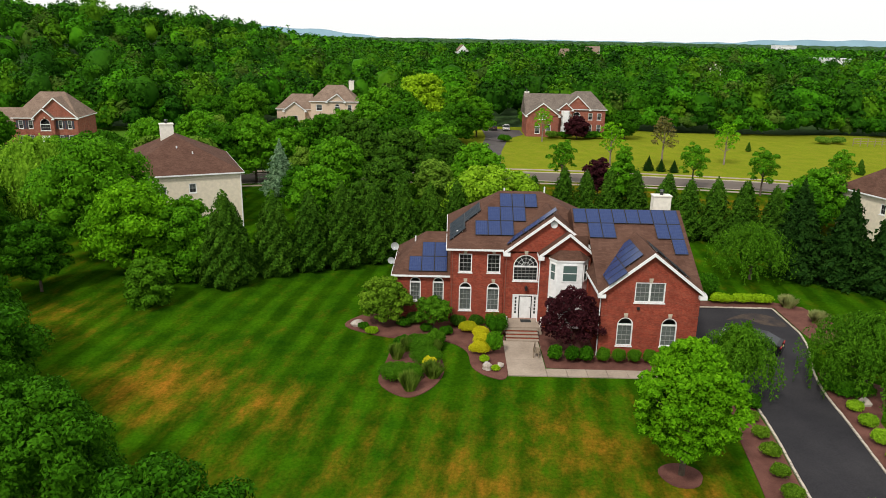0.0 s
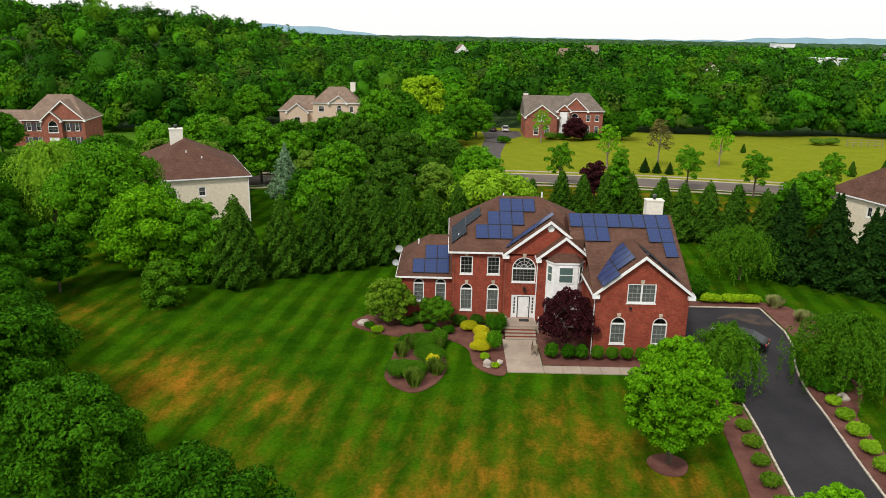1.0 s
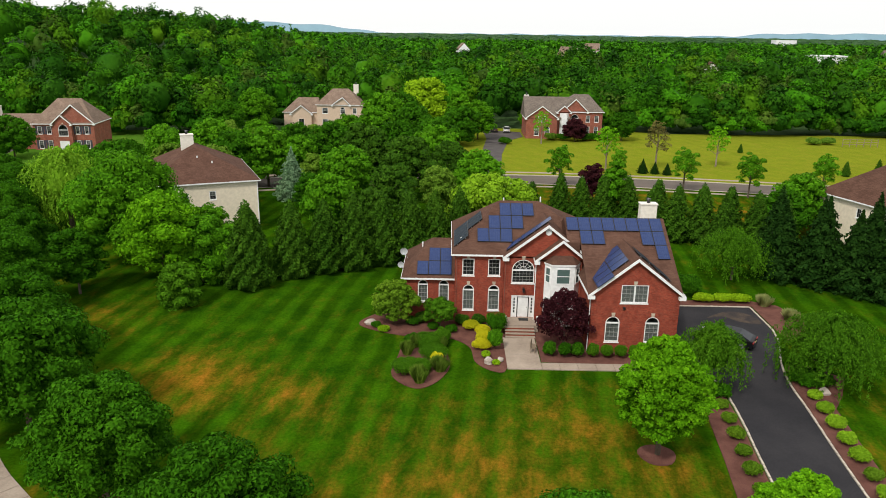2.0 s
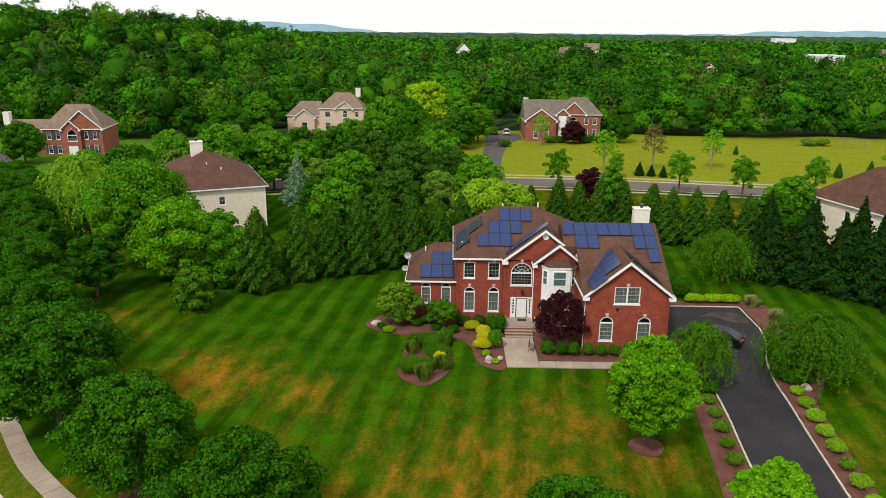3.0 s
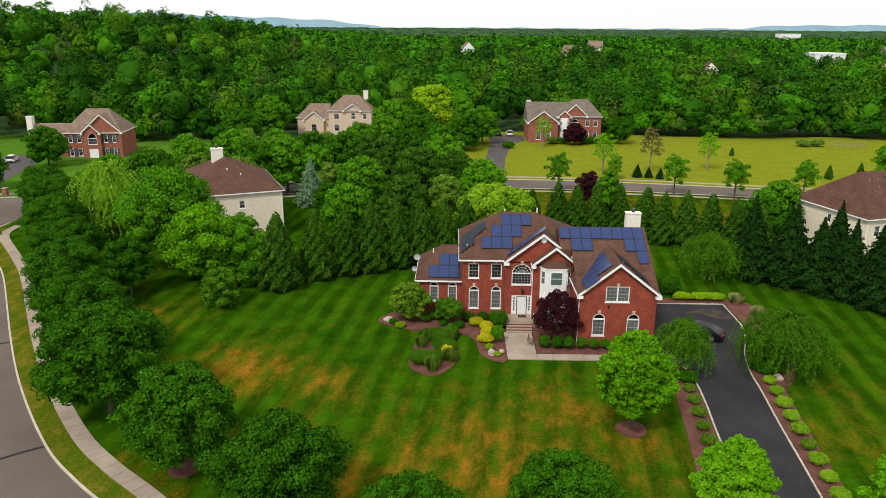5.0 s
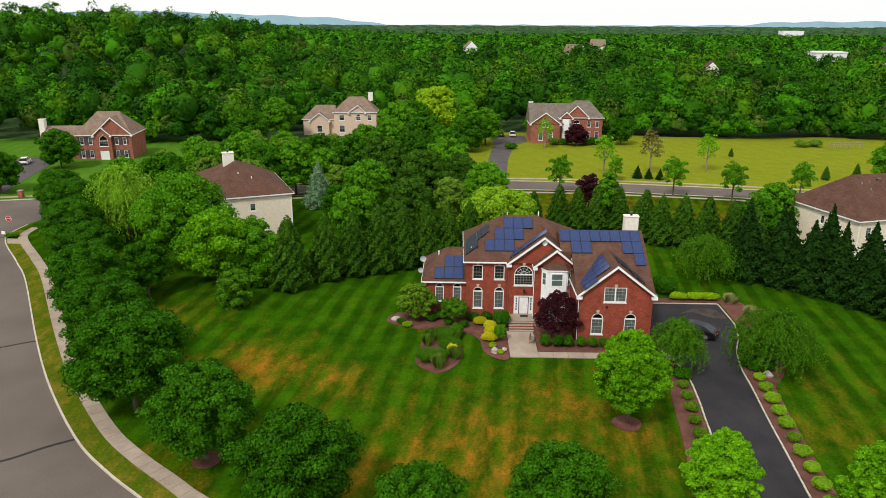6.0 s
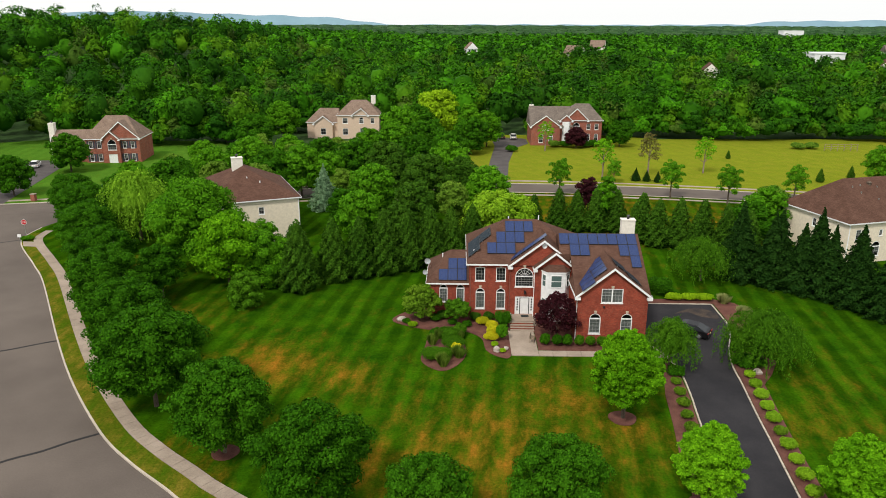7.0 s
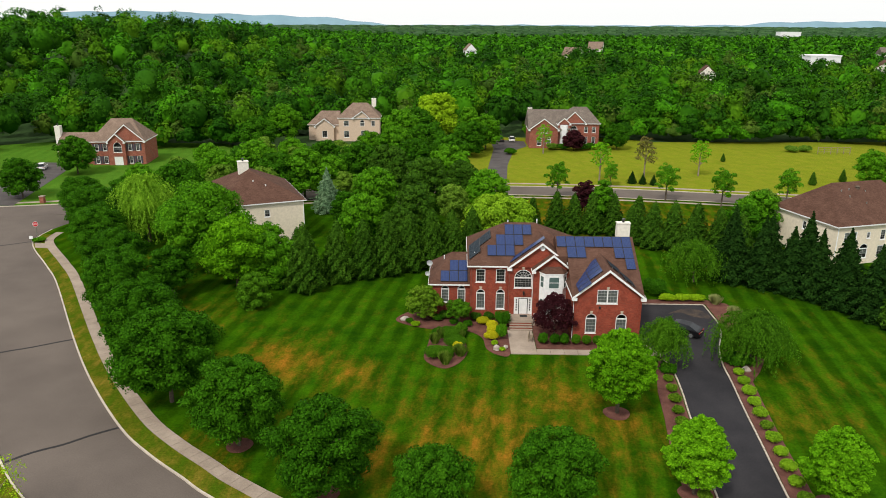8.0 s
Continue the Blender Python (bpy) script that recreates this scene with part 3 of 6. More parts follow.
KERB_LINE = smooth_line([(-71.5, 97), (-70.4, 89), (-62, 77.8), (-56.5, 70.5), (-44.5, 52), (-37.5, 41.9), (-30.6, 33.3), (-26.2, 29.1), (-22.4, 26.1), (-19.2, 23.6), (-12, 19.3), (-2, 16.4), (10, 15.2), (30, 15.2), (75, 17)], 6)
FAR_ROAD = smooth_line([(-150, 96), (-110, 104), (-80, 110.5), (-40, 122), (-10, 129.5), (11, 131.3), (35, 129.5), (67, 123.5), (110, 112), (170, 92)], 8)

lawn_edge = beside(KERB_LINE, -0.14)
north_kerb = beside(FAR_ROAD, 4.6)
lawn_out = [p for p in lawn_edge if p[1] < 100] + [(110, 14), (120, 100)] + [p for p in reversed(north_kerb) if -71 < p[0] < 100] + [(-66.5, 107.5), (-70.2, 102.0)]
tagged(sheet("lawn", lawn_out, 0.0, LAWN), "mown green front lawn with dry yellow patches and stripes", "lawn", kind="structure")
far_edge = beside(FAR_ROAD, -4.3)
tagged(sheet("far_lawn", [p for p in far_edge if p[0] > -6] + [(170, 205), (120, 203), (60, 200), (48, 207), (2, 207), (-4, 180)], 0.02, FAR_LAWN), "wide yellow-green lawn beyond the street, sunlight put into its colour", "lawn", kind="structure")
tagged(sheet("west_lawn", [p for p in far_edge if p[0] < -40] + [(-42, 168), (-70, 190), (-120, 192), (-160, 170)], 0.02,
             lawn_mat("green_yard", (0.05, 0.13, 0.012), (0.075, 0.17, 0.016), (0.12, 0.15, 0.03), [], 10, 1.5, 0.06, 0.64)), "green yard round a neighbouring brick house", "lawn", kind="structure")

tagged(part("verge", strip(Geo(), [q for q in KERB_LINE if q[1] < 95], -1.84, -0.17, -0.1, 0.012), VERGE), "dry yellowing grass verge between kerb and pavement", "verge", kind="structure")
road = tagged(part("road", strip(Geo(), KERB_LINE, 0.0, 9.2, -0.3, -0.12), ROAD), "worn grey asphalt residential street", "road", kind="structure")
tagged(part("south_kerb", strip(Geo(), KERB_LINE, 9.2, 9.36, -0.3, 0.03), KERB), "pale concrete kerb on the outer side of the street", "kerb", kind="structure")
tagged(part("south_verge", strip(Geo(), KERB_LINE, 9.37, 24, -0.28, 0.0), VERGE), "dry pale grass beyond the outer kerb", "verge", kind="structure")
tagged(part("far_road", strip(Geo(), FAR_ROAD, -4.2, 4.2, -0.3, -0.1), ROAD), "grey asphalt street behind the houses", "road", kind="structure")
tagged(part("kerb", strip(Geo(), KERB_LINE, -0.16, 0.0, -0.3, 0.03), KERB), "pale concrete kerb along the street", "kerb", kind="structure")
near_side = [p for p in FAR_ROAD if p[0] > -64]
tagged(part("far_kerb", strip(strip(Geo(), FAR_ROAD, -4.42, -4.2, -0.3, 0.04), near_side, 4.2, 4.42, -0.3, 0.04), KERB), "pale concrete kerb along the far street", "kerb", kind="structure")
tagged(part("far_walk", strip(strip(Geo(), FAR_ROAD, -7.4, -6.2, -0.1, 0.05), near_side, 6.2, 7.2, -0.1, 0.05), CONCRETE), "narrow concrete pavement beside the far street", "pavement", kind="structure")

tagged(sheet("junction", [(-71.4, 96.9), (-70.0, 102.0), (-66.0, 108.5), (-104.0, 103.5), (-95.0, 99.0), (-84.0, 89.5)], -0.112, ROAD), "grey asphalt junction of the two streets", "road", kind="structure")

# tar-sealed cracks over the road
cr = Geo()
for a, b in (((-30.75, 33.45), (-37.96, 27.86)), ((-44.4, 52.05), (-52.0, 47.5)), ((-70.6, 90), (-79, 85))):
    line = [(a[0] + (b[0] - a[0]) * t / 12 + 0.08 * math.sin(t * 1.1 + a[0]), a[1] + (b[1] - a[1]) * t / 12 + 0.1 * math.sin(t * 0.9)) for t in range(13)]
    strip(cr, line, -0.15, 0.15, -0.13, -0.108)
tagged(part("road_seal", cr, CRACK), "dark tar-sealed cracks across the street", "road seal", kind="structure")

# pavement slabs along the street
walk_line = [p for p in KERB_LINE if p[1] < 96]
walk_fine = smooth_line(walk_line, 4)
pavement = thing("pavement", "curving pavement of pale concrete slabs", "pavement", kind="structure")
inner, outer = beside(walk_fine, -3.15), beside(walk_fine, -1.85)
acc, start = 0.0, 0
for i in range(1, len(walk_fine)):
    acc += math.dist(outer[i], outer[i - 1])
    if acc > 1.35:
        a, b, c, d = (Vector((*p, 0)) for p in (outer[start], outer[i], inner[i], inner[start]))
        g = 0.012
        pts = [a.lerp(b, g) + Vector((0, 0, 0.045)), b.lerp(a, g) + Vector((0, 0, 0.045)), c.lerp(d, g) + Vector((0, 0, 0.045)), d.lerp(c, g) + Vector((0, 0, 0.045))]
        part("slab", Geo().prism(pts, (0, 0, -0.2)), CONCRETE, pavement)
        acc, start = 0.0, i
tagged(sheet("kerb_ramp", [(-69.9, 88.8), (-67.4, 88.4), (-66.2, 86.0), (-68.3, 86.2)], 0.04, CONCRETE, 0.15), "concrete ramp between kerb and pavement", "ramp", kind="structure")

# driveway
left_edge = smooth_line([(19.2, 15.3), (20.1, 24.7), (21.0, 31.5), (21.75, 37.5), (22.3, 41.5), (22.65, 46.0), (22.2, 49.8), (21.1, 52.6)], 6)
right_edge = smooth_line([(24.6, 15.3), (25.6, 24.9), (26.6, 33.0), (27.2, 38.0), (28.0, 43.8), (28.45, 47.6), (29.4, 51.5), (31.0, 55.6), (31.8, 59.0)], 6) + [(31.9, 64.8)]
tagged(sheet("driveway", left_edge + [(20.9, 64.9)] + right_edge[::-1], 0.03, ASPHALT, 0.2), "black asphalt driveway widening to a parking court", "driveway", kind="structure")
edge = thing("driveway_edging", "row of pale stone blocks edging the driveway", "edging", kind="structure")
for line in (left_edge, right_edge[:-1], [right_edge[-2], right_edge[-1]], [(31.9, 64.9), (20.9, 64.9)]):
    fine = []
    for a, b in zip(line, line[1:]):
        n = max(1, round(math.dist(a, b) / 0.45))
        fine += [(a[0] + (b[0] - a[0]) * i / n, a[1] + (b[1] - a[1]) * i / n) for i in range(n)]
    fine.append(line[-1])
    g = Geo()
    for i, (a, b) in enumerate(zip(fine, fine[1:])):
        q = strip(Geo(), [a, (a[0] + (b[0] - a[0]) * 0.93, a[1] + (b[1] - a[1]) * 0.93)], -0.07, 0.07, 0.0, 0.1 + 0.012 * (i % 3))
        g.solid(q.v, q.f)
    part("edging_row", g, KERB, edge)
wear = tagged(sheet("worn_asphalt", smooth_line([(26.5, 61.8), (29.2, 63.6), (31.2, 62.6), (31.3, 60.4), (29.4, 60.9), (28.2, 62.2)], 5, True), 0.036,
                    grainy("worn_asphalt", (0.03, 0.027, 0.029), (0.085, 0.062, 0.046), 0.9, 0.7, 8, 0.3)), "sandy worn patch on the driveway", "stain", kind="structure")

# beds of red mulch
BEDS = {
    "house_bed": ([(-7.6, 58.3), (-6.6, 60.9), (-4.2, 62.5), (1.0, 62.0), (6.1, 60.2), (5.95, 55.5), (5.75, 49.5), (4.5, 49.15), (3.15, 50.8), (2.7, 53.8), (0.7, 55.7), (-3.6, 56.1)], "curved bed of red mulch in front of the house"),
    "island_bed": ([(-3.7, 47.9), (-3.5, 51.5), (-2.9, 54.8), (-0.3, 55.0), (0.6, 53.0), (1.0, 49.8), (0.0, 47.0), (-1.7, 45.8)], "island bed of red mulch in the lawn"),
    "entry_bed": ([(8.8, 51.0), (8.8, 58.6), (13.0, 58.6), (13.2, 53.4), (20.6, 53.4), (20.6, 50.8), (14.5, 50.7)], "strip of red mulch between path and brick wall"),
    "drive_bed": ([(20.9, 45.9), (19.9, 41.5), (19.2, 36.5), (18.3, 31), (17.6, 24), (17.0, 18), (19.3, 18), (19.95, 24.5), (20.85, 31.5), (21.6, 37.5), (22.15, 41.5), (22.5, 46.0), (21.8, 48.6)], "strip of red mulch beside the driveway"),
    "drive_bed_east": ([(28.6, 47.6), (28.15, 43.8), (27.35, 38.0), (26.75, 33.0), (25.75, 24.9), (25.2, 18), (27.2, 18), (27.7, 24.9), (28.6, 33), (29.3, 38), (30.2, 43.8), (31.8, 46), (33.5, 49), (31.5, 51.0), (29.6, 51.2)], "strip of red mulch beside the driveway"),
    "court_bed": ([(21.2, 65.2), (21.2, 66.4), (27, 66.6), (32.2, 66.9), (35.0, 65.4), (36.0, 61.5), (34.6, 57.3), (32.2, 56.6), (32.1, 59.0), (32.2, 65.1)], "bed of red mulch round the parking court"),
}
for nm, (pts, lab) in BEDS.items():
    tagged(sheet(nm, smooth_line(pts, 5, True) if "drive" not in nm and "entry" not in nm and "court" not in nm else pts, 0.06, MULCH, 0.12), lab, "flower bed", kind="structure")
for i, (x, y, r) in enumerate(((14.9, 37.1, 1.25), (-18.95, 30.7, 1.15), (-10.3, 24.2, 1.1), (7.2, 21.6, 1.1), (18.4, 25, 1.2), (28.5, 24, 1.2), (-1.8, 20.0, 1.1))):
    tagged(sheet("tree_ring", [(x + r * math.cos(a / 3) * (1 + 0.06 * math.sin(a)), y + r * math.sin(a / 3)) for a in range(19)][:19], 0.05 + 0.002 * i, MULCH, 0.08), "ring of red mulch round a tree", "flower bed", kind="structure")

# path and pad
path = thing("front_path", "pale concrete slabs leading to the front steps", "path", kind="structure")
for x0, x1, y0, y1 in ((5.82, 8.72, 49.5, 52.3), (5.82, 8.72, 52.33, 55.9)) + tuple((8.75 + i * 1.52, 8.75 + i * 1.52 + 1.49, 49.5, 50.75) for i in range(9)):
    part("slab", Geo().box(x0, y0, -0.1, x1, y1, 0.08), CONCRETE, path)


# ---- houses ----
def wall_front(parent, x0, x1, z0, z1, y, thick, holes, mat, name="wall"):
    """A wall along x facing -y, with holes (x0, z0, x1, z1) cut through it."""
    xs = sorted({x0, x1} | {v for h in holes for v in (h[0], h[2])})
    zs = sorted({z0, z1} | {v for h in holes for v in (h[1], h[3])})
    g = Geo()
    for i in range(len(xs) - 1):
        j = 0
        while j < len(zs) - 1:
            cx = (xs[i] + xs[i + 1]) / 2

            def solid(k):
                cz = (zs[k] + zs[k + 1]) / 2
                return not any(h[0] < cx < h[2] and h[1] < cz < h[3] for h in holes)
            if not solid(j):
                j += 1
                continue
            k = j
            while k + 1 < len(zs) - 1 and solid(k + 1):
                k += 1
            g.box(xs[i], y, zs[j], xs[i + 1], y + thick, zs[k + 1])
            j = k + 1
    return part(name, g, mat, parent)


def arch_fill(parent, w, h, mat, thick=0.25):
    """The two corner pieces that round off the top of an opening, in the window's own axes."""
    g, r, n = Geo(), w / 2, 8
    for sg in (-1, 1):
        pts = [(sg * r, 0, h)] + [(sg * r * math.cos(a), 0, h - r + r * math.sin(a)) for a in (math.pi / 2 * i / n for i in range(n + 1))]
        g.prism(pts, (0, thick, 0))
    return part("arch_brick", g, mat, parent)


def window(parent, m, w, h, arch=False, cols=3, rows=4, key=True, sashes=1, wall_mat=None, blind=0.0, shutters=False, frame_w=0.09):
    """A framed window with sash bars, panes and a room behind it. Its own axes: x across, z up from the sill, front at -y."""
    ob = new("window")
    ob.parent, ob.matrix_basis = parent, m
    r = w / 2
    hs = h - r if arch else h
    g = Geo()
    fw = frame_w
    g.box(-r, 0.03, 0, -r + fw, 0.13, hs).box(r - fw, 0.03, 0, r, 0.13, hs).box(-r + fw, 0.03, 0, r - fw, 0.13, fw)
    if arch:
        n = 12
        for i in range(n):
            a, b = math.pi * i / n, math.pi * (i + 1) / n
            q = [(k * math.cos(t), 0.03, hs + k * math.sin(t)) for k, t in ((r, a), (r, b), (r - fw, b), (r - fw, a))]
            g.prism(q, (0, 0.1, 0))
        g.box(-r + fw, 0.025, hs - fw * 0.7, r - fw, 0.13, hs + fw * 0.7)
    else:
        g.box(-r + fw, 0.03, h - fw, r - fw, 0.13, h)
    for s in range(1, sashes):
        x = -r + w * s / sashes
        g.box(x - fw * 0.7, 0.025, fw, x + fw * 0.7, 0.13, h - fw)
    part("frame", g, WHITE, ob)
    bars = Geo()
    for i in range(1, cols * sashes):
        if i % cols:
            x = -r + fw + (w - 2 * fw) * i / (cols * sashes)
            bars.box(x - 0.011, 0.07, fw, x + 0.011, 0.1, hs - fw)
    for j in range(1, rows):
        z = fw + (hs - 2 * fw) * j / rows
        t = 0.026 if j * 2 == rows else 0.009
        bars.box(-r + fw, 0.065, z - t, r - fw, 0.1, z + t)
    part("sash_grille", bars, BAR, ob)
    p = Geo()
    if arch:
        p.poly([(-r + fw, 0.085, fw), (r - fw, 0.085, fw)] + [((r - fw) * math.cos(a), 0.085, hs + (r - fw) * math.sin(a)) for a in (math.pi * i / 10 for i in range(11))])
    else:
        p.poly([(-r + fw, 0.085, fw), (r - fw, 0.085, fw), (r - fw, 0.085, h - fw), (-r + fw, 0.085, h - fw)])
    pane = part("pane", p, GLASS, ob)
    pane.visible_shadow = False
    # shallow box, the darkness of an unlit room put into its colour
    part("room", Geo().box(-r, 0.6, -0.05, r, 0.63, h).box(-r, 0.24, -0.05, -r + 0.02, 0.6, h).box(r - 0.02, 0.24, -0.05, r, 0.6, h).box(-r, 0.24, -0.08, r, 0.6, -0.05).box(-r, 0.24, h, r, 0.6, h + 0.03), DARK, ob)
    if blind:
        part("blind", Geo().box(-r + fw, 0.18, hs * (1 - blind), r - fw, 0.2, hs), BLIND, ob)
    part("sill", Geo().box(-r - 0.06, -0.06, -0.09, r + 0.06, 0.03, -0.002), WHITE, ob)
    if arch and wall_mat:
        arch_fill(ob, w, h, wall_mat)
    if key:
        part("keystone", Geo().prism([(-0.12, -0.03, h + 0.02), (0.12, -0.03, h + 0.02), (0.17, -0.03, h + 0.34), (-0.17, -0.03, h + 0.34)], (0, 0.06, 0)), STONE, ob)
    if shutters:
        for sg in (-1, 1):
            part("shutter", Geo().box(sg * (r + 0.3) - 0.24, -0.05, 0, sg * (r + 0.3) + 0.24, -0.004, h), SHUTTER, ob)
    return ob


def hip_roof(parent, x0, x1, y0, y1, z, ra, rb, mat, trim=True, thick=0.16):
    """A hip roof over a rectangle; ra and rb are the ends of its ridge."""
    v = [(x0, y0, z), (x1, y0, z), (x1, y1, z), (x0, y1, z), ra, rb]
    v += [(p[0], p[1], z - thick) for p in v[:4]]
    along_x = abs(ra[0] - rb[0]) >= abs(ra[1] - rb[1])
    top = [(0, 1, 5, 4), (1, 2, 5), (2, 3, 4, 5), (3, 0, 4)] if along_x else [(0, 1, 4), (1, 2, 5, 4), (2, 3, 5), (3, 0, 4, 5)]
    part("roof", Geo().solid(v, top + [(0, 6, 7, 1), (1, 7, 8, 2), (2, 8, 9, 3), (3, 9, 6, 0), (6, 9, 8, 7)]), mat, parent)
    if trim:
        g, t = Geo(), 0.05
        g.box(x0 - t, y0 - t, z - 0.18, x1 + t, y0 + 0.004, z - 0.02).box(x0 - t, y1 - 0.004, z - 0.18, x1 + t, y1 + t, z - 0.02)
        g.box(x0 - t, y0 + 0.006, z - 0.18, x0 + 0.004, y1 - 0.006, z - 0.02).box(x1 - 0.004, y0 + 0.006, z - 0.18, x1 + t, y1 - 0.006, z - 0.02)
        g.box(x0 + 0.02, y0 + 0.02, z - 0.175, x1 - 0.02, y1 - 0.02, z - thick - 0.005)
        part("gutter", g, WHITE, parent)


def gable(parent, x0, xa, x1, ze, za, y0, y1, mat, wall=None, wall_y=None, inset=0.35, board=0.22, returns=0.55):
    """A gable facing -y: two roof slopes from y0 back to y1, white rake boards, and the brick triangle below."""
    th = 0.16
    cross = [(x0, y0, ze), (xa, y0, za), (x1, y0, ze), (x1, y0, ze - th), (xa, y0, za - th * 1.2), (x0, y0, ze - th)]
    part("roof", Geo().prism(cross, (0, y1 - y0, 0)), mat, parent)
    g = Geo()
    for xe in (x0, x1):
        sg = 1 if xe == x0 else -1
        nx = -sg * 0.02
        lo, hi = Vector((xe + nx, y0 - 0.07, ze - 0.03)), Vector((xa, y0 - 0.07, za - 0.0))
        dn = Vector((0, 0, -board * 1.25))
        g.prism([lo, hi, hi + dn, lo + dn], (0, 0.1, 0))
        g.box(min(xe - sg * 0.04, xe + sg * returns), y0 - 0.09, ze - 0.4, max(xe - sg * 0.04, xe + sg * returns), y0 + 0.25, ze - 0.12)
        g.box(min(xe - sg * 0.05, xe + sg * 0.02), y0 + 0.26, ze - 0.24, max(xe - sg * 0.05, xe + sg * 0.02), y1, ze - 0.02)
    part("rake_board", g, WHITE, parent, "white painted rake boards")
    if wall is not None:
        k = (za - ze) / (xa - x0)
        zb = ze - 0.2
        part("gable_wall", Geo().prism([(x0 + inset, wall_y, zb), (xa, wall_y, za - 0.2 - 0.0 * k), (x1 - inset, wall_y, zb)], (0, 0.3, 0)), wall, parent)


def downspout(parent, x, y, z0, z1, mat):
    part("downspout", Geo().box(x - 0.035, y - 0.08, z0, x + 0.035, y - 0.01, z1).box(x - 0.035, y - 0.25, z0 - 0.05, x + 0.035, y - 0.02, z0 + 0.02), mat, parent)


def quoins(parent, x, y, z0, z1, mat, side=1):
    for i in range(int((z1 - z0) / 0.42)):
        w = 0.5 if i % 2 else 0.34
        part("quoin", Geo().box(min(x, x + side * w), y - 0.035, z0 + i * 0.42 + 0.02, max(x, x + side * w), y + 0.002, z0 + i * 0.42 + 0.38), mat, parent)


def chimney(parent, x, y, z0, z1, w, d, mat, flue=True):
    ch = part("chimney", Geo().box(x - w / 2, y - d / 2, z0, x + w / 2, y + d / 2, z1).box(x - w / 2 - 0.06, y - d / 2 - 0.06, z1, x + w / 2 + 0.06, y + d / 2 + 0.06, z1 + 0.12), mat, parent)
    if flue:
        part("flue", Geo().tube((x, y, z1 + 0.1), (x, y, z1 + 0.42), 0.16).tube((x, y, z1 + 0.5), (x, y, z1 + 0.62), 0.26, 0.2), BLACK, ch)


def at_wall(x, y, z, turn=0):
    return pose(x, y, z, 0, 0, turn)


# the brick house
H = thing("house", "two-storey red brick house with brown shingle roof and white trim", "house")
up = [(2.05, 4.66, 3.2, 6.34), (4.5, 4.66, 5.65, 6.34)]
low = [(2.13, 1.15, 3.22, 3.75), (4.56, 1.15, 5.65, 3.75)]
wall_front(H, 1.35, 5.98, -0.2, 6.75, 59.9, 0.3, up + low, BRICK)
for x0, z0, x1, z1 in up:
    window(H, at_wall((x0 + x1) / 2, 59.9, z0), x1 - x0, z1 - z0, False, 3, 4)
for x0, z0, x1, z1 in low:
    window(H, at_wall((x0 + x1) / 2, 59.9, z0), x1 - x0, z1 - z0, True, 3, 4, wall_mat=BRICK, blind=0.97)
hall, door_hole = (6.72, 4.15, 8.86, 6.5), (6.78, 0.7, 9.0, 2.92)
wall_front(H, 5.98, 13.7, -0.2, 6.78, 59.4, 0.3, [hall, door_hole], BRICK)
big = window(H, at_wall(7.79, 59.4, 4.15), 2.14, 2.35, True, 6, 4, wall_mat=BRICK)
fan = Geo()
for i in range(1, 6):
    a = math.pi * i / 6
    fan.tube((0.2 * math.cos(a), 0.085, 1.28 + 0.2 * math.sin(a)), (0.98 * math.cos(a), 0.085, 1.28 + 0.98 * math.sin(a)), 0.018, sides=4)
for k in (0.38, 0.7):
    for i in range(10):
        a, b = math.pi * i / 10, math.pi * (i + 1) / 10
        fan.tube((k * math.cos(a), 0.085, 1.28 + k * math.sin(a)), (k * math.cos(b), 0.085, 1.28 + k * math.sin(b)), 0.016, sides=4)
part("fan_grille", fan, WHITE, big)
gable(H, 5.85, 9.93, 14.0, 6.85, 9.98, 59.05, 65.6, SHINGLE, BRICK, 59.4)
part("oculus", Geo().tube((10.0, 59.4, 9.2), (10.0, 59.33, 9.2), 0.3, sides=16), WHITE, H)
# front door
door = new("front_door")
door.parent, door.matrix_basis = H, at_wall(7.9, 59.4, 0.7)
part("door_frame", Geo().box(-1.11, 0.0, 0, -1.0, 0.2, 2.1).box(1.0, 0.0, 0, 1.11, 0.2, 2.1).box(-1.11, 0.0, 2.1, 1.11, 0.2, 2.22).box(-0.66, 0.02, 0, -0.58, 0.2, 2.1).box(0.58, 0.02, 0, 0.66, 0.2, 2.1), WHITE, door)
part("door_surround", Geo().box(-0.58, 0.06, 0, -0.49, 0.16, 2.1).box(0.49, 0.06, 0, 0.58, 0.16, 2.1).box(-0.49, 0.06, 2.01, 0.49, 0.16, 2.1), BLACK, door)
leaf = Geo().box(-0.49, 0.1, 0, 0.49, 0.16, 2.01)
for x in (-0.24, 0.24):
    for z0, z1 in ((0.2, 0.85), (1.0, 1.55), (1.65, 1.9)):
        leaf.box(x - 0.16, 0.09, z0, x + 0.16, 0.1, z1)
lf = part("door_leaf", leaf, WHITE, door)
part("handle", Geo().tube((0.38, 0.1, 1.0), (0.38, 0.03, 1.0), 0.035), BLACK, lf)
for sg in (-1, 1):
    s = part("sidelight", Geo().box(sg * 0.83 - 0.17, 0.06, 0, sg * 0.83 + 0.17, 0.12, 2.1), WHITE, door)
    for i in range(5):
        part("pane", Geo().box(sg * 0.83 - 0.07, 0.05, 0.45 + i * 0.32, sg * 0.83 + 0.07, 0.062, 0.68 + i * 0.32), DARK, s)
lantern = part("lantern", Geo().box(-0.1, -0.3, 2.62, 0.1, -0.1, 2.9).prism([(-0.14, -0.34, 2.9), (0.14, -0.34, 2.9), (0.0, -0.34, 3.1)], (0, 0.28, 0)).tube((0, 0, 2.95), (0, -0.2, 3.0), 0.03), BLACK, door)
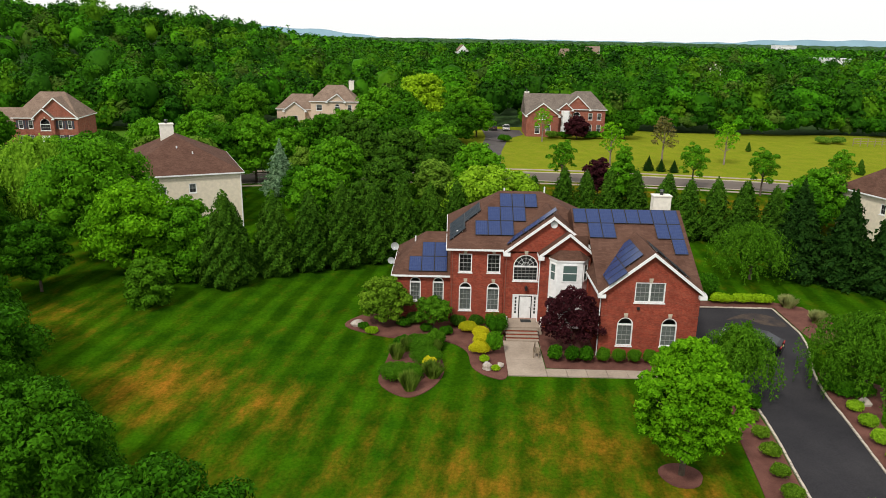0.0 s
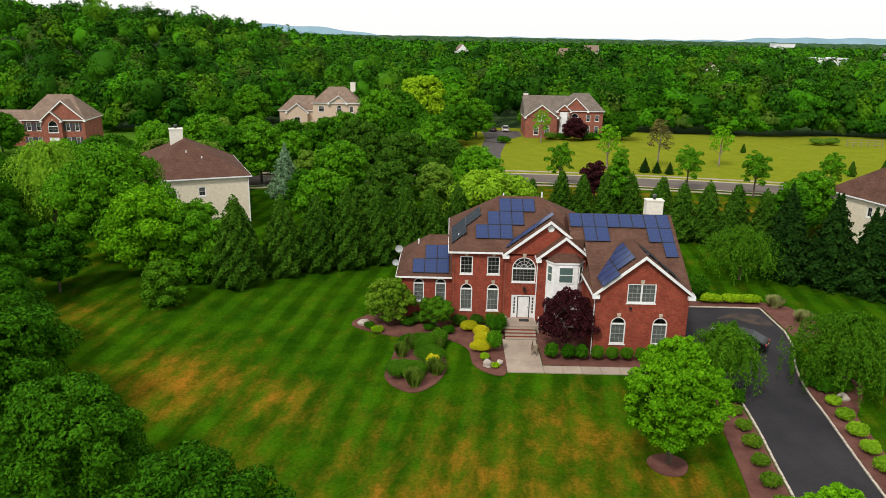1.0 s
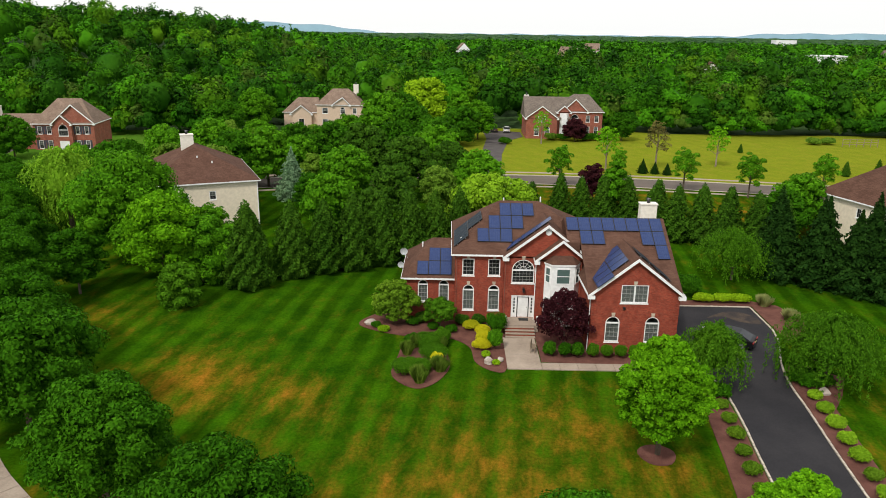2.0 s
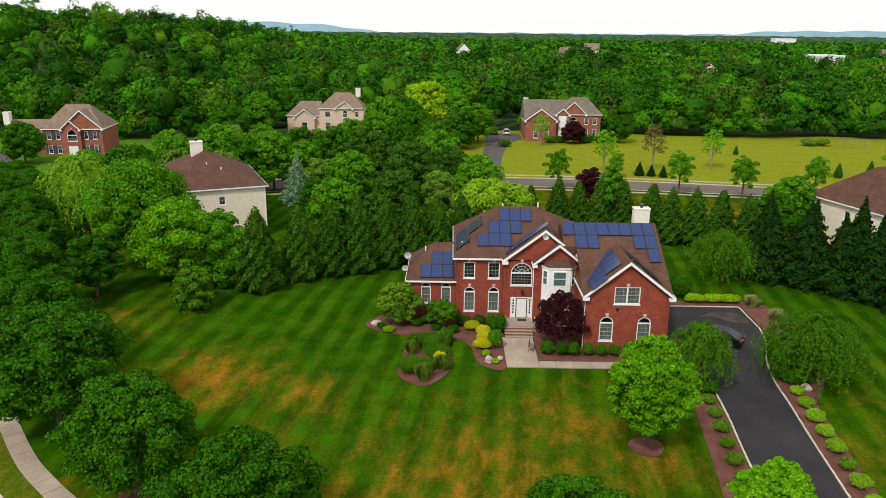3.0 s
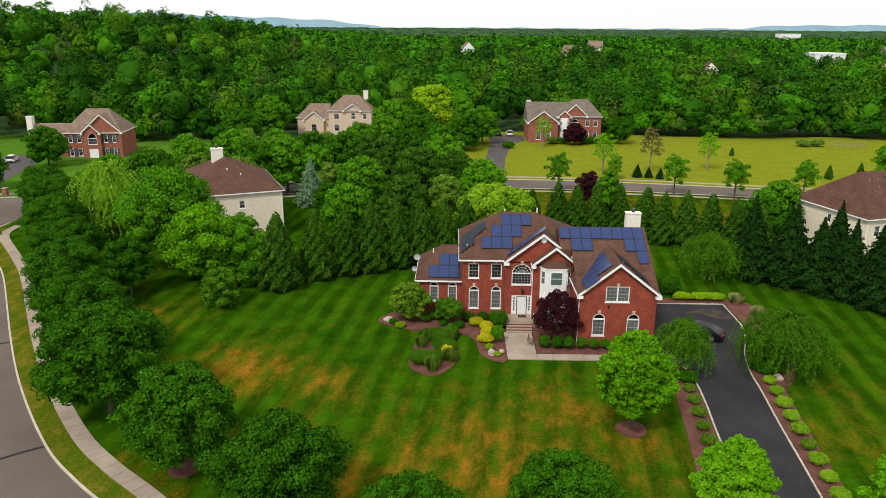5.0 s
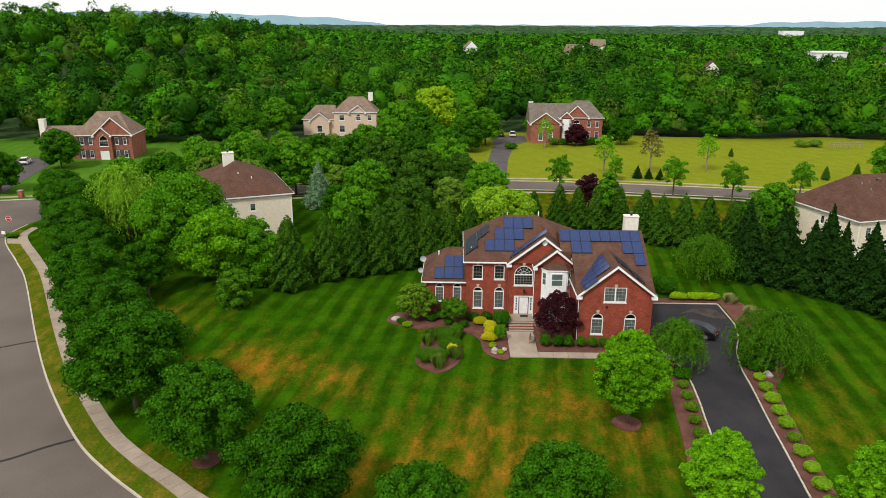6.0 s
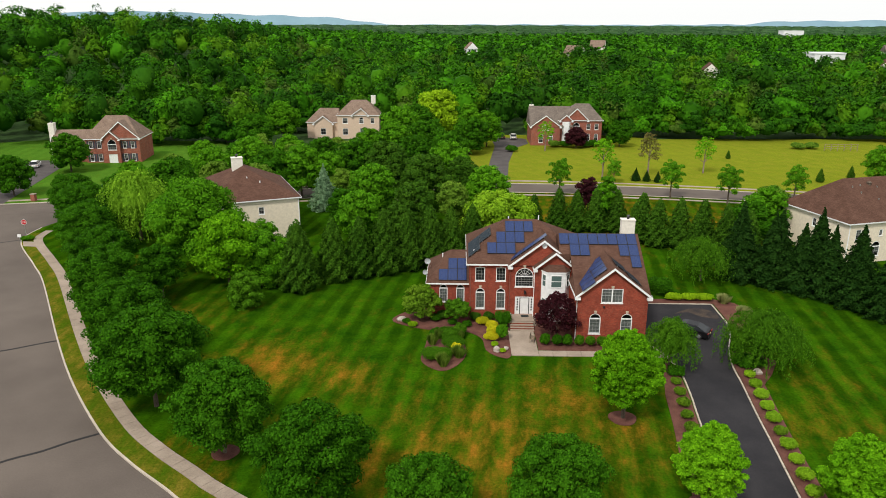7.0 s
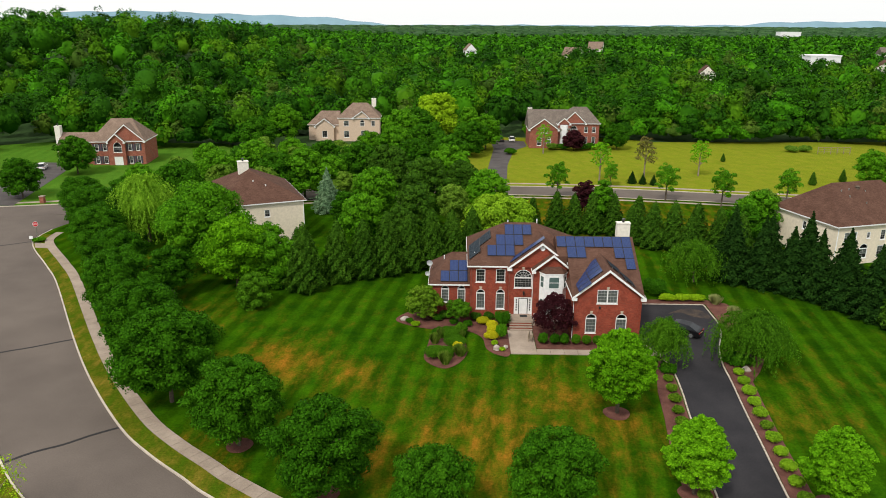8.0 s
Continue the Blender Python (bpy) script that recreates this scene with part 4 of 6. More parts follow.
# steps and porch
steps = thing("front_steps", "brick and stone steps up to a small front porch", "steps")
part("porch", Geo().box(6.1, 57.35, -0.1, 9.2, 59.39, 0.7), CONCRETE, steps)
for i in range(4):
    part("tread", Geo().box(6.12, 55.85 + i * 0.38, -0.1, 8.78, 57.36, 0.1 + i * 0.16), BRICK, steps)
    part("nosing", Geo().box(6.08, 55.82 + i * 0.38, 0.1 + i * 0.16, 8.82, 56.2 + i * 0.38, 0.145 + i * 0.16), CONCRETE, steps)
mat_ = part("doormat", Geo().box(7.5, 58.5, 0.7, 8.4, 59.1, 0.73), DARK, None)
tagged(mat_, "dark doormat lying on the porch", "doormat")
for x in (6.2, 9.1):
    part("post", Geo().box(x - 0.06, 57.5, 0.7, x + 0.06, 57.62, 1.55), WHITE, steps, "white porch post")
# bay section
wall_front(H, 8.95, 13.16, -0.2, 6.72, 58.8, 0.3, [], BRICK)
part("bay_side", Geo().box(8.95, 59.1, -0.2, 9.2, 59.4, 6.7), BRICK, H)
gable(H, 8.75, 11.25, 13.75, 6.75, 8.72, 58.4, 63.5, SHINGLE, BRICK, 58.8, inset=0.3, returns=0.45)
bay = part("bay", Geo().prism([(9.72, 58.79, 0.4), (10.3, 57.95, 0.4), (12.4, 57.95, 0.4), (12.98, 58.79, 0.4)], (0, 0, 6.1)), WHITE, H, "white two-storey bay")
part("bay_roof", Geo().solid([(9.6, 58.79, 6.52), (10.24, 57.85, 6.52), (12.46, 57.85, 6.52), (13.1, 58.79, 6.52), (10.5, 58.79, 7.15), (12.2, 58.79, 7.15)], [(0, 1, 4), (1, 2, 5, 4), (2, 3, 5), (0, 3, 2, 1), (0, 4, 5, 3)]), SHINGLE, bay)
part("bay_cornice", Geo().prism([(9.62, 58.79, 6.36), (10.24, 57.86, 6.36), (12.46, 57.86, 6.36), (13.08, 58.79, 6.36)], (0, 0, 0.15)), WHITE, bay)
for z0, n in ((0.55, 4), (3.42, 4)):
    for i in range(n):
        z = z0 + i * 0.27
        part("siding_board", Geo().solid([(10.28, 57.925, z), (12.42, 57.925, z), (12.42, 57.948, z + 0.25), (10.28, 57.948, z + 0.25), (10.28, 57.949, z), (12.42, 57.949, z)], [(0, 1, 2, 3), (0, 4, 5, 1), (0, 3, 4), (1, 5, 2)]), WHITE, bay)
for z0, z1 in ((4.65, 6.1), (1.75, 3.2)):
    for cx, cy, w, turn in ((11.35, 57.95, 1.25, 0), (10.01, 58.37, 0.62, -55.4), (12.69, 58.37, 0.62, 55.4)):
        wn_ = new("window")
        wn_.parent, wn_.matrix_basis = H, at_wall(cx, cy, z0, turn)
        r, h = w / 2, z1 - z0
        part("frame", Geo().box(-r - 0.05, -0.06, -0.05, -r + 0.05, 0.0, h + 0.05).box(r - 0.05, -0.06, -0.05, r + 0.05, 0.0, h + 0.05).box(-r + 0.05, -0.06, -0.05, r - 0.05, 0, 0.05).box(-r + 0.05, -0.06, h - 0.05, r - 0.05, 0, h + 0.05).box(-r + 0.05, -0.05, h / 2 - 0.03, r - 0.05, 0, h / 2 + 0.03), WHITE, wn_)
        part("pane", Geo().box(-r + 0.05, -0.02, 0.05, r - 0.05, -0.01, h - 0.05), plain("tinted_pane", (0.09, 0.14, 0.13), 0.08, spec=0.6) if "tinted_pane" not in bpy.data.materials else bpy.data.materials["tinted_pane"], wn_)
# garage wing
twin = (15.65, 4.65, 18.0, 6.3)
garl = [(14.5, 1.0, 15.75, 3.4), (17.95, 1.0, 19.2, 3.4)]
wall_front(H, 13.15, 20.75, -0.6, 5.35, 53.3, 0.3, garl + [(15.65, 4.65, 18.0, 5.35)], BRICK)
part("gable_wall", Geo().prism([(13.15, 53.3, 5.352), (15.65, 53.3, 5.352), (15.65, 53.3, 7.35)], (0, 0.3, 0)).prism([(18.0, 53.3, 5.352), (20.75, 53.3, 5.352), (18.0, 53.3, 7.55)], (0, 0.3, 0))
     .prism([(15.65, 53.3, 6.3), (18.0, 53.3, 6.3), (18.0, 53.3, 7.55), (16.83, 53.3, 8.5), (15.65, 53.3, 7.35)], (0, 0.3, 0)), BRICK, H)
gable(H, 12.8, 16.82, 21.1, 5.5, 8.78, 52.95, 59.4, SHINGLE)
window(H, at_wall(16.82, 53.3, 4.65), 2.35, 1.65, False, 3, 4, sashes=2, blind=0.97)
for x0, z0, x1, z1 in garl:
    window(H, at_wall((x0 + x1) / 2, 53.3, z0), x1 - x0, z1 - z0, True, 3, 4, wall_mat=BRICK, blind=0.97)
part("wall", Geo().box(13.15, 53.6, -0.6, 13.45, 58.8, 5.35), BRICK, H)
part("wall", Geo().box(20.45, 53.6, -0.6, 20.75, 69.3, 5.35), BRICK, H)
part("wall", Geo().box(11.0, 69.3, -0.6, 20.75, 69.6, 5.35), BRICK, H)
part("gable_wall", Geo().prism([(20.45, 54.2, 5.352), (20.45, 69.2, 5.352), (20.45, 61.8, 9.7)], (0.3, 0, 0)), BRICK, H)
RS = 0.585
zr = 5.5 + RS * (61.8 - 53.94)


def slope_slab(x0, x1, y0, y1, z0, z1):
    return Geo().prism([(x0, y0, z0), (x0, y1, z1), (x0, 2 * y1 - y0, z0), (x0, 2 * y1 - y0, z0 - 0.16), (x0, y1, z1 - 0.2), (x0, y0, z0 - 0.16)], (x1 - x0, 0, 0))


part("roof", slope_slab(12.9, 21.08, 53.94, 61.8, 5.5, zr), SHINGLE, H)
part("roof", Geo().prism([(11.7, 58.9, 5.5 + RS * 4.96), (11.7, 61.8, zr), (11.7, 69.66, 5.5), (11.7, 69.66, 5.3), (11.7, 58.9, 5.3)], (1.19, 0, 0)), SHINGLE, H)
part("rake_board", Geo().prism([(21.08, 53.9, 5.5), (21.08, 61.8, zr), (21.08, 61.8, zr - 0.25), (21.08, 53.9, 5.25)], (0.05, 0, 0)), SHINGLE, H, "brown rake board")
chimney(H, 21.7, 69.4, -0.2, 9.75, 1.7, 1.0, SIDING)
# main hip roof and the rest of the walls
hip_roof(H, 1.0, 16.4, 59.55, 71.85, 6.88, (5.75, 65.7, 10.72), (9.55, 65.7, 10.72), SHINGLE)
part("wall", Geo().box(1.35, 60.2, -0.2, 1.65, 71.5, 6.7).box(1.65, 71.2, -0.2, 12.0, 71.5, 6.7), BRICK, H)
# one-storey wing
wl = [(-2.2, 1.7, -1.22, 3.95), (-0.18, 1.7, 0.8, 3.95)]
wall_front(H, -3.45, 1.34, -0.2, 4.1, 60.5, 0.3, wl, BRICK)
part("wall", Geo().box(-3.45, 60.8, -0.2, -3.15, 68.9, 4.1).box(-3.15, 68.6, -0.2, 1.34, 68.9, 4.1), BRICK, H)
for x0, z0, x1, z1 in wl:
    window(H, at_wall((x0 + x1) / 2, 60.5, z0), x1 - x0, z1 - z0, True, 3, 4, wall_mat=BRICK, blind=0.97)
hip_roof(H, -3.78, 1.34, 60.15, 69.25, 4.25, (-0.9, 64.7, 7.0), (1.34, 64.7, 7.0), SHINGLE)
for x, y, z1, m in ((1.5, 59.88, 6.6, SPOUT), (6.1, 59.38, 6.6, SPOUT), (8.88, 58.78, 6.5, WHITE), (13.2, 58.2, 5.2, SPOUT), (13.07, 53.5, 5.2, WHITE)):
    downspout(H, x, y, 0.1, z1, m)
for x, y, z1, sd in ((1.35, 59.9, 6.6, 1), (5.98, 59.4, 6.6, 1), (8.95, 58.8, 6.6, 1), (13.15, 53.3, 5.2, 1), (20.75, 53.3, 5.2, -1), (-3.45, 60.5, 4.0, 1)):
    quoins(H, x, y, 0.2, z1, BRICK, sd)
for x, y, z in ((-1.9, 64.6, 6.1), (6.2, 66.3, 10.4), (9.9, 66.2, 10.6), (1.9, 62.0, 7.4)):
    part("vent_pipe", Geo().tube((x, y, z - 0.2), (x, y, z + 0.45), 0.07), WHITE, H)
part("wall_lamp", Geo().box(15.9, 53.12, 4.1, 16.1, 53.29, 4.3), BLACK, H)


# solar panels
def solar(name_mat, label):
    ob = thing("solar_panel", label, "solar panel", "rooftop solar panels")
    w, l = 1.1, 1.72
    part("panel_face", Geo().box(0.03, 0.03, 0.1, w - 0.03, l - 0.03, 0.135), name_mat, ob)
    part("frame", Geo().box(0, 0, 0.09, w, 0.03, 0.14).box(0, l - 0.03, 0.09, w, l, 0.14).box(0, 0.03, 0.09, 0.03, l - 0.03, 0.14).box(w - 0.03, 0.03, 0.09, w, l - 0.03, 0.14), BLACK, ob)
    for q in (0.35, l - 0.4):
        part("mounting_rail", Geo().box(0.0, q, 0.02, w, q + 0.05, 0.09), ALU, ob)
    return ob


def slope_frame(o, u, v):
    """A pose whose x runs along u and whose y runs up the slope v."""
    u, v = Vector(u).normalized(), Vector(v).normalized()
    n = u.cross(v)
    return Matrix.Translation(o) @ Matrix((u, v, n)).transposed().to_4x4()


PW, PL = 1.125, 1.75
proto = {}


def lay(frame_m, cells, mat, label):
    for i, j in cells:
        m = frame_m @ Matrix.Translation((i * PW, j * PL, 0))
        if label not in proto:
            proto[label] = solar(mat, label)
            proto[label].matrix_basis = m
        else:
            copy_thing(proto[label], m)


BLUE_L, DARK_L = "blue solar panel with dark frame on the shingle roof", "solar panel on a side slope, low-angle darkness put into its colour"
main_v = Vector((0, 6.15, 3.84)).normalized()
lay(slope_frame(Vector((3.45, 59.55, 6.88)) + main_v * 1.55, (1, 0, 0), main_v), [(0, 0), (1, 0), (2, 0), (1, 1), (2, 1), (3, 1), (2, 2), (3, 2), (4, 2)], CELLS, BLUE_L)
right_v = Vector((0, 1, RS)).normalized()
right_o = Vector((0, 61.8, zr)) - right_v * (PL + 0.12)
lay(slope_frame(right_o + Vector((11.8, 0, 0)), (1, 0, 0), right_v), [(i, 0) for i in range(8)] + [(1, -1), (2, -1), (6, -1), (7, -1), (7, -2)], CELLS, BLUE_L)
wing_v = Vector((0, 4.55, 2.75)).normalized()
lay(slope_frame(Vector((-2.3, 60.15, 4.25)) + wing_v * 0.35, (1, 0, 0), wing_v), [(0, 0), (1, 0), (2, 0), (1, 1), (2, 1)], CELLS, BLUE_L)
g3_v = Vector((4.02, 0, 3.28)).normalized()
lay(slope_frame(Vector((12.8, 58.3, 5.5)) + g3_v * 1.75, (0, -1, 0), g3_v), [(0, 0.55), (1, 0.55), (2, 0.55), (3, 0.55), (1, -0.45), (2, -0.45), (3, -0.45), (4, -0.45)], CELLS, BLUE_L)
g1_v = Vector((4.08, 0, 3.13)).normalized()
lay(slope_frame(Vector((5.85, 60.9, 6.85)) + g1_v * 0.5, (0, -1, 0), g1_v), [(0, 0), (0, 1), (0, 1.95)], CELLS, BLUE_L)
hip_v = Vector((4.75, 0, 3.84)).normalized()
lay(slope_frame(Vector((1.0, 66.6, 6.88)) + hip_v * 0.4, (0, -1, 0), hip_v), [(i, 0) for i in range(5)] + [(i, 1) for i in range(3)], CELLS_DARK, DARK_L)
g3r_v = Vector((-4.28, 0, 3.28)).normalized()
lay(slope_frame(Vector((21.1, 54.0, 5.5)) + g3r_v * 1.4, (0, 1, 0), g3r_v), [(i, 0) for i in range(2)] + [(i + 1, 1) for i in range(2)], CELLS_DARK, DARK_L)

# satellite dishes on the wing's corner
for dx, dz, s in ((-3.95, 4.9, 0.32), (-3.75, 5.75, 0.38)):
    dish = thing("satellite_dish", "pale grey satellite dish on a mast at the roof edge", "satellite dish", "dishes", at=pose(dx, 62.2 + (dz - 4.9) * 2, dz))
    g, n = Geo(), 14
    for i in range(n):
        a, b = 2 * math.pi * i / n, 2 * math.pi * (i + 1) / n
        for r0, r1 in ((0, 0.6), (0.6, 1.0)):
            g.poly([(s * r * math.cos(t), s * (0.3 * r * r) * -1, s * r * math.sin(t)) for r, t in ((r0, a), (r1, a), (r1, b), (r0, b))][(1 if r0 == 0 else 0):])
    part("reflector", g, plain("dish_grey", (0.4, 0.42, 0.43), 0.5) if "dish_grey" not in bpy.data.materials else bpy.data.materials["dish_grey"], dish)
    part("arm", Geo().tube((0, 0.02, -s * 0.8), (0, -s * 1.2, -s * 0.1), 0.025).tube((0, 0.05, 0), (0.35, 0.15, -0.75), 0.035), ALU, dish)


# ---- neighbouring houses ----
def block(parent, x0, x1, y0, y1, ze, mat, roof_mat, ridge=None, over=0.35, holes=(), zb=-0.4):
    """Four walls with a hip roof; the front wall takes holes."""
    wall_front(parent, x0, x1, zb, ze - 0.15, y0, 0.3, list(holes), mat)
    part("wall", Geo().box(x0, y0 + 0.3, zb, x0 + 0.3, y1, ze - 0.15).box(x1 - 0.3, y0 + 0.3, zb, x1, y1, ze - 0.15).box(x0 + 0.3, y1 - 0.3, zb, x1 - 0.3, y1, ze - 0.15), mat, parent)
    if ridge:
        hip_roof(parent, x0 - over, x1 + over, y0 - over, y1 + over, ze, ridge[0], ridge[1], roof_mat)


def put_windows(parent, holes, y, arch=(), **kw):
    for i, (x0, z0, x1, z1) in enumerate(holes):
        window(parent, at_wall((x0 + x1) / 2, y, z0), x1 - x0, z1 - z0, i in arch, 2, 4, key=kw.get("key", True), shutters=kw.get("shutters", False), blind=kw.get("blind", 0.6), wall_mat=kw.get("wall_mat"))


# cream house beyond the hedge
W = thing("house", "cream stucco house with a brown hip roof behind trees", "house", at=pose(-35.15, 86.67, 0, 0, 0, 24))
hw = [(4.2, 4.9, 5.1, 6.1), (0.8, 4.2, 1.6, 5.9)]
block(W, -3.6, 10.6, 0, 17, 7.3, CREAM, SHINGLE, ((3.5, 7.0, 11.2), (3.5, 10.5, 11.2)), holes=hw)
put_windows(W, hw, 0, key=False)
chimney(W, 2.6, 9.5, 9, 12.4, 1.7, 1.2, SIDING)
for x, y, z in ((5.2, 3.4, 9.2), (6.6, 3.6, 8.9), (3.4, 4.6, 9.8)):
    part("vent_pipe", Geo().tube((x, y, z - 0.3), (x, y, z + 0.35), 0.09), WHITE, W)
part("downspout", Geo().box(10.45, -0.1, 0, 10.56, -0.005, 6.9), WHITE, W)

# cream house to the east
E_ = thing("house", "cream sided house with a wide brown shingle roof", "house", at=pose(56.5, 81.4, 0, 0, 0, 17))
he = [(1.4, 3.6, 2.4, 5.2), (2.8, 3.6, 3.8, 5.2), (5.6, 4.0, 6.3, 5.0), (8.2, 3.6, 9.2, 5.2), (4.6, 0.9, 6.2, 3.2), (8.0, 0.9, 9.2, 2.7)]
wall_front(E_, 0, 18, -0.4, 6.15, 0, 0.3, he, CREAM)
put_windows(E_, he, 0, arch=(4,), key=False, wall_mat=CREAM)
E2 = new("side")
E2.parent, E2.matrix_basis = E_, pose(0, 13.5, 0, 0, 0, -90)
wall_front(E2, 0, 13.2, -0.4, 6.15, 0, 0.3, [(6.4, 4.1, 7.2, 5.4)], CREAM)
window(E2, at_wall(6.8, 0, 4.1), 0.8, 1.3, False, 2, 2, key=False)
part("wall", Geo().box(17.7, 0.3, -0.4, 18, 13.5, 6.15).box(0.3, 13.2, -0.4, 17.7, 13.5, 6.15), CREAM, E_)
hip_roof(E_, -0.4, 18.4, -0.4, 13.9, 6.3, (4.0, 6.75, 11.3), (13.5, 6.75, 11.3), SHINGLE)
part("downspout", Geo().box(0.06, -0.1, 0, 0.17, -0.005, 6.1), WHITE, E_)
for x, y, z in ((4.6, 5.2, 10.2), (6.2, 5.4, 10.3), (5.4, 4.2, 9.5), (7.6, 3.0, 8.6), (9.0, 5.0, 10.0)):
    part("vent_pipe", Geo().tube((x, y, z - 0.5), (x, y, z + 0.25), 0.1), ALU, E_)
part("roof_fan", Geo().tube((8.0, 5.6, 10.0), (8.0, 5.6, 10.7), 0.32, sides=12).tube((8.0, 5.6, 10.7), (8.0, 5.6, 10.85), 0.42, 0.2, sides=12), BARK, E_)

# brick house far to the west
B = thing("house", "red brick house with tan roof, shutters and a white chimney", "house", at=pose(-92.7, 155.5, -0.6, 0, 0, 7) @ Matrix.Diagonal((0.87, 1, 1.04, 1)))
hb = [(1.0, 4.0, 2.1, 5.7), (3.3, 4.0, 4.4, 5.7), (1.0, 0.9, 2.1, 2.7), (3.3, 0.9, 4.4, 2.7), (10.4, 4.0, 11.4, 5.7), (12.6, 4.0, 13.6, 5.7), (10.4, 0.9, 11.4, 2.7), (12.6, 0.9, 13.6, 2.7)]
block(B, 0, 15, 0, 11, 6.3, FAR_BRICK, SHINGLE_TAN, ((4.5, 5.5, 11.2), (10.5, 5.5, 11.2)), holes=hb)
put_windows(B, hb, 0, shutters=True, key=False)
gable(B, 4.6, 10.0, 15.4, 6.35, 10.4, -0.45, 6, SHINGLE_TAN, FAR_BRICK, -0.1)
hb2 = [(6.5, 3.7, 8.9, 6.2), (6.5, 0.4, 8.9, 2.7)]
wall_front(B, 5.0, 9.8, -0.4, 6.2, -0.9, 0.8, hb2, FAR_BRICK)
gable(B, 4.8, 7.4, 10.0, 6.3, 8.3, -1.2, 4, SHINGLE_TAN, FAR_BRICK, -0.9, inset=0.25)
window(B, at_wall(7.7, -0.9, 3.7), 2.4, 2.5, True, 4, 4, wall_mat=FAR_BRICK)
part("front_door", Geo().box(6.5, -0.85, 0.4, 8.9, -0.7, 2.7), WHITE, B)
part("steps", Geo().box(6.2, -2.6, -0.2, 9.2, -0.92, 0.4), CONCRETE, B)
block(B, -9.8, -0.02, 1.5, 10, 4.9, FAR_BRICK, SHINGLE_TAN)
part("roof", Geo().prism([(-10.2, 1.0, 4.8), (-10.2, 5.8, 7.8), (-10.2, 10.5, 4.8), (-10.2, 10.5, 4.6), (-10.2, 1.0, 4.6)], (10.25, 0, 0)), SHINGLE_TAN, B)
part("rake_board", Geo().prism([(-10.25, 0.95, 4.8), (-10.25, 5.8, 7.85), (-10.25, 10.5, 4.8), (-10.25, 10.5, 4.55), (-10.25, 5.8, 7.55), (-10.25, 0.95, 4.55)], (0.08, 0, 0)), WHITE, B)
chimney(B, -10.6, 5.0, -0.3, 9.4, 1.5, 1.6, SIDING)

# pale house among the trees
P = thing("house", "pale peach stucco house with tan roof among trees", "house", at=pose(-46.5, 198, 0, 0, 0, 3))
hp = [(11.0, 4.4, 12.6, 6.0), (16.0, 4.4, 17.4, 6.2), (19.5, 4.4, 20.6, 6.0), (11.0, 0.9, 12.6, 2.9), (16.2, 0.5, 17.6, 3.0), (19.5, 0.9, 20.6, 2.7)]
block(P, 9.5, 22, 0, 11, 6.9, PEACH, SHINGLE_TAN, ((13.5, 5.5, 10.9), (18, 5.5, 10.9)), holes=hp)
put_windows(P, hp, 0, arch=(1,), key=False, wall_mat=PEACH)
gable(P, 13.6, 16.7, 19.0, 6.9, 9.0, -0.6, 5, SHINGLE_TAN, PEACH, -0.25, inset=0.25)
block(P, 0, 9.48, 2, 11, 4.6, PEACH, SHINGLE_TAN, ((3.5, 6.5, 8.3), (9.4, 6.5, 8.3)))
gable(P, 1.8, 5.0, 8.2, 4.2, 6.6, 0.6, 6, SHINGLE_TAN, PEACH, 0.95)
wall_front(P, 2.2, 7.8, -0.4, 4.05, 0.95, 1.0, [(4.2, 0.8, 5.8, 2.8)], PEACH)
window(P, at_wall(5.0, 0.95, 0.8), 1.6, 2.0, False, 2, 4, key=False)
chimney(P, 19.9, 8.5, 5, 11.8, 1.4, 1.2, SIDING)

# brick house beyond the far street
F = thing("house", "red brick house with grey roof on a wide lawn", "house", at=pose(20.4, 187.0, 0, 0, 0, 0))
hf = [(2.2, 0.8, 3.5, 3.2), (5.0, 0.8, 6.3, 3.2)]
wall_front(F, 0, 8.2, -0.5, 5.3, 0, 0.3, hf, FAR_BRICK)
put_windows(F, hf, 0, arch=(0, 1), key=False, wall_mat=FAR_BRICK)
gable(F, -0.35, 4.1, 8.55, 5.4, 8.6, -0.35, 8, SHINGLE_GREY, FAR_BRICK, 0)
window(F, at_wall(4.1, -0.1, 4.4), 1.9, 1.5, False, 2, 4, key=False, sashes=2)
part("wall", Geo().box(0, 0.3, -0.5, 0.3, 12, 5.3), FAR_BRICK, F)
part("roof", Geo().prism([(-0.3, 1.0, 5.3), (-0.3, 7.5, 10.4), (-0.3, 14, 5.3), (-0.3, 14, 5.1), (-0.3, 1.0, 5.1)], (12, 0, 0)), SHINGLE_GREY, F)
hf2 = [(12.2, 4.0, 14.2, 6.2), (16.2, 4.2, 17.3, 5.9), (18.5, 4.2, 19.6, 5.9), (16.2, 1.0, 17.3, 3.0), (18.5, 1.0, 19.6, 3.0)]
block(F, 8.3, 20.6, 3.0, 14, 6.9, FAR_BRICK, SHINGLE_GREY, ((13.5, 8.5, 11.1), (17.5, 8.5, 11.1)), holes=hf2)
put_windows(F, hf2, 3.0, arch=(0,), key=False, wall_mat=FAR_BRICK)
gable(F, 9.6, 13.2, 16.8, 6.9, 10.3, 2.5, 9, SHINGLE_GREY, FAR_BRICK, 2.8)
wall_front(F, 8.4, 11.8, -0.4, 6.9, 1.6, 1.4, [], FAR_BRICK)
gable(F, 8.1, 10.1, 12.1, 6.9, 8.6, 1.3, 6, SHINGLE_GREY, FAR_BRICK, 1.6, inset=0.25)
part("bay", Geo().prism([(9.0, 1.59, 0.4), (9.5, 0.8, 0.4), (10.8, 0.8, 0.4), (11.3, 1.59, 0.4)], (0, 0, 6.2)), WHITE, F, "white two-storey bay")
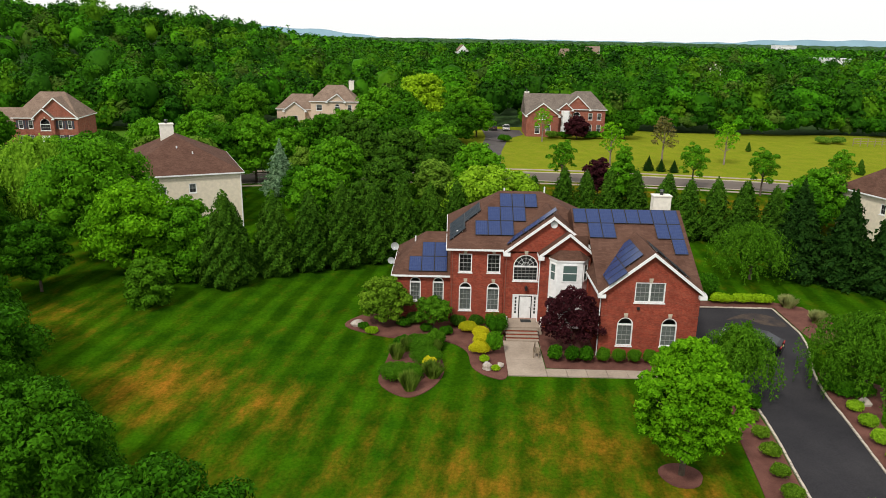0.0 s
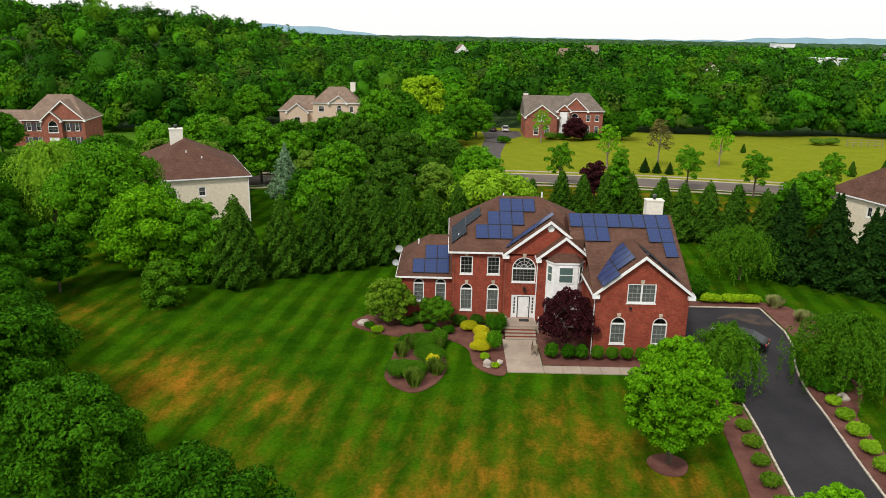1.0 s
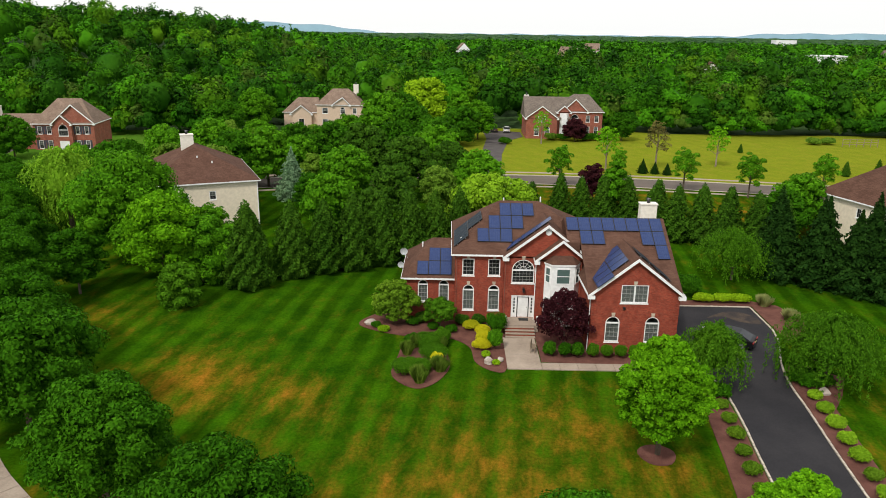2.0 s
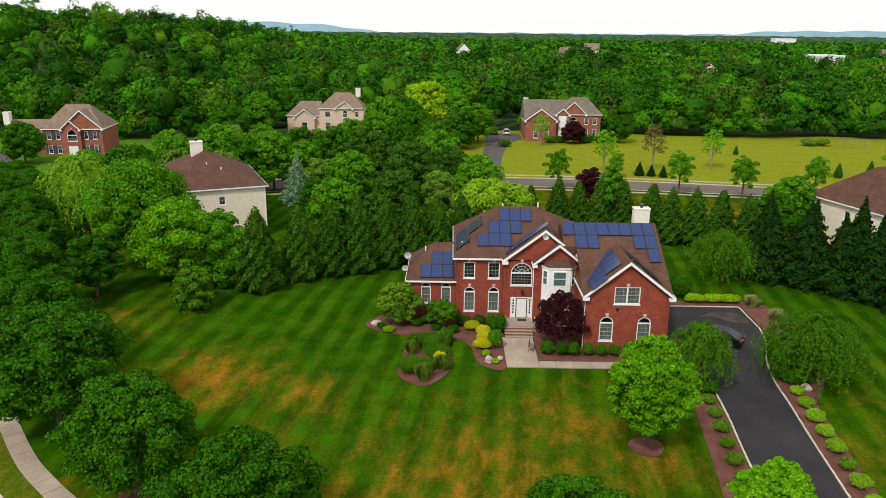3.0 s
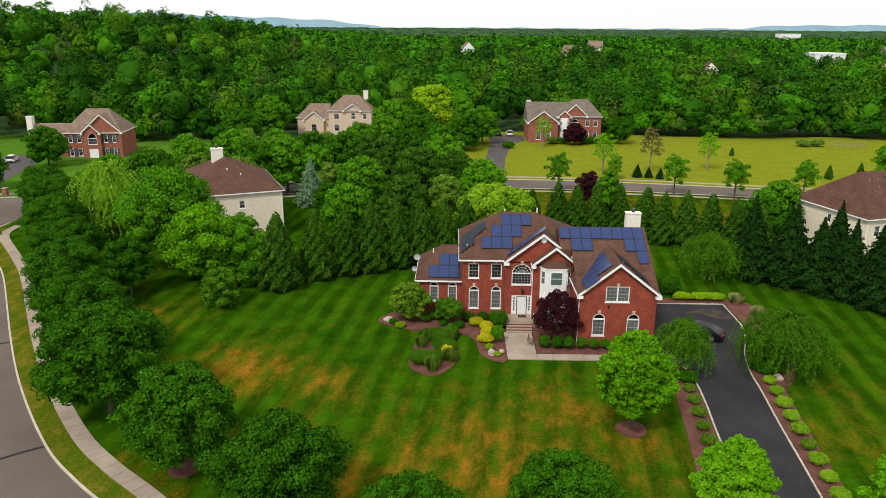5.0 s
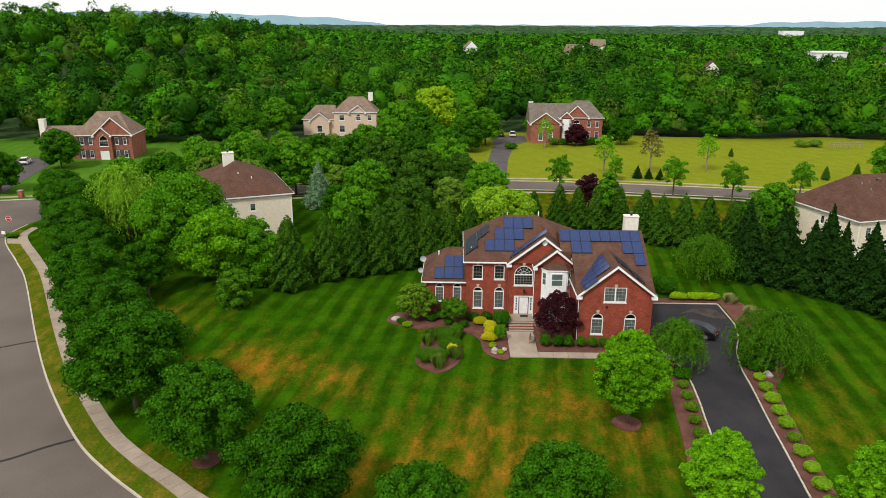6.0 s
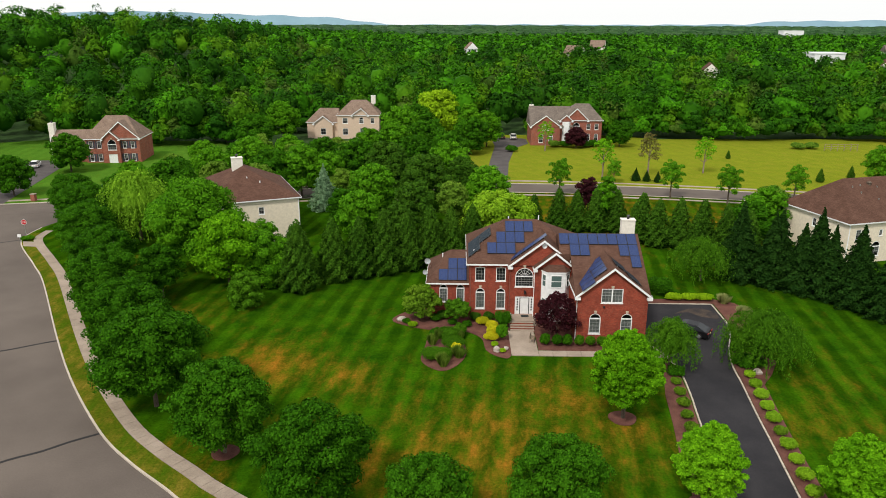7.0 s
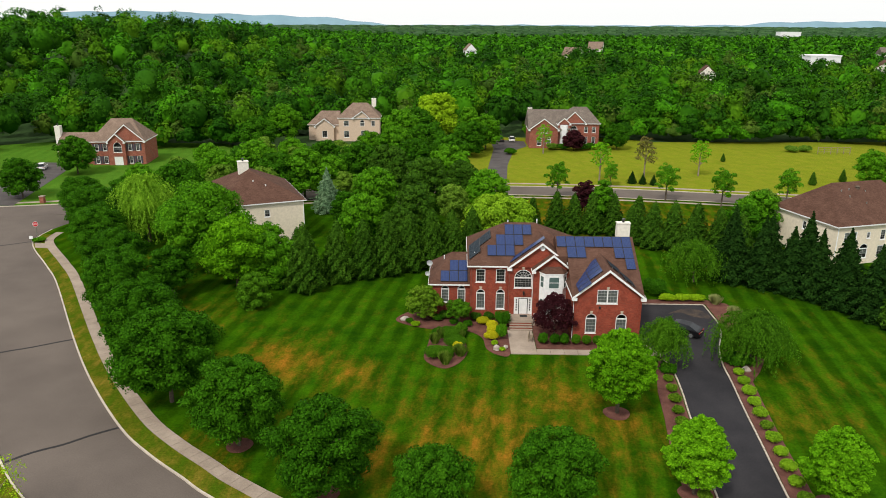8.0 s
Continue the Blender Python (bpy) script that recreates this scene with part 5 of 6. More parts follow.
chimney(F, 0.6, 8.5, 5, 10.6, 1.2, 1.0, SIDING)
tagged(sheet("far_driveway", [(5.8, 135.2), (10.6, 135.2), (12.4, 160), (15.5, 182), (20.0, 190), (20.0, 199), (9.5, 203), (10.0, 185), (7.6, 160)], 0.06, grainy("grey_drive", (0.07, 0.06, 0.06), (0.1, 0.09, 0.085)), 0.1), "grey asphalt driveway across the far lawn", "driveway", kind="structure")
tagged(sheet("west_driveway", [(-93, 113), (-88, 113), (-95, 145), (-98, 158), (-108, 158), (-106, 140)], 0.06, bpy.data.materials["grey_drive"], 0.1), "grey asphalt driveway of the brick house", "driveway", kind="structure")


def distant_house(x, y, w, d, ze, zr_, wall_m, roof_m, turn, label):
    ob = thing("distant_house", label, "house", at=pose(x, y, hill(x, y), 0, 0, turn))
    part("wall", Geo().box(-w / 2, -d / 2, -0.3, w / 2, d / 2, ze), wall_m, ob)
    part("roof", Geo().prism([(-w / 2 - 0.4, -d / 2 - 0.4, ze), (0, -d / 2 - 0.4, zr_), (w / 2 + 0.4, -d / 2 - 0.4, ze)], (0, d + 0.8, 0)), roof_m, ob)
    part("gable_wall", Geo().prism([(-w / 2, -d / 2 - 0.45, ze - 0.1), (0, -d / 2 - 0.45, zr_ - 0.4), (w / 2, -d / 2 - 0.45, ze - 0.1)], (0, 0.04, 0)), wall_m, ob)
    for i in (-1, 1):
        # opaque box, the dark interior painted on as near-black
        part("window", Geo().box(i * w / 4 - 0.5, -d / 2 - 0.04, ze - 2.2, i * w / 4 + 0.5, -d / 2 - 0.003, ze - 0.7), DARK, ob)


for x, y, w, d, ze, zr_, wm, rm, tn, lb in (
        (124, 352, 8, 11, 11.0, 15.0, SIDING, SHINGLE, -12, "white gabled house with brown roof among distant trees"),
        (231, 385, 12, 12, 12, 16.5, SIDING, SHINGLE, -20, "low house with brown roof in distant trees"),
        (82, 520, 14, 12, 12, 18, SIDING, SHINGLE_TAN, 60, "tan roofed house in the distant woods"),
        (8, 560, 9, 10, 14, 19, WHITE, SHINGLE_TAN, 10, "white walled house in the distant woods"),
        (120, 640, 15, 12, 13, 19, SIDING, SHINGLE_TAN, 75, "tan roofed house in the distant woods"),
        (330, 560, 14, 12, 13, 18, SIDING, SHINGLE_GREY, 80, "grey roofed house in the distant woods")):
    distant_house(x, y, w, d, ze, zr_, wm, rm, tn, lb)
wh = thing("warehouse", "long low white building beyond the woods", "building", at=pose(230, 458, 0))
part("wall", Geo().box(-9.5, -8, -1, 9.5, 8, 15.8), WHITE, wh)
part("parapet", Geo().box(-9.8, -8.3, 15.4, 9.8, 8.3, 16.2), WHITE, wh)
wh2 = thing("warehouse", "small white building far beyond the woods", "building", at=pose(585, 1330, 0))
part("wall", Geo().box(-18, -10, -1, 18, 10, 20), WHITE, wh2)
part("parapet", Geo().box(-18.3, -10.3, 19.4, 18.3, 10.3, 20.8), WHITE, wh2)


# ---- trees ----
SHADE = "street trees"
st_a = tree("shade_tree", "dense round deciduous street tree with dark green leaves", -18.95, 30.7, 8.2, 3.95, LEAF_DEEP, 11, 14000, 0.19, 0.9, 55, 0.2, group=SHADE, small=0.29)
st_b = tree("shade_tree", "full round deciduous street tree with mid green leaves", -10.3, 24.2, 8.0, 3.95, LEAF_DEEP, 12, 14000, 0.19, 0.7, 55, 0.15, group=SHADE, small=0.29)
for ob, x, y, s, tn in ((st_a, -27.6, 38.0, 1.18, 70), (st_b, -34.2, 47.8, 1.1, 140), (st_a, -41.5, 59.0, 1.08, 200), (st_b, -47.3, 70.0, 1.0, 20), (st_a, -54.8, 81.0, 1.02, 95), (st_b, -62.0, 92.5, 1.05, 250), (st_a, -69, 103.5, 1.0, 310),
                        (st_b, -31.0, 43.5, 0.85, 300), (st_a, -57.5, 88.0, 0.9, 45), (st_b, -64.0, 99.0, 0.95, 15)):
    again(ob, x, y, s, tn)
again(st_b, -1.9, 20.2, 0.74, 200, sz=0.84)
again(st_a, 7.1, 21.8, 0.8, 40, sz=0.9)
maple = tree("maple_tree", "leafy maple with bright fresh green leaves on the lawn", 14.95, 37.2, 8.9, 3.0, LEAF_BRIGHT, 21, 21000, 0.185, 1.0, 105, 0.45, small=0.19, flat=0.6, core=0.5)
again(maple, 18.4, 25.0, 0.86, 120, sz=0.78)
again(maple, 28.5, 24.0, 0.86, 220, sz=0.76)
drooping_tree("weeping_tree", "weeping tree with trailing green branches beside the driveway", 21.9, 47.6, 5.2, 2.9, LEAF_WEEP, 31, 15000, 0.2, 280, fall=0.62, core=0.45)
drooping_tree("weeping_tree", "broad weeping tree with trailing branches over a bed", 31.6, 48.4, 5.9, 4.5, LEAF_WEEP, 32, 26000, 0.2, 400, fall=0.72, core=0.5)
drooping_tree("weeping_tree", "wide weeping tree in front of dark spruces", 33.3, 73.8, 6.0, 4.3, LEAF_WEEP, 33, 13000, 0.22, 300, fall=0.62, core=0.4)
drooping_tree("willow_tree", "tall weeping willow with pale yellow-green foliage", -51.4, 90.5, 11.5, 6.2, leaf_mat("willow_leaf", (0.14, 0.28, 0.016), (0.21, 0.42, 0.024), (0.28, 0.5, 0.04), 0.3), 34, 20000, 0.36, 420, fall=0.95, core=0.6)
tree("japanese_maple", "dark purple-leaved maple beside the entry steps", 11.1, 54.2, 5.6, 2.75, LEAF_PURPLE, 41, 8000, 0.16, 0.7, 34, 0.62, small=0.24, flat=0.3, core=0.3)
tree("shade_tree", "tall broad tree with light green leaves near the cream house", -36.4, 75.5, 13.2, 5.6, LEAF, 51, 11000, 0.3, 1.5, 36, 0.2)
tree("shade_tree", "rounded tree with bright green leaves", -30.5, 69.5, 10.2, 4.0, LEAF_BRIGHT, 52, 9000, 0.27, 1.0, 32, 0.25)
tree("shade_tree", "small dark green tree at the lawn's edge", -37.8, 65.3, 7.0, 2.7, LEAF_DEEP, 53, 5500, 0.24, 1.0, 22, 0.1)
tree("shade_tree", "bushy green tree beside the hedge", -26.4, 70.0, 7.6, 3.1, LEAF, 54, 6500, 0.24, -1.2, 26, 0.25)
tree("shade_tree", "slender green tree beside the hedge", -23.4, 70.4, 6.8, 2.4, LEAF, 55, 5000, 0.24, -1.2, 20, 0.3)
tree("shrub_tree", "grey-green rounded shrub at the lawn's edge", -26.4, 62.8, 4.4, 2.1, LEAF_WEEP, 56, 4500, 0.24, -1.0, 20, 0.1)
tree("shade_tree", "round yellow-green tree behind the house", 6.3, 88.0, 9.0, 5.2, LEAF_LIME, 57, 7000, 0.36, 0.6, 32, 0.1)
tree("yellow_tree", "bright yellow-green tree at the edge of the woods", -6.8, 196, 15.0, 6.0, LEAF_YELLOW, 58, 5000, 0.6, 1.0, 30, 0.2)
tree("shade_tree", "small sparse tree with yellow leaves across the street", -33.6, 19.6, 5.6, 2.8, LEAF_YELLOW, 59, 900, 0.13, 1.2, 26, 0.1, core=0, small=0.3, bark=PALE_BARK)

# upright evergreens of the hedges
HEDGE_W, HEDGE_E = "evergreen hedge by the west lawn", "evergreen hedge by the back lawn"
ev_a = cone_tree("arborvitae", "dense upright dark green arborvitae in a hedge", -17.0, 72.4, 9.0, 2.5, NEEDLE, 61, 7000, 0.28, group=HEDGE_W)
ev_b = cone_tree("arborvitae", "dense upright dark green arborvitae in a hedge", -13.6, 74.3, 8.7, 2.45, NEEDLE, 62, 7000, 0.28, group=HEDGE_W, ragged=0.16)
again(ev_a, -20.9, 68.6, 1.08, 40)
for i, (x, y, s) in enumerate(((-10.4, 75.7, 1.05), (-7.2, 77.5, 0.98), (-4.1, 79.6, 1.02), (-1.1, 81.4, 0.96), (2.0, 83.0, 0.94))):
    again(ev_b if i % 2 else ev_a, x, y, s, i * 67)
ev_c = cone_tree("arborvitae", "upright green arborvitae in a row behind the house", 16.9, 98.5, 7.6, 2.1, NEEDLE, 63, 4000, 0.3, group=HEDGE_E)
for i, (x, y, s) in enumerate(((12.9, 100.0, 0.8), (19.9, 98.3, 0.95), (23.1, 98.0, 1.0), (26.6, 97.8, 1.0), (30.4, 95.8, 1.0), (31.4, 89.8, 1.05), (34.6, 89.4, 1.08), (38.2, 89.2, 1.06), (41.4, 88.0, 1.0), (44.2, 86.0, 0.95), (28.4, 92.0, 0.9), (36.4, 86.5, 0.85))):
    again(ev_c, x, y, s, i * 53)
tree("shade_tree", "upright bright green tree behind the house", 24.9, 99.5, 9.5, 2.2, LEAF, 64, 4000, 0.34, 0.5, 22, 0.4)
tree("purple_tree", "dark purple-leaved tree behind the hedge", 23.2, 106.5, 7.5, 2.3, LEAF_PURPLE, 65, 3000, 0.32, 0.8, 18, 0.2)
SPR = "dark spruces by the east lawn"
sp_a = cone_tree("spruce", "dark green spruce with layered drooping boughs", 38.9, 74.8, 9.4, 3.3, NEEDLE_DARK, 66, 6500, 0.36, tiers=8, group=SPR)
sp_b = cone_tree("spruce", "dark green spruce with layered drooping boughs", 42.0, 72.6, 10.2, 3.2, NEEDLE_DARK, 67, 6500, 0.36, tiers=8, group=SPR)
for i, (x, y, s) in enumerate(((45.0, 70.4, 1.0), (47.6, 67.9, 0.96), (49.6, 64.6, 0.98), (51.4, 61.2, 0.95), (44.6, 76.5, 1.02), (48.6, 73.6, 1.04), (52.2, 69.8, 1.0), (40.2, 79.0, 1.0), (54.2, 64.8, 1.0))):
    again(sp_b if i % 2 else sp_a, x, y, s, i * 71)
for i, (x, y, s) in enumerate(((52.4, 57.5, 0.95), (53.2, 54.3, 1.0), (54.5, 51.0, 1.0))):
    again(ev_c, x, y, s, i * 40)
blue = cone_tree("blue_spruce", "pale blue-green spruce near a patio", -25.2, 111.0, 8.8, 3.3, LEAF_BLUE, 68, 5000, 0.36, tiers=9)
again(blue, -64.8, 106.5, 0.62, 30)
again(blue, -44.5, 108.5, 0.7, 130)
pine = tree("pine_tree", "broad dark green pine with feathery clumps", -14.2, 121.5, 11.5, 5.0, NEEDLE, 69, 6000, 0.42, 0.8, 34, 0.3, small=0.34)
again(pine, -6.4, 111.5, 0.95, 80)
again(pine, -7.8, 97.0, 0.75, 190)
again(pine, 0.5, 116.0, 0.8, 260)
again(pine, -9.5, 88.5, 0.6, 10)

# woodland garden trees between the houses
mid_a = tree("woodland_tree", "round leafy tree among the gardens", -31.7, 121.0, 10.5, 4.4, LEAF, 71, 3200, 0.45, 0.8, 28, 0.15)
mid_b = tree("woodland_tree", "spreading leafy tree among the gardens", -37.0, 120.0, 9.5, 4.6, LEAF_DEEP, 72, 3200, 0.45, 0.6, 28, 0.1)
mid_c = tree("woodland_tree", "light olive-green tree among the gardens", -36.5, 108.5, 9.0, 3.6, LEAF_OLIVE, 73, 3000, 0.42, 0.6, 26, 0.3)
MIDS = [(-26.5, 121.5, 0.85, "a"), (-23, 118, 0.72, "c"), (-20, 101, 0.66, "b"), (-17.5, 97, 0.6, "a"), (-44, 131, 1.0, "a"), (-50.5, 143, 0.8, "b"), (-58.6, 142, 0.75, "a"), (-62, 133, 0.7, "c"), (-15.6, 150, 1.05, "a"), (-21, 128, 1.1, "b"), (-2, 127, 1.0, "a"), (5.4, 109, 0.85, "a"), (-32, 146, 0.85, "b"), (-15.4, 104, 0.95, "a"),
        (-30.2, 158, 0.7, "c"), (-24, 137, 0.95, "c"), (-10, 139, 1.0, "b"), (-40, 148, 0.8, "a"), (-47, 116, 0.9, "c"), (-54, 112, 0.95, "b"), (-61, 114, 0.7, "a"), (-66, 114, 0.6, "b"), (-50, 123, 0.9, "a"), (-58, 124, 0.75, "b"), (-67, 124, 0.62, "a"),
        (-43, 99, 0.85, "b"), (-42.5, 86, 0.9, "a"), (-60, 103, 0.6, "a"), (-16, 91, 0.78, "a"), (-30, 101, 0.42, "b"), (-1, 103, 0.8, "c"), (-18.5, 114.5, 0.75, "c"), (-36, 134, 0.95, "c"), (-22, 156, 0.85, "a"), (-8, 160, 1.1, "b"),
        (-3, 146, 1.0, "b"), (-50, 160, 0.75, "c"), (-16, 172, 1.2, "a"), (-56, 176, 1.0, "b"), (-12, 184, 1.2, "b"), (-91, 144.5, 0.92, "b"), (-90, 120, 0.85, "b"), 
        (-52, 192, 1.1, "a"), (2.6, 172, 1.0, "b"), (52.8, 99, 0.85, "c"), (50, 95, 0.8, "a"), (47, 92, 0.7, "b"), (92, 137, 0.8, "a"), (77, 95, 0.9, "a"), (84, 88, 1.0, "b"), (90, 100, 1.0, "a")]
for i, (x, y, s, k) in enumerate(MIDS):
    again({"a": mid_a, "b": mid_b, "c": mid_c}[k], x, y, s, i * 47)
again(mid_a, -28.6, 79.5, 0.6, 33)
again(mid_a, -31.8, 78.5, 0.55, 210)
again(ev_a, -24.2, 79.5, 0.66, 12)
again(ev_b, -22.6, 77.0, 0.75, 70)
tree("shade_tree", "tall upright green tree beside the far driveway", 2.4, 176, 13.5, 3.6, LEAF, 74, 4000, 0.5, 0.8, 26, 0.4)
again(mid_a, 7.6, 184, 0.95, 60)
again(mid_b, 45.5, 186, 0.75, 10)
tree("purple_tree", "dark purple-leaved tree beside the far brick house", 32.8, 183, 5.8, 3.0, LEAF_PURPLE, 75, 2500, 0.4, 0.3, 18, 0.1)
tree("purple_tree", "dark purple shrub tree at the edge of the woods", -68, 188, 6.5, 3.2, LEAF_PURPLE, 76, 2000, 0.45, 0.3, 18, 0.1)
YOUNG = "young street trees by the far street"
yt = tree("young_tree", "young street tree with open clumps of leaves", 42.6, 122.8, 8.2, 2.5, LEAF, 77, 1900, 0.3, 1.2, 11, 0.35, group=YOUNG, small=0.36, core=0.25)
for i, (x, y, s) in enumerate(((52.4, 118.0, 1.0), (66.5, 121.0, 0.95), (20.5, 124.5, 0.98), (34, 136.5, 0.7), (-12, 121, 0.8))):
    again(yt, x, y, s, i * 80)
thin = tree("thin_tree", "thin half-bare tree with sparse brownish leaves", 43.4, 144.5, 10.2, 2.5, leaf_mat("leaf_brownish", (0.1, 0.08, 0.03), (0.15, 0.13, 0.04), (0.1, 0.16, 0.03)), 78, 700, 0.34, 3.0, 14, 0.3, bark=PALE_BARK, core=0)
thin2 = tree("thin_tree", "thin young tree with sparse light green leaves", 57.4, 148.6, 8.8, 2.4, LEAF_BRIGHT, 79, 650, 0.34, 2.6, 14, 0.3, bark=PALE_BARK, core=0)
again(thin2, 32.6, 142.3, 1.05, 100)
again(thin2, 23.5, 178, 0.95, 10)
for i, (x, y, s) in enumerate(((39.5, 139.5, 0.36), (41.8, 139.0, 0.3), (44.0, 138.0, 0.3))):
    again(sp_a, x, y, s, i * 99, sz=s * 0.9)
for i, (x, y, s) in enumerate(((80.4, 139.6, 0.42), (89.2, 143.6, 0.4), (70, 168, 0.3))):
    again(ev_c, x, y, s, i * 90)


# ---- woods ----
def woods(name, label, spots, cards, size, seed, mat, lobes=0, low=-0.6):
    """Many tree crowns in one mesh: (x, y, ground height, height, radius) each; with lobes, each crown is several leafy clumps round a dark inside."""
    rng = np.random.default_rng(seed)
    s = np.array(spots)
    core_r = np.stack([s[:, 4], s[:, 4], s[:, 3] * 0.46], 1)
    core_c = np.stack([s[:, 0], s[:, 1], s[:, 2] + s[:, 3] * 0.54], 1)
    mid, rad, lean = core_c, core_r, 0.0
    if lobes:
        k = len(s)
        d = rng.normal(size=(k, lobes, 3))
        d[:, :, 2] = np.abs(d[:, :, 2]) * 1.2 + low
        d[:, 0] = (0.05, 0.05, 1)
        d /= np.linalg.norm(d, axis=2)[:, :, None]
        cc = core_c[:, None] + d * core_r[:, None] * rng.uniform(0.62, 0.86, (k, lobes))[:, :, None]
        rr = (s[:, None, 4] * rng.uniform(0.28, 0.46, (k, lobes)))[:, :, None] * np.array([1, 1, 0.8])
        # a thin skin of leaves over the crown's inside, then the clumps
        mid, rad = np.concatenate([core_c[:, None], cc], 1).reshape(-1, 3), np.concatenate([core_r[:, None] * 0.72, rr], 1).reshape(-1, 3)
        lean = np.concatenate([d[:, :1] * 0, d], 1).reshape(-1, 1, 3) * 0.9
        core_r = core_r * 0.62
    k = len(mid)
    d = rng.normal(size=(k, cards, 3))
    d[:, :, 2] = np.abs(d[:, :, 2]) * 1.0 - 0.3
    d /= np.linalg.norm(d, axis=2)[:, :, None]
    p = mid[:, None] + d * rad[:, None] * rng.uniform(0.8, 1.14, (k, cards))[:, :, None]
    n = d + lean
    n /= np.linalg.norm(n, axis=2)[:, :, None] + 1e-6
    v, f = leaf_cards(p.reshape(-1, 3), n.reshape(-1, 3), size, rng, 0.76, 0.0, 0.85)
    soft = n + rng.normal(size=n.shape) * 0.22
    soft = np.repeat((soft / np.linalg.norm(soft, axis=2)[:, :, None]).reshape(-1, 3), 3, axis=0)
    bv, bf = ball()
    k = len(core_c)
    cv = (core_c[:, None] + bv[None] * core_r[:, None] * rng.uniform(0.78, 1.12, (k, len(bv)))[:, :, None]).reshape(-1, 3)
    cf = (bf[None] + (np.arange(k) * len(bv))[:, None, None]).reshape(-1, 3) + len(v)
    soft = np.concatenate([soft, np.tile(bv, (k, 1))])
    return tagged(new(name, leaf_mesh(name, np.concatenate([v, cv]), np.concatenate([f, cf]), mat, soft)), label, "woods", kind="stuff")


def in_clearing(x, y):
    if (abs(x - 121) < 8 and 322 < y < 360) or (abs(x - 226) < 18 and 432 < y < 470):
        return True
    if -4 < x < 175 and y < 203 - 0.02 * x + 3 * math.sin(x * 0.13):
        return True
    if -122 < x < -62 and y < 186 + 4 * math.sin(x * 0.1):
        return True
    if -62 <= x <= -4 and y < 208:
        return True
    return x < -122 and y < 120


rng = random.Random(5)
near, mid, far = [], [], []
y = 110.0
while y < 480:
    x = -0.72 * y - 80
    while x < 0.72 * y + 60:
        px, py = x + rng.uniform(-4.2, 4.2), y + rng.uniform(-4.2, 4.2)
        if not in_clearing(px, py):
            r = rng.choice((3.8, 4.8, 5.6, 6.8)) * rng.uniform(0.9, 1.1)
            near.append((px, py, hill(px, py), (8.5 + r * 1.35) * rng.uniform(0.76, 1.24) * (0.88 if py < 225 else 1), r))
        x += 12.2
    y += 10.4
for i in range(140):
    px = -122 + i * 2.15 + rng.uniform(-1, 1)
    py = (187 + 4 * math.sin(px * 0.1) if px < -62 else 209 if px < -4 else 203 - 0.02 * px + 3 * math.sin(px * 0.13)) + rng.uniform(-1.5, 2.0)
    if not 0 < px < 22:
        near.append((px, py, 0, rng.uniform(4.5, 9), rng.uniform(2.6, 3.8)))
    if i % 3 == 0 and not -8 < px < 24:
        near.append((px, py + 4, -1.5, rng.uniform(12, 18), rng.uniform(4.4, 6.2)))
while y < 1250:
    x = -0.66 * y - 40
    while x < 0.68 * y + 60:
        px, py = x + rng.uniform(-6, 6), y + rng.uniform(-6, 6)
        mid.append((px, py, hill(px, py), rng.uniform(10, 18.5), rng.uniform(5.5, 8.5)))
        x += 15
    y += 14.5
while y < 4700:
    step = 20 + (y - 1250) * 0.016
    x = -0.66 * y
    while x < 0.68 * y:
        far.append((x + rng.uniform(-9, 9), y + rng.uniform(-9, 9), 0, rng.uniform(10, 17), step * rng.uniform(0.55, 0.85)))
        x += step * 1.15
    y += step * 1.1
WOODS_DARK = leaf_mat("woods_leaf_dark", (0.008, 0.042, 0.003), (0.018, 0.078, 0.0045), (0.034, 0.12, 0.007), 0.15, 0.05)
WOODS_LIGHT = leaf_mat("woods_leaf_light", (0.03, 0.095, 0.004), (0.058, 0.165, 0.006), (0.09, 0.22, 0.01), 0.18, 0.05)
WOODS_FRESH = leaf_mat("woods_leaf_fresh", (0.024, 0.11, 0.004), (0.05, 0.205, 0.006), (0.085, 0.29, 0.01), 0.18, 0.05)
WOODS_OLIVE = leaf_mat("woods_leaf_olive", (0.03, 0.07, 0.008), (0.055, 0.115, 0.014), (0.08, 0.15, 0.02), 0.15, 0.05)
KINDS = ((WOODS_DARK, (0, 1, 2, 3), "dense dark green woods covering the rise behind the houses"), (WOODS, (4, 5, 6, 7), "mid green deciduous trees filling the woods"),
         (WOODS_LIGHT, (8, 9), "lighter green trees scattered through the woods"), (WOODS_FRESH, (10, 11), "fresh green trees scattered through the woods"), (WOODS_OLIVE, (12,), "dull olive trees scattered through the woods"))
for k, (m, share, lab) in enumerate(KINDS):
    mine = [s for i, s in enumerate(near) if i * 7919 % 13 in share]
    woods("woodland", lab, [s for s in mine if s[1] < 265], 56, 0.72, 81 + k, m, 13)
    woods("woodland", lab, [s for s in mine if s[1] >= 265], 30, 1.0, 91 + k, m, 12)
for k, m, lab in ((0, WOODS_FRESH, "unbroken green tree canopy stretching away"), (1, WOODS_DARK, "darker crowns in the distant canopy")):
    woods("far_woodland", lab, [s for i, s in enumerate(mid) if (i * 7919 % 5 < 3) == (k == 0)], 11, 2.3, 85 + k, m, 4)
# the bluish tone of distance haze is put into this leaf colour
woods("far_woodland", "tree canopy reaching the horizon, haze put into its leaf colour", far, 6, 4.5, 88, leaf_mat("far_woods_haze_leaf", (0.02, 0.06, 0.02), (0.034, 0.085, 0.03), (0.05, 0.11, 0.04), 0.15, 0.01))

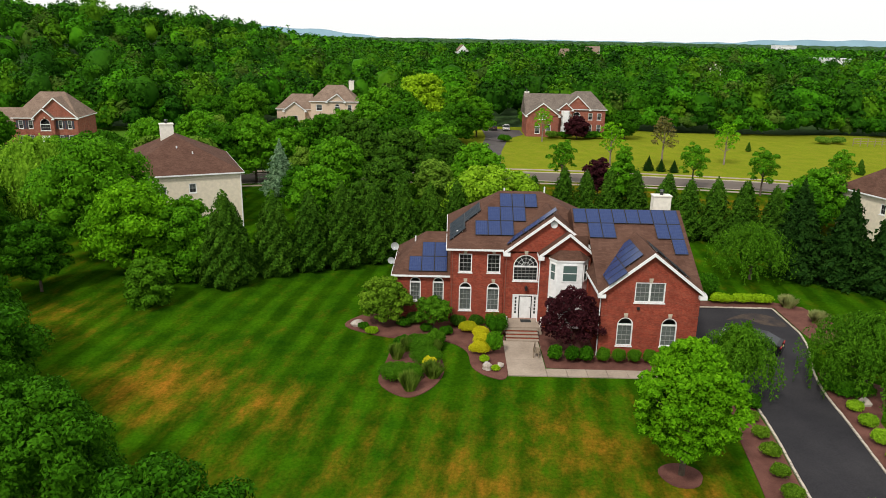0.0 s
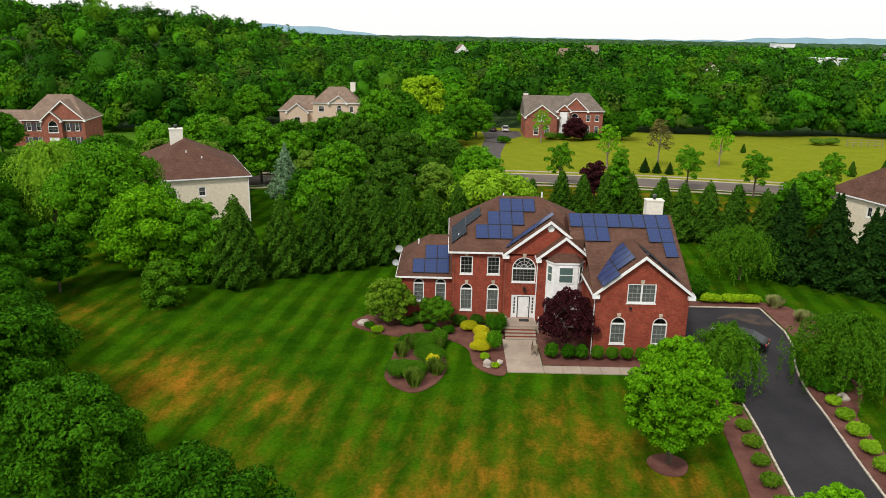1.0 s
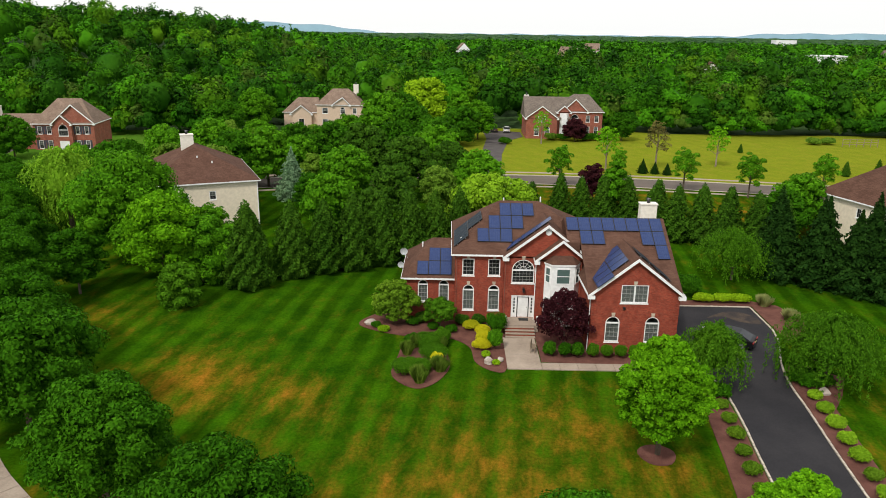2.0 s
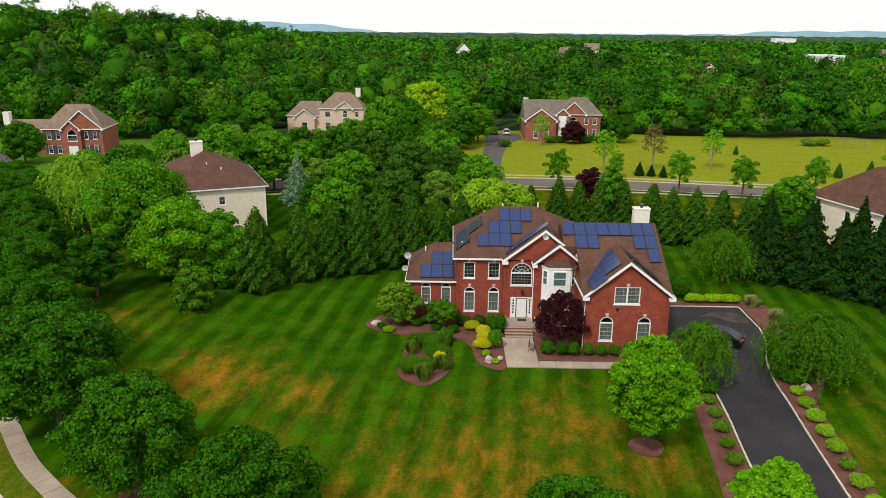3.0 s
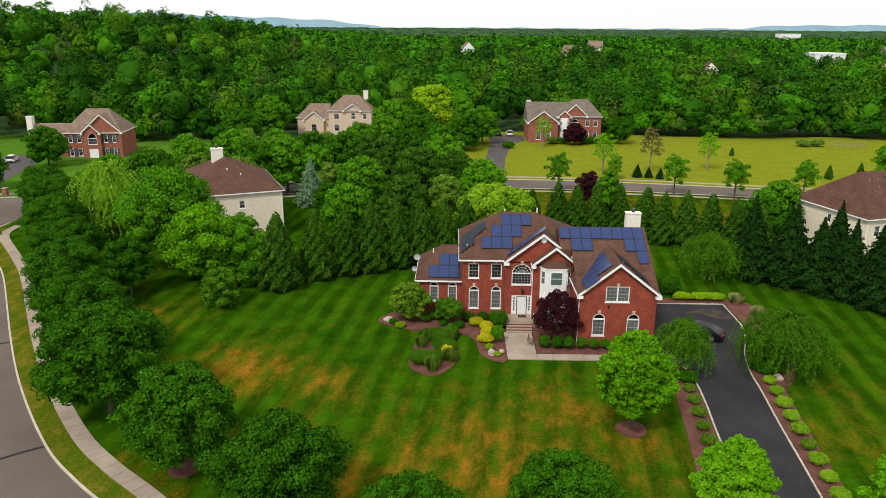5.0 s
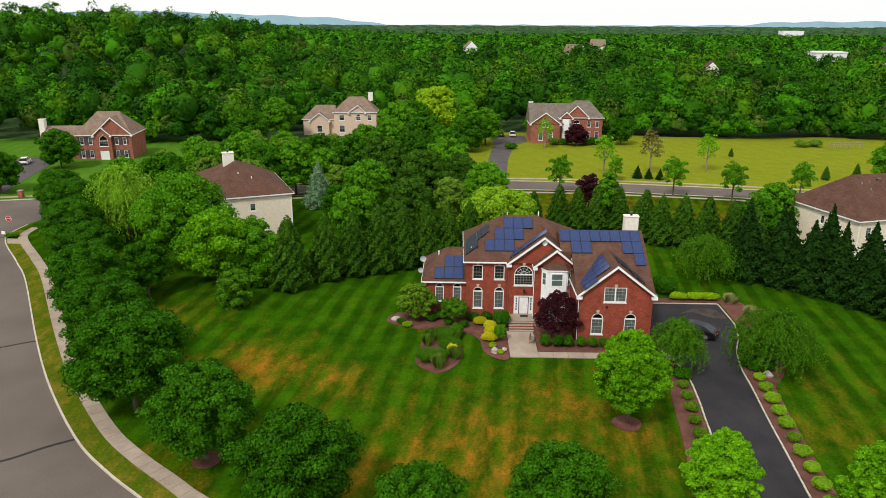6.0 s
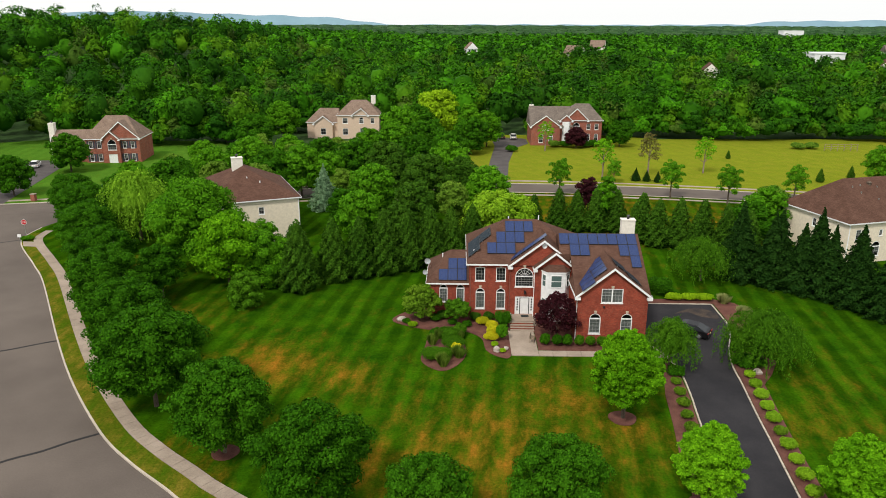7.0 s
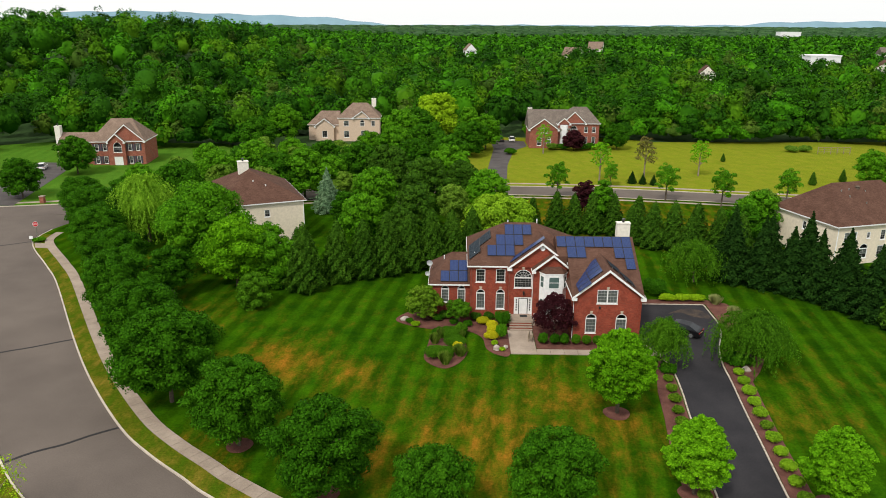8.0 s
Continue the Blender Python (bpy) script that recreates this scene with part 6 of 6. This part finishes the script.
# far ridges, with distance haze painted into their pale blue base colour
RIDGE = grainy("haze_painted_ridge", (0.16, 0.26, 0.32), (0.2, 0.31, 0.37), 1.0, 0.002, 0.01, 0.08, 0)
for nm, pts, lab in (("backdrop_ridge", [(-2600, 84), (-2000, 92), (-1500, 76), (-1150, 68), (-800, 54), (-520, 20), (-420, 6), (-300, 0)], "low blue wooded ridge on the horizon"),
                     ("backdrop_ridge_east", [(-500, 14), (400, 18), (1200, 18), (1800, 24), (2050, 44), (2500, 48), (2900, 56), (3400, 48)], "faint blue line of hills on the horizon")):
    g = Geo()
    for (x0, z0), (x1, z1) in zip(pts, pts[1:]):
        for i in range(6):
            a, b = i / 6, (i + 1) / 6
            xa, xb, za, zb = x0 + (x1 - x0) * a, x0 + (x1 - x0) * b, z0 + (z1 - z0) * a, z0 + (z1 - z0) * b
            g.poly([(xa, 4750, -5), (xb, 4750, -5), (xb, 4850, zb + 4 * math.sin(xb * 0.02)), (xa, 4850, za + 4 * math.sin(xa * 0.02))])
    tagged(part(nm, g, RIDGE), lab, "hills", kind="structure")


# ---- planting round the house ----
tree("garden_tree", "rounded garden tree with yellowish green leaves in the bed", -4.4, 59.2, 4.3, 2.25, LEAF_GARDEN, 91, 4200, 0.19, 0.3, 40, 0.2, small=0.28)
tree("garden_tree", "small open garden tree in front of the wing", 0.0, 58.0, 2.9, 1.5, LEAF_WEEP, 92, 2200, 0.18, 0.7, 16, 0.1)
LOWB = "low shrubs in the house bed"
for i, (x, y, r, h, m, lab) in enumerate((
        (2.1, 58.9, 0.75, 1.0, NEEDLE, "dark green clipped shrub against the wall"), (3.7, 59.1, 0.75, 0.9, NEEDLE, "dark green clipped shrub against the wall"),
        (-0.6, 57.6, 0.55, 0.7, LEAF_DEEP, "small dark green shrub in the mulch"), (1.1, 57.0, 0.6, 0.7, LEAF_DEEP, "small dark green shrub in the mulch"), (-2.6, 58.6, 0.7, 0.8, LEAF_DEEP, "small dark green shrub in the mulch"),
        (-1.6, 59.4, 0.9, 1.0, NEEDLE, "dark green shrub under the wing's windows"), (-5.2, 57.0, 0.6, 0.5, LEAF_YELLOW, "low yellow-green plant in the mulch"), (-6.0, 57.9, 0.5, 0.5, LEAF_DEEP, "small dark green shrub in the mulch"),
        (5.3, 57.0, 1.1, 2.1, LEAF_DEEP, "large rounded green shrub beside the steps"), (4.95, 53.4, 0.75, 1.9, LEAF, "upright green shrub beside the path"), (4.1, 51.7, 0.4, 0.55, LEAF_YELLOW, "small yellow-green plant at the bed's tip"), (4.9, 50.3, 0.32, 0.4, LEAF_YELLOW, "small yellow-green plant at the bed's tip"))):
    shrub("shrub", lab, x, y, r, h, m, 100 + i, 700, 0.13, LOWB)
for i, (x, y, r) in enumerate(((2.95, 57.5, 0.85), (4.0, 56.4, 0.75), (4.2, 54.95, 0.95), (3.8, 53.2, 0.95))):
    shrub("golden_shrub", "clipped mound of golden yellow foliage in the bed", x, y, r, 1.05, LEAF_GOLD, 120 + i, 2200, 0.085, "golden mounds", squash=0.62)
ISL = "planting in the island bed"
for i, (x, y, r, h, m, lab) in enumerate(((-1.0, 53.8, 1.35, 1.2, LEAF_WEEP, "spreading green shrub in the island bed"), (0.3, 54.6, 0.8, 1.35, LEAF_WEEP, "rounded olive-green shrub in the island bed"), (-0.4, 51.6, 1.35, 1.0, LEAF_WEEP, "low spreading green shrub in the island bed"),
                                          (-2.6, 48.6, 1.3, 1.15, LEAF_WEEP, "low spreading green shrub in the island bed"), (-1.4, 48.9, 1.0, 0.9, LEAF_WEEP, "low spreading green shrub in the island bed"), (-2.4, 54.4, 0.8, 0.8, LEAF_DEEP, "small green shrub in the island bed"))):
    shrub("shrub", lab, x, y, r, h, m, 130 + i, 2600, 0.095, ISL)
for i, (x, y, r, h) in enumerate(((-2.7, 52.0, 0.75, 1.5), (-2.0, 53.6, 0.65, 1.4), (-1.4, 46.9, 0.85, 1.7), (0.2, 49.0, 0.95, 1.5), (0.4, 53.6, 0.5, 1.1))):
    tuft("grass_clump", "clump of tall ornamental grass in the island bed", x, y, r, h, GRASSY, 140 + i, 520, ISL)
shrub("golden_shrub", "golden topped mound in the island bed", -0.1, 50.1, 0.6, 1.1, LEAF_GOLD, 150, 500, 0.12, ISL)
for i, (x, y) in enumerate(((9.6, 52.2), (10.9, 52.0), (12.0, 52.0))):
    shrub("shrub", "leafy green rose bush in front of the purple maple", x, y, 0.6, 1.4, LEAF_DEEP, 160 + i, 600, 0.14, "rose bushes")
for i in range(6):
    shrub("box_shrub", "clipped round green shrub along the brick wall", 13.35 + i * 1.2, 52.1, 0.58, 1.2, LEAF_WEEP, 170 + i, 1500, 0.08, "clipped shrubs along the wall")
DRV = "round bushes lining the driveway"


def edge_x(line, y):
    for a, b in zip(line, line[1:]):
        if a[1] <= y <= b[1]:
            return a[0] + (b[0] - a[0]) * (y - a[1]) / (b[1] - a[1])
    return line[-1][0]


bush = shrub("round_bush", "round clipped yellow-green bush in red mulch", edge_x(left_edge, 43.6) - 1.05, 43.6, 0.55, 0.72, LEAF_GARDEN, 180, 1100, 0.09, DRV)
bush2 = shrub("round_bush", "round clipped golden green bush in red mulch", edge_x(right_edge, 45.3) + 1.1, 45.3, 0.6, 0.75, LEAF_LIME, 181, 1100, 0.09, DRV)
for i in range(10):
    yy = 41.5 - i * 2.15
    again(bush, edge_x(left_edge, yy) - 1.05, yy, 1.08 + 0.12 * (i % 2), i * 50)
    yy = 43.2 - i * 2.12
    again(bush if i % 5 == 4 else bush2, edge_x(right_edge, yy) + 1.1, yy, 1.12 + 0.1 * (i % 2), i * 40)
for i, x in enumerate((27.6, 29.6, 31.4)):
    shrub("golden_shrub", "low mound of bright yellow-green foliage by the parking court", x, 66.2, 1.25, 0.95, LEAF_YELLOW, 190 + i, 900, 0.14, "mounds by the court", squash=0.6)
for i, (x, y) in enumerate(((33.6, 65.4), (34.6, 61.4))):
    tuft("grass_clump", "pale ornamental grass clump by the parking court", x, y, 1.0, 1.4, leaf_mat("pale_grass", (0.2, 0.24, 0.08), (0.3, 0.32, 0.12), (0.4, 0.4, 0.18)) if i == 0 else bpy.data.materials["pale_grass"], 195 + i, 600, "grasses by the court")
shrub("shrub", "dark green rounded shrub at the house corner", 26.3, 68.2, 1.7, 2.3, LEAF_DEEP, 198, 1400, 0.18)
shrub("shrub", "dark green ground cover under the weeping tree", 30.3, 48.4, 2.0, 0.7, LEAF_DEEP, 199, 1200, 0.15)
shrub("shrub", "dark green shrub beside the driveway", 22.0, 45.6, 1.0, 0.9, LEAF_DEEP, 197, 800, 0.15)
for i, (x, y, s) in enumerate(((-6.6, 58.6, 0.55), (4.25, 50.5, 0.45), (5.3, 50.9, 0.32), (-1.4, 50.6, 0.28), (30.4, 46.2, 0.5))):
    tagged(part("boulder", Geo().lump((0, 0, 0), (s, s * 0.75, s * 0.7), i, 0.3), BOULDER, smooth=False), "pale weathered boulder lying in the mulch", "boulder").matrix_basis = pose(x, y, 0.06 + s * 0.35, 0, 0, 40 * i)

# bench on the pad
bench = thing("bench", "small pale wooden garden bench on the pad", "bench", at=pose(8.35, 53.1, 0.08, 0, 0, 78))
WOOD = grainy("weathered_wood", (0.2, 0.15, 0.1), (0.28, 0.22, 0.16), 0.8, 2, 12, 0.25)
for i in range(4):
    part("seat_slat", Geo().box(-0.55, -0.2 + i * 0.115, 0.42, 0.55, -0.1 + i * 0.115, 0.45), WOOD, bench)
for i in range(3):
    part("back_slat", Geo().box(-0.55, 0.27, 0.52 + i * 0.13, 0.55, 0.3, 0.62 + i * 0.13), WOOD, bench)
for x in (-0.52, 0.46):
    part("leg", Geo().box(x, -0.2, 0, x + 0.06, -0.14, 0.62), WOOD, bench)
    part("leg", Geo().box(x, 0.22, 0, x + 0.06, 0.27, 0.92), WOOD, bench)


# ---- vehicles ----
def car(label, at, paint, long=4.85, wide=1.88, high=1.44, wagon=False):
    ob = thing("car", label, "car", at=at)
    L, Wd = long / 2, wide / 2
    prof = [(-L, 0.35), (-L - 0.02, 0.62), (-L + 0.08, 0.92), (-L + 0.55, 1.0), (-L * 0.25, 0.98), (L * 0.35, 0.95), (L - 0.5, 0.82), (L - 0.06, 0.66), (L, 0.45), (L - 0.05, 0.26), (-L + 0.1, 0.26)]
    bm = bmesh.new()
    rings = []
    for k, s in ((-1, 0.9), (-0.93, 0.99), (-0.5, 1.0), (0.5, 1.0), (0.93, 0.99), (1, 0.9)):
        rings.append([bm.verts.new((x * (0.97 if abs(k) == 1 else 1), k * Wd, 0.3 + (z - 0.3) * s)) for x, z in prof])
    for a, b in zip(rings, rings[1:]):
        for i in range(len(prof)):
            bm.faces.new((a[i], a[(i + 1) % len(prof)], b[(i + 1) % len(prof)], b[i]))
    bm.faces.new(rings[0])
    bm.faces.new(rings[-1][::-1])
    bmesh.ops.recalc_face_normals(bm, faces=bm.faces)
    me = bpy.data.meshes.new("body")
    bm.to_mesh(me)
    bm.free()
    me.materials.append(paint)
    body = new("body", me)
    body.parent = ob
    back = -L + (0.15 if wagon else 0.35)
    cab = [(back, 0.97), (back + (0.25 if wagon else 0.95), high - 0.04), (0.15, high), (0.75, high - 0.1), (L * 0.52, 0.93)]
    v = [(x, sg * Wd * (0.9 if z < 1.05 else 0.72), z) for sg in (-1, 1) for x, z in cab]
    n = len(cab)
    part("cabin", Geo().solid(v, [tuple(range(n - 1, -1, -1)), tuple(range(n, 2 * n))] + [(i, i + 1, n + i + 1, n + i) for i in range(n - 1)] + [(n - 1, 0, n, 2 * n - 1)]), CAR_GLASS, ob)
    r = [(cab[1][0] + 0.02, cab[1][1] + 0.012), (0.15, high + 0.014), (0.72, high - 0.085)]
    part("roof", Geo().solid([(x, sg * Wd * 0.66, z) for sg in (-1, 1) for x, z in r], [(0, 1, 4, 3), (1, 2, 5, 4)]), paint, ob)
    for sg in (-1, 1):
        part("pillar", Geo().prism([(0.1, sg * Wd * 0.9, 1.0), (0.22, sg * Wd * 0.9, 1.0), (0.2, sg * Wd * 0.735, high - 0.03), (0.1, sg * Wd * 0.735, high - 0.03)], (0, sg * 0.015, 0)), paint, ob)
        part("mirror", Geo().box(L * 0.36, sg * (Wd + 0.08) - 0.08, 0.98, L * 0.36 + 0.12, sg * (Wd + 0.08) + 0.08, 1.12), paint, ob)
        part("tail_light", Geo().box(-L - 0.03, sg * Wd * 0.72 - 0.25, 0.74, -L + 0.1, sg * Wd * 0.72 + 0.25, 0.84), TAIL, ob)
        part("headlight", Geo().box(L - 0.25, sg * Wd * 0.75 - 0.2, 0.62, L - 0.01, sg * Wd * 0.75 + 0.2, 0.72), ALU, ob)
        for x in (-L * 0.6, L * 0.62):
            w = part("wheel", Geo().tube((x, sg * (Wd - 0.2), 0.34), (x, sg * (Wd + 0.015), 0.34), 0.34, sides=18), TYRE, ob)
            part("rim", Geo().tube((x, sg * (Wd + 0.01), 0.34), (x, sg * (Wd + 0.03), 0.34), 0.22, sides=12), ALU, w)
    part("number_plate", Geo().box(-L - 0.045, -0.17, 0.66, -L - 0.015, 0.17, 0.76), PLATE, ob)
    part("bumper", Geo().box(-L - 0.03, -Wd * 0.8, 0.34, -L + 0.15, Wd * 0.8, 0.5), BLACK, ob)
    return ob


def gloss(name, c, spec=0.25):
    m, nt, bs = nodes_of(name)
    bs.inputs["Base Color"].default_value = (*c, 1)
    bs.inputs["Roughness"].default_value = 0.14
    bs.inputs["Specular IOR Level"].default_value = spec
    return m


CAR_GLASS = gloss("dark_car_glass", (0.02, 0.023, 0.026), 0.2)
TAIL = gloss("red_lens", (0.25, 0.01, 0.01))
TYRE = plain("tyre_rubber", (0.02, 0.02, 0.02), 0.85)
PLATE = plain("pale_yellow_plate", (0.6, 0.5, 0.2), 0.5)
car("glossy black sedan parked on the driveway", pose(26.3, 55.9, 0.03, 0, 0, 147), gloss("black_paint", (0.008, 0.008, 0.009), 0.1))
car("white hatchback parked in a far driveway", pose(16.2, 199.0, 0.06, 0, 0, 88), gloss("white_paint", (0.75, 0.75, 0.75)), 4.5, 1.85, 1.6, True)
car("dark car parked in a far driveway", pose(12.6, 199.4, 0.06, 0, 0, 92), gloss("dark_grey_paint", (0.03, 0.025, 0.025)))
car("silver white car parked beside the brick house", pose(-102.3, 149.4, 0.06, 0, 0, 110), bpy.data.materials["white_paint"], 4.6, 1.85, 1.6, True)

# ---- street furniture ----
sign = thing("stop_sign", "red octagonal stop sign on a steel post", "road sign", at=pose(-70.6, 91.0, 0.0, 0, 0, 12))
part("post", Geo().tube((0, 0.03, -0.1), (0, 0.03, 2.95), 0.045), ALU, sign)
part("plate", Geo().tube((0, 0, 2.6), (0, -0.03, 2.6), 0.46, sides=8), WHITE, sign)
red = part("red_face", Geo().tube((0, -0.03, 2.6), (0, -0.036, 2.6), 0.42, sides=8), plain("sign_red", (0.5, 0.02, 0.03), 0.5), sign)
txt = bpy.data.curves.new("word", "FONT")
txt.body, txt.size, txt.align_x, txt.align_y, txt.extrude = "STOP", 0.3, "CENTER", "CENTER", 0.003
word = new("word", txt)
word.data.materials.append(WHITE)
word.parent, word.matrix_basis = sign, pose(0, -0.042, 2.6, 90, 0, 0)
small = thing("street_marker", "small white marker board on a post by the kerb", "road sign", at=pose(-70.2, 88.6, 0))
part("post", Geo().tube((0, 0, -0.1), (0, 0, 1.0), 0.05), ALU, small)
part("board", Geo().box(-0.3, -0.05, 0.75, 0.3, 0.0, 1.25), WHITE, small)
box = thing("mailbox", "brick mailbox post across the junction", "mailbox", at=pose(-83.4, 115.6, 0))
part("pillar", Geo().box(-0.4, -0.4, -0.1, 0.4, 0.4, 1.35), FAR_BRICK, box)
part("cap", Geo().box(-0.48, -0.48, 1.35, 0.48, 0.48, 1.47), CONCRETE, box)
shrub("shrub", "low green plants round the sign post", -69.6, 89.6, 1.1, 0.6, LEAF, 210, 500, 0.2)
shrub("shrub", "row of low green shrubs by the far driveway", 14.2, 176.5, 1.8, 1.6, LEAF_DEEP, 211, 900, 0.25)
for i, (x, y, m) in enumerate(((35.5, 184.5, LEAF_DEEP), (38.0, 185.5, LEAF_DEEP), (41.5, 186.5, LEAF), (30, 184.5, LEAF_DEEP), (27, 184.8, LEAF_OLIVE), (95, 184, LEAF_OLIVE), (99, 184.5, LEAF_OLIVE))):
    shrub("shrub", "garden shrubs beside the far lawn", x, y, 2.0, 1.8, m, 220 + i, 700, 0.3)
fence = thing("trellis", "weathered wooden trellis at the edge of the far lawn", "trellis", at=pose(101, 181, 0))
for i in range(6):
    part("post", Geo().box(i * 1.8 - 0.06, -0.06, -0.1, i * 1.8 + 0.06, 0.06, 2.0), WOOD, fence)
for z in (0.6, 1.2, 1.85):
    part("rail", Geo().box(-0.1, -0.03, z, 9.1, 0.03, z + 0.1), WOOD, fence)
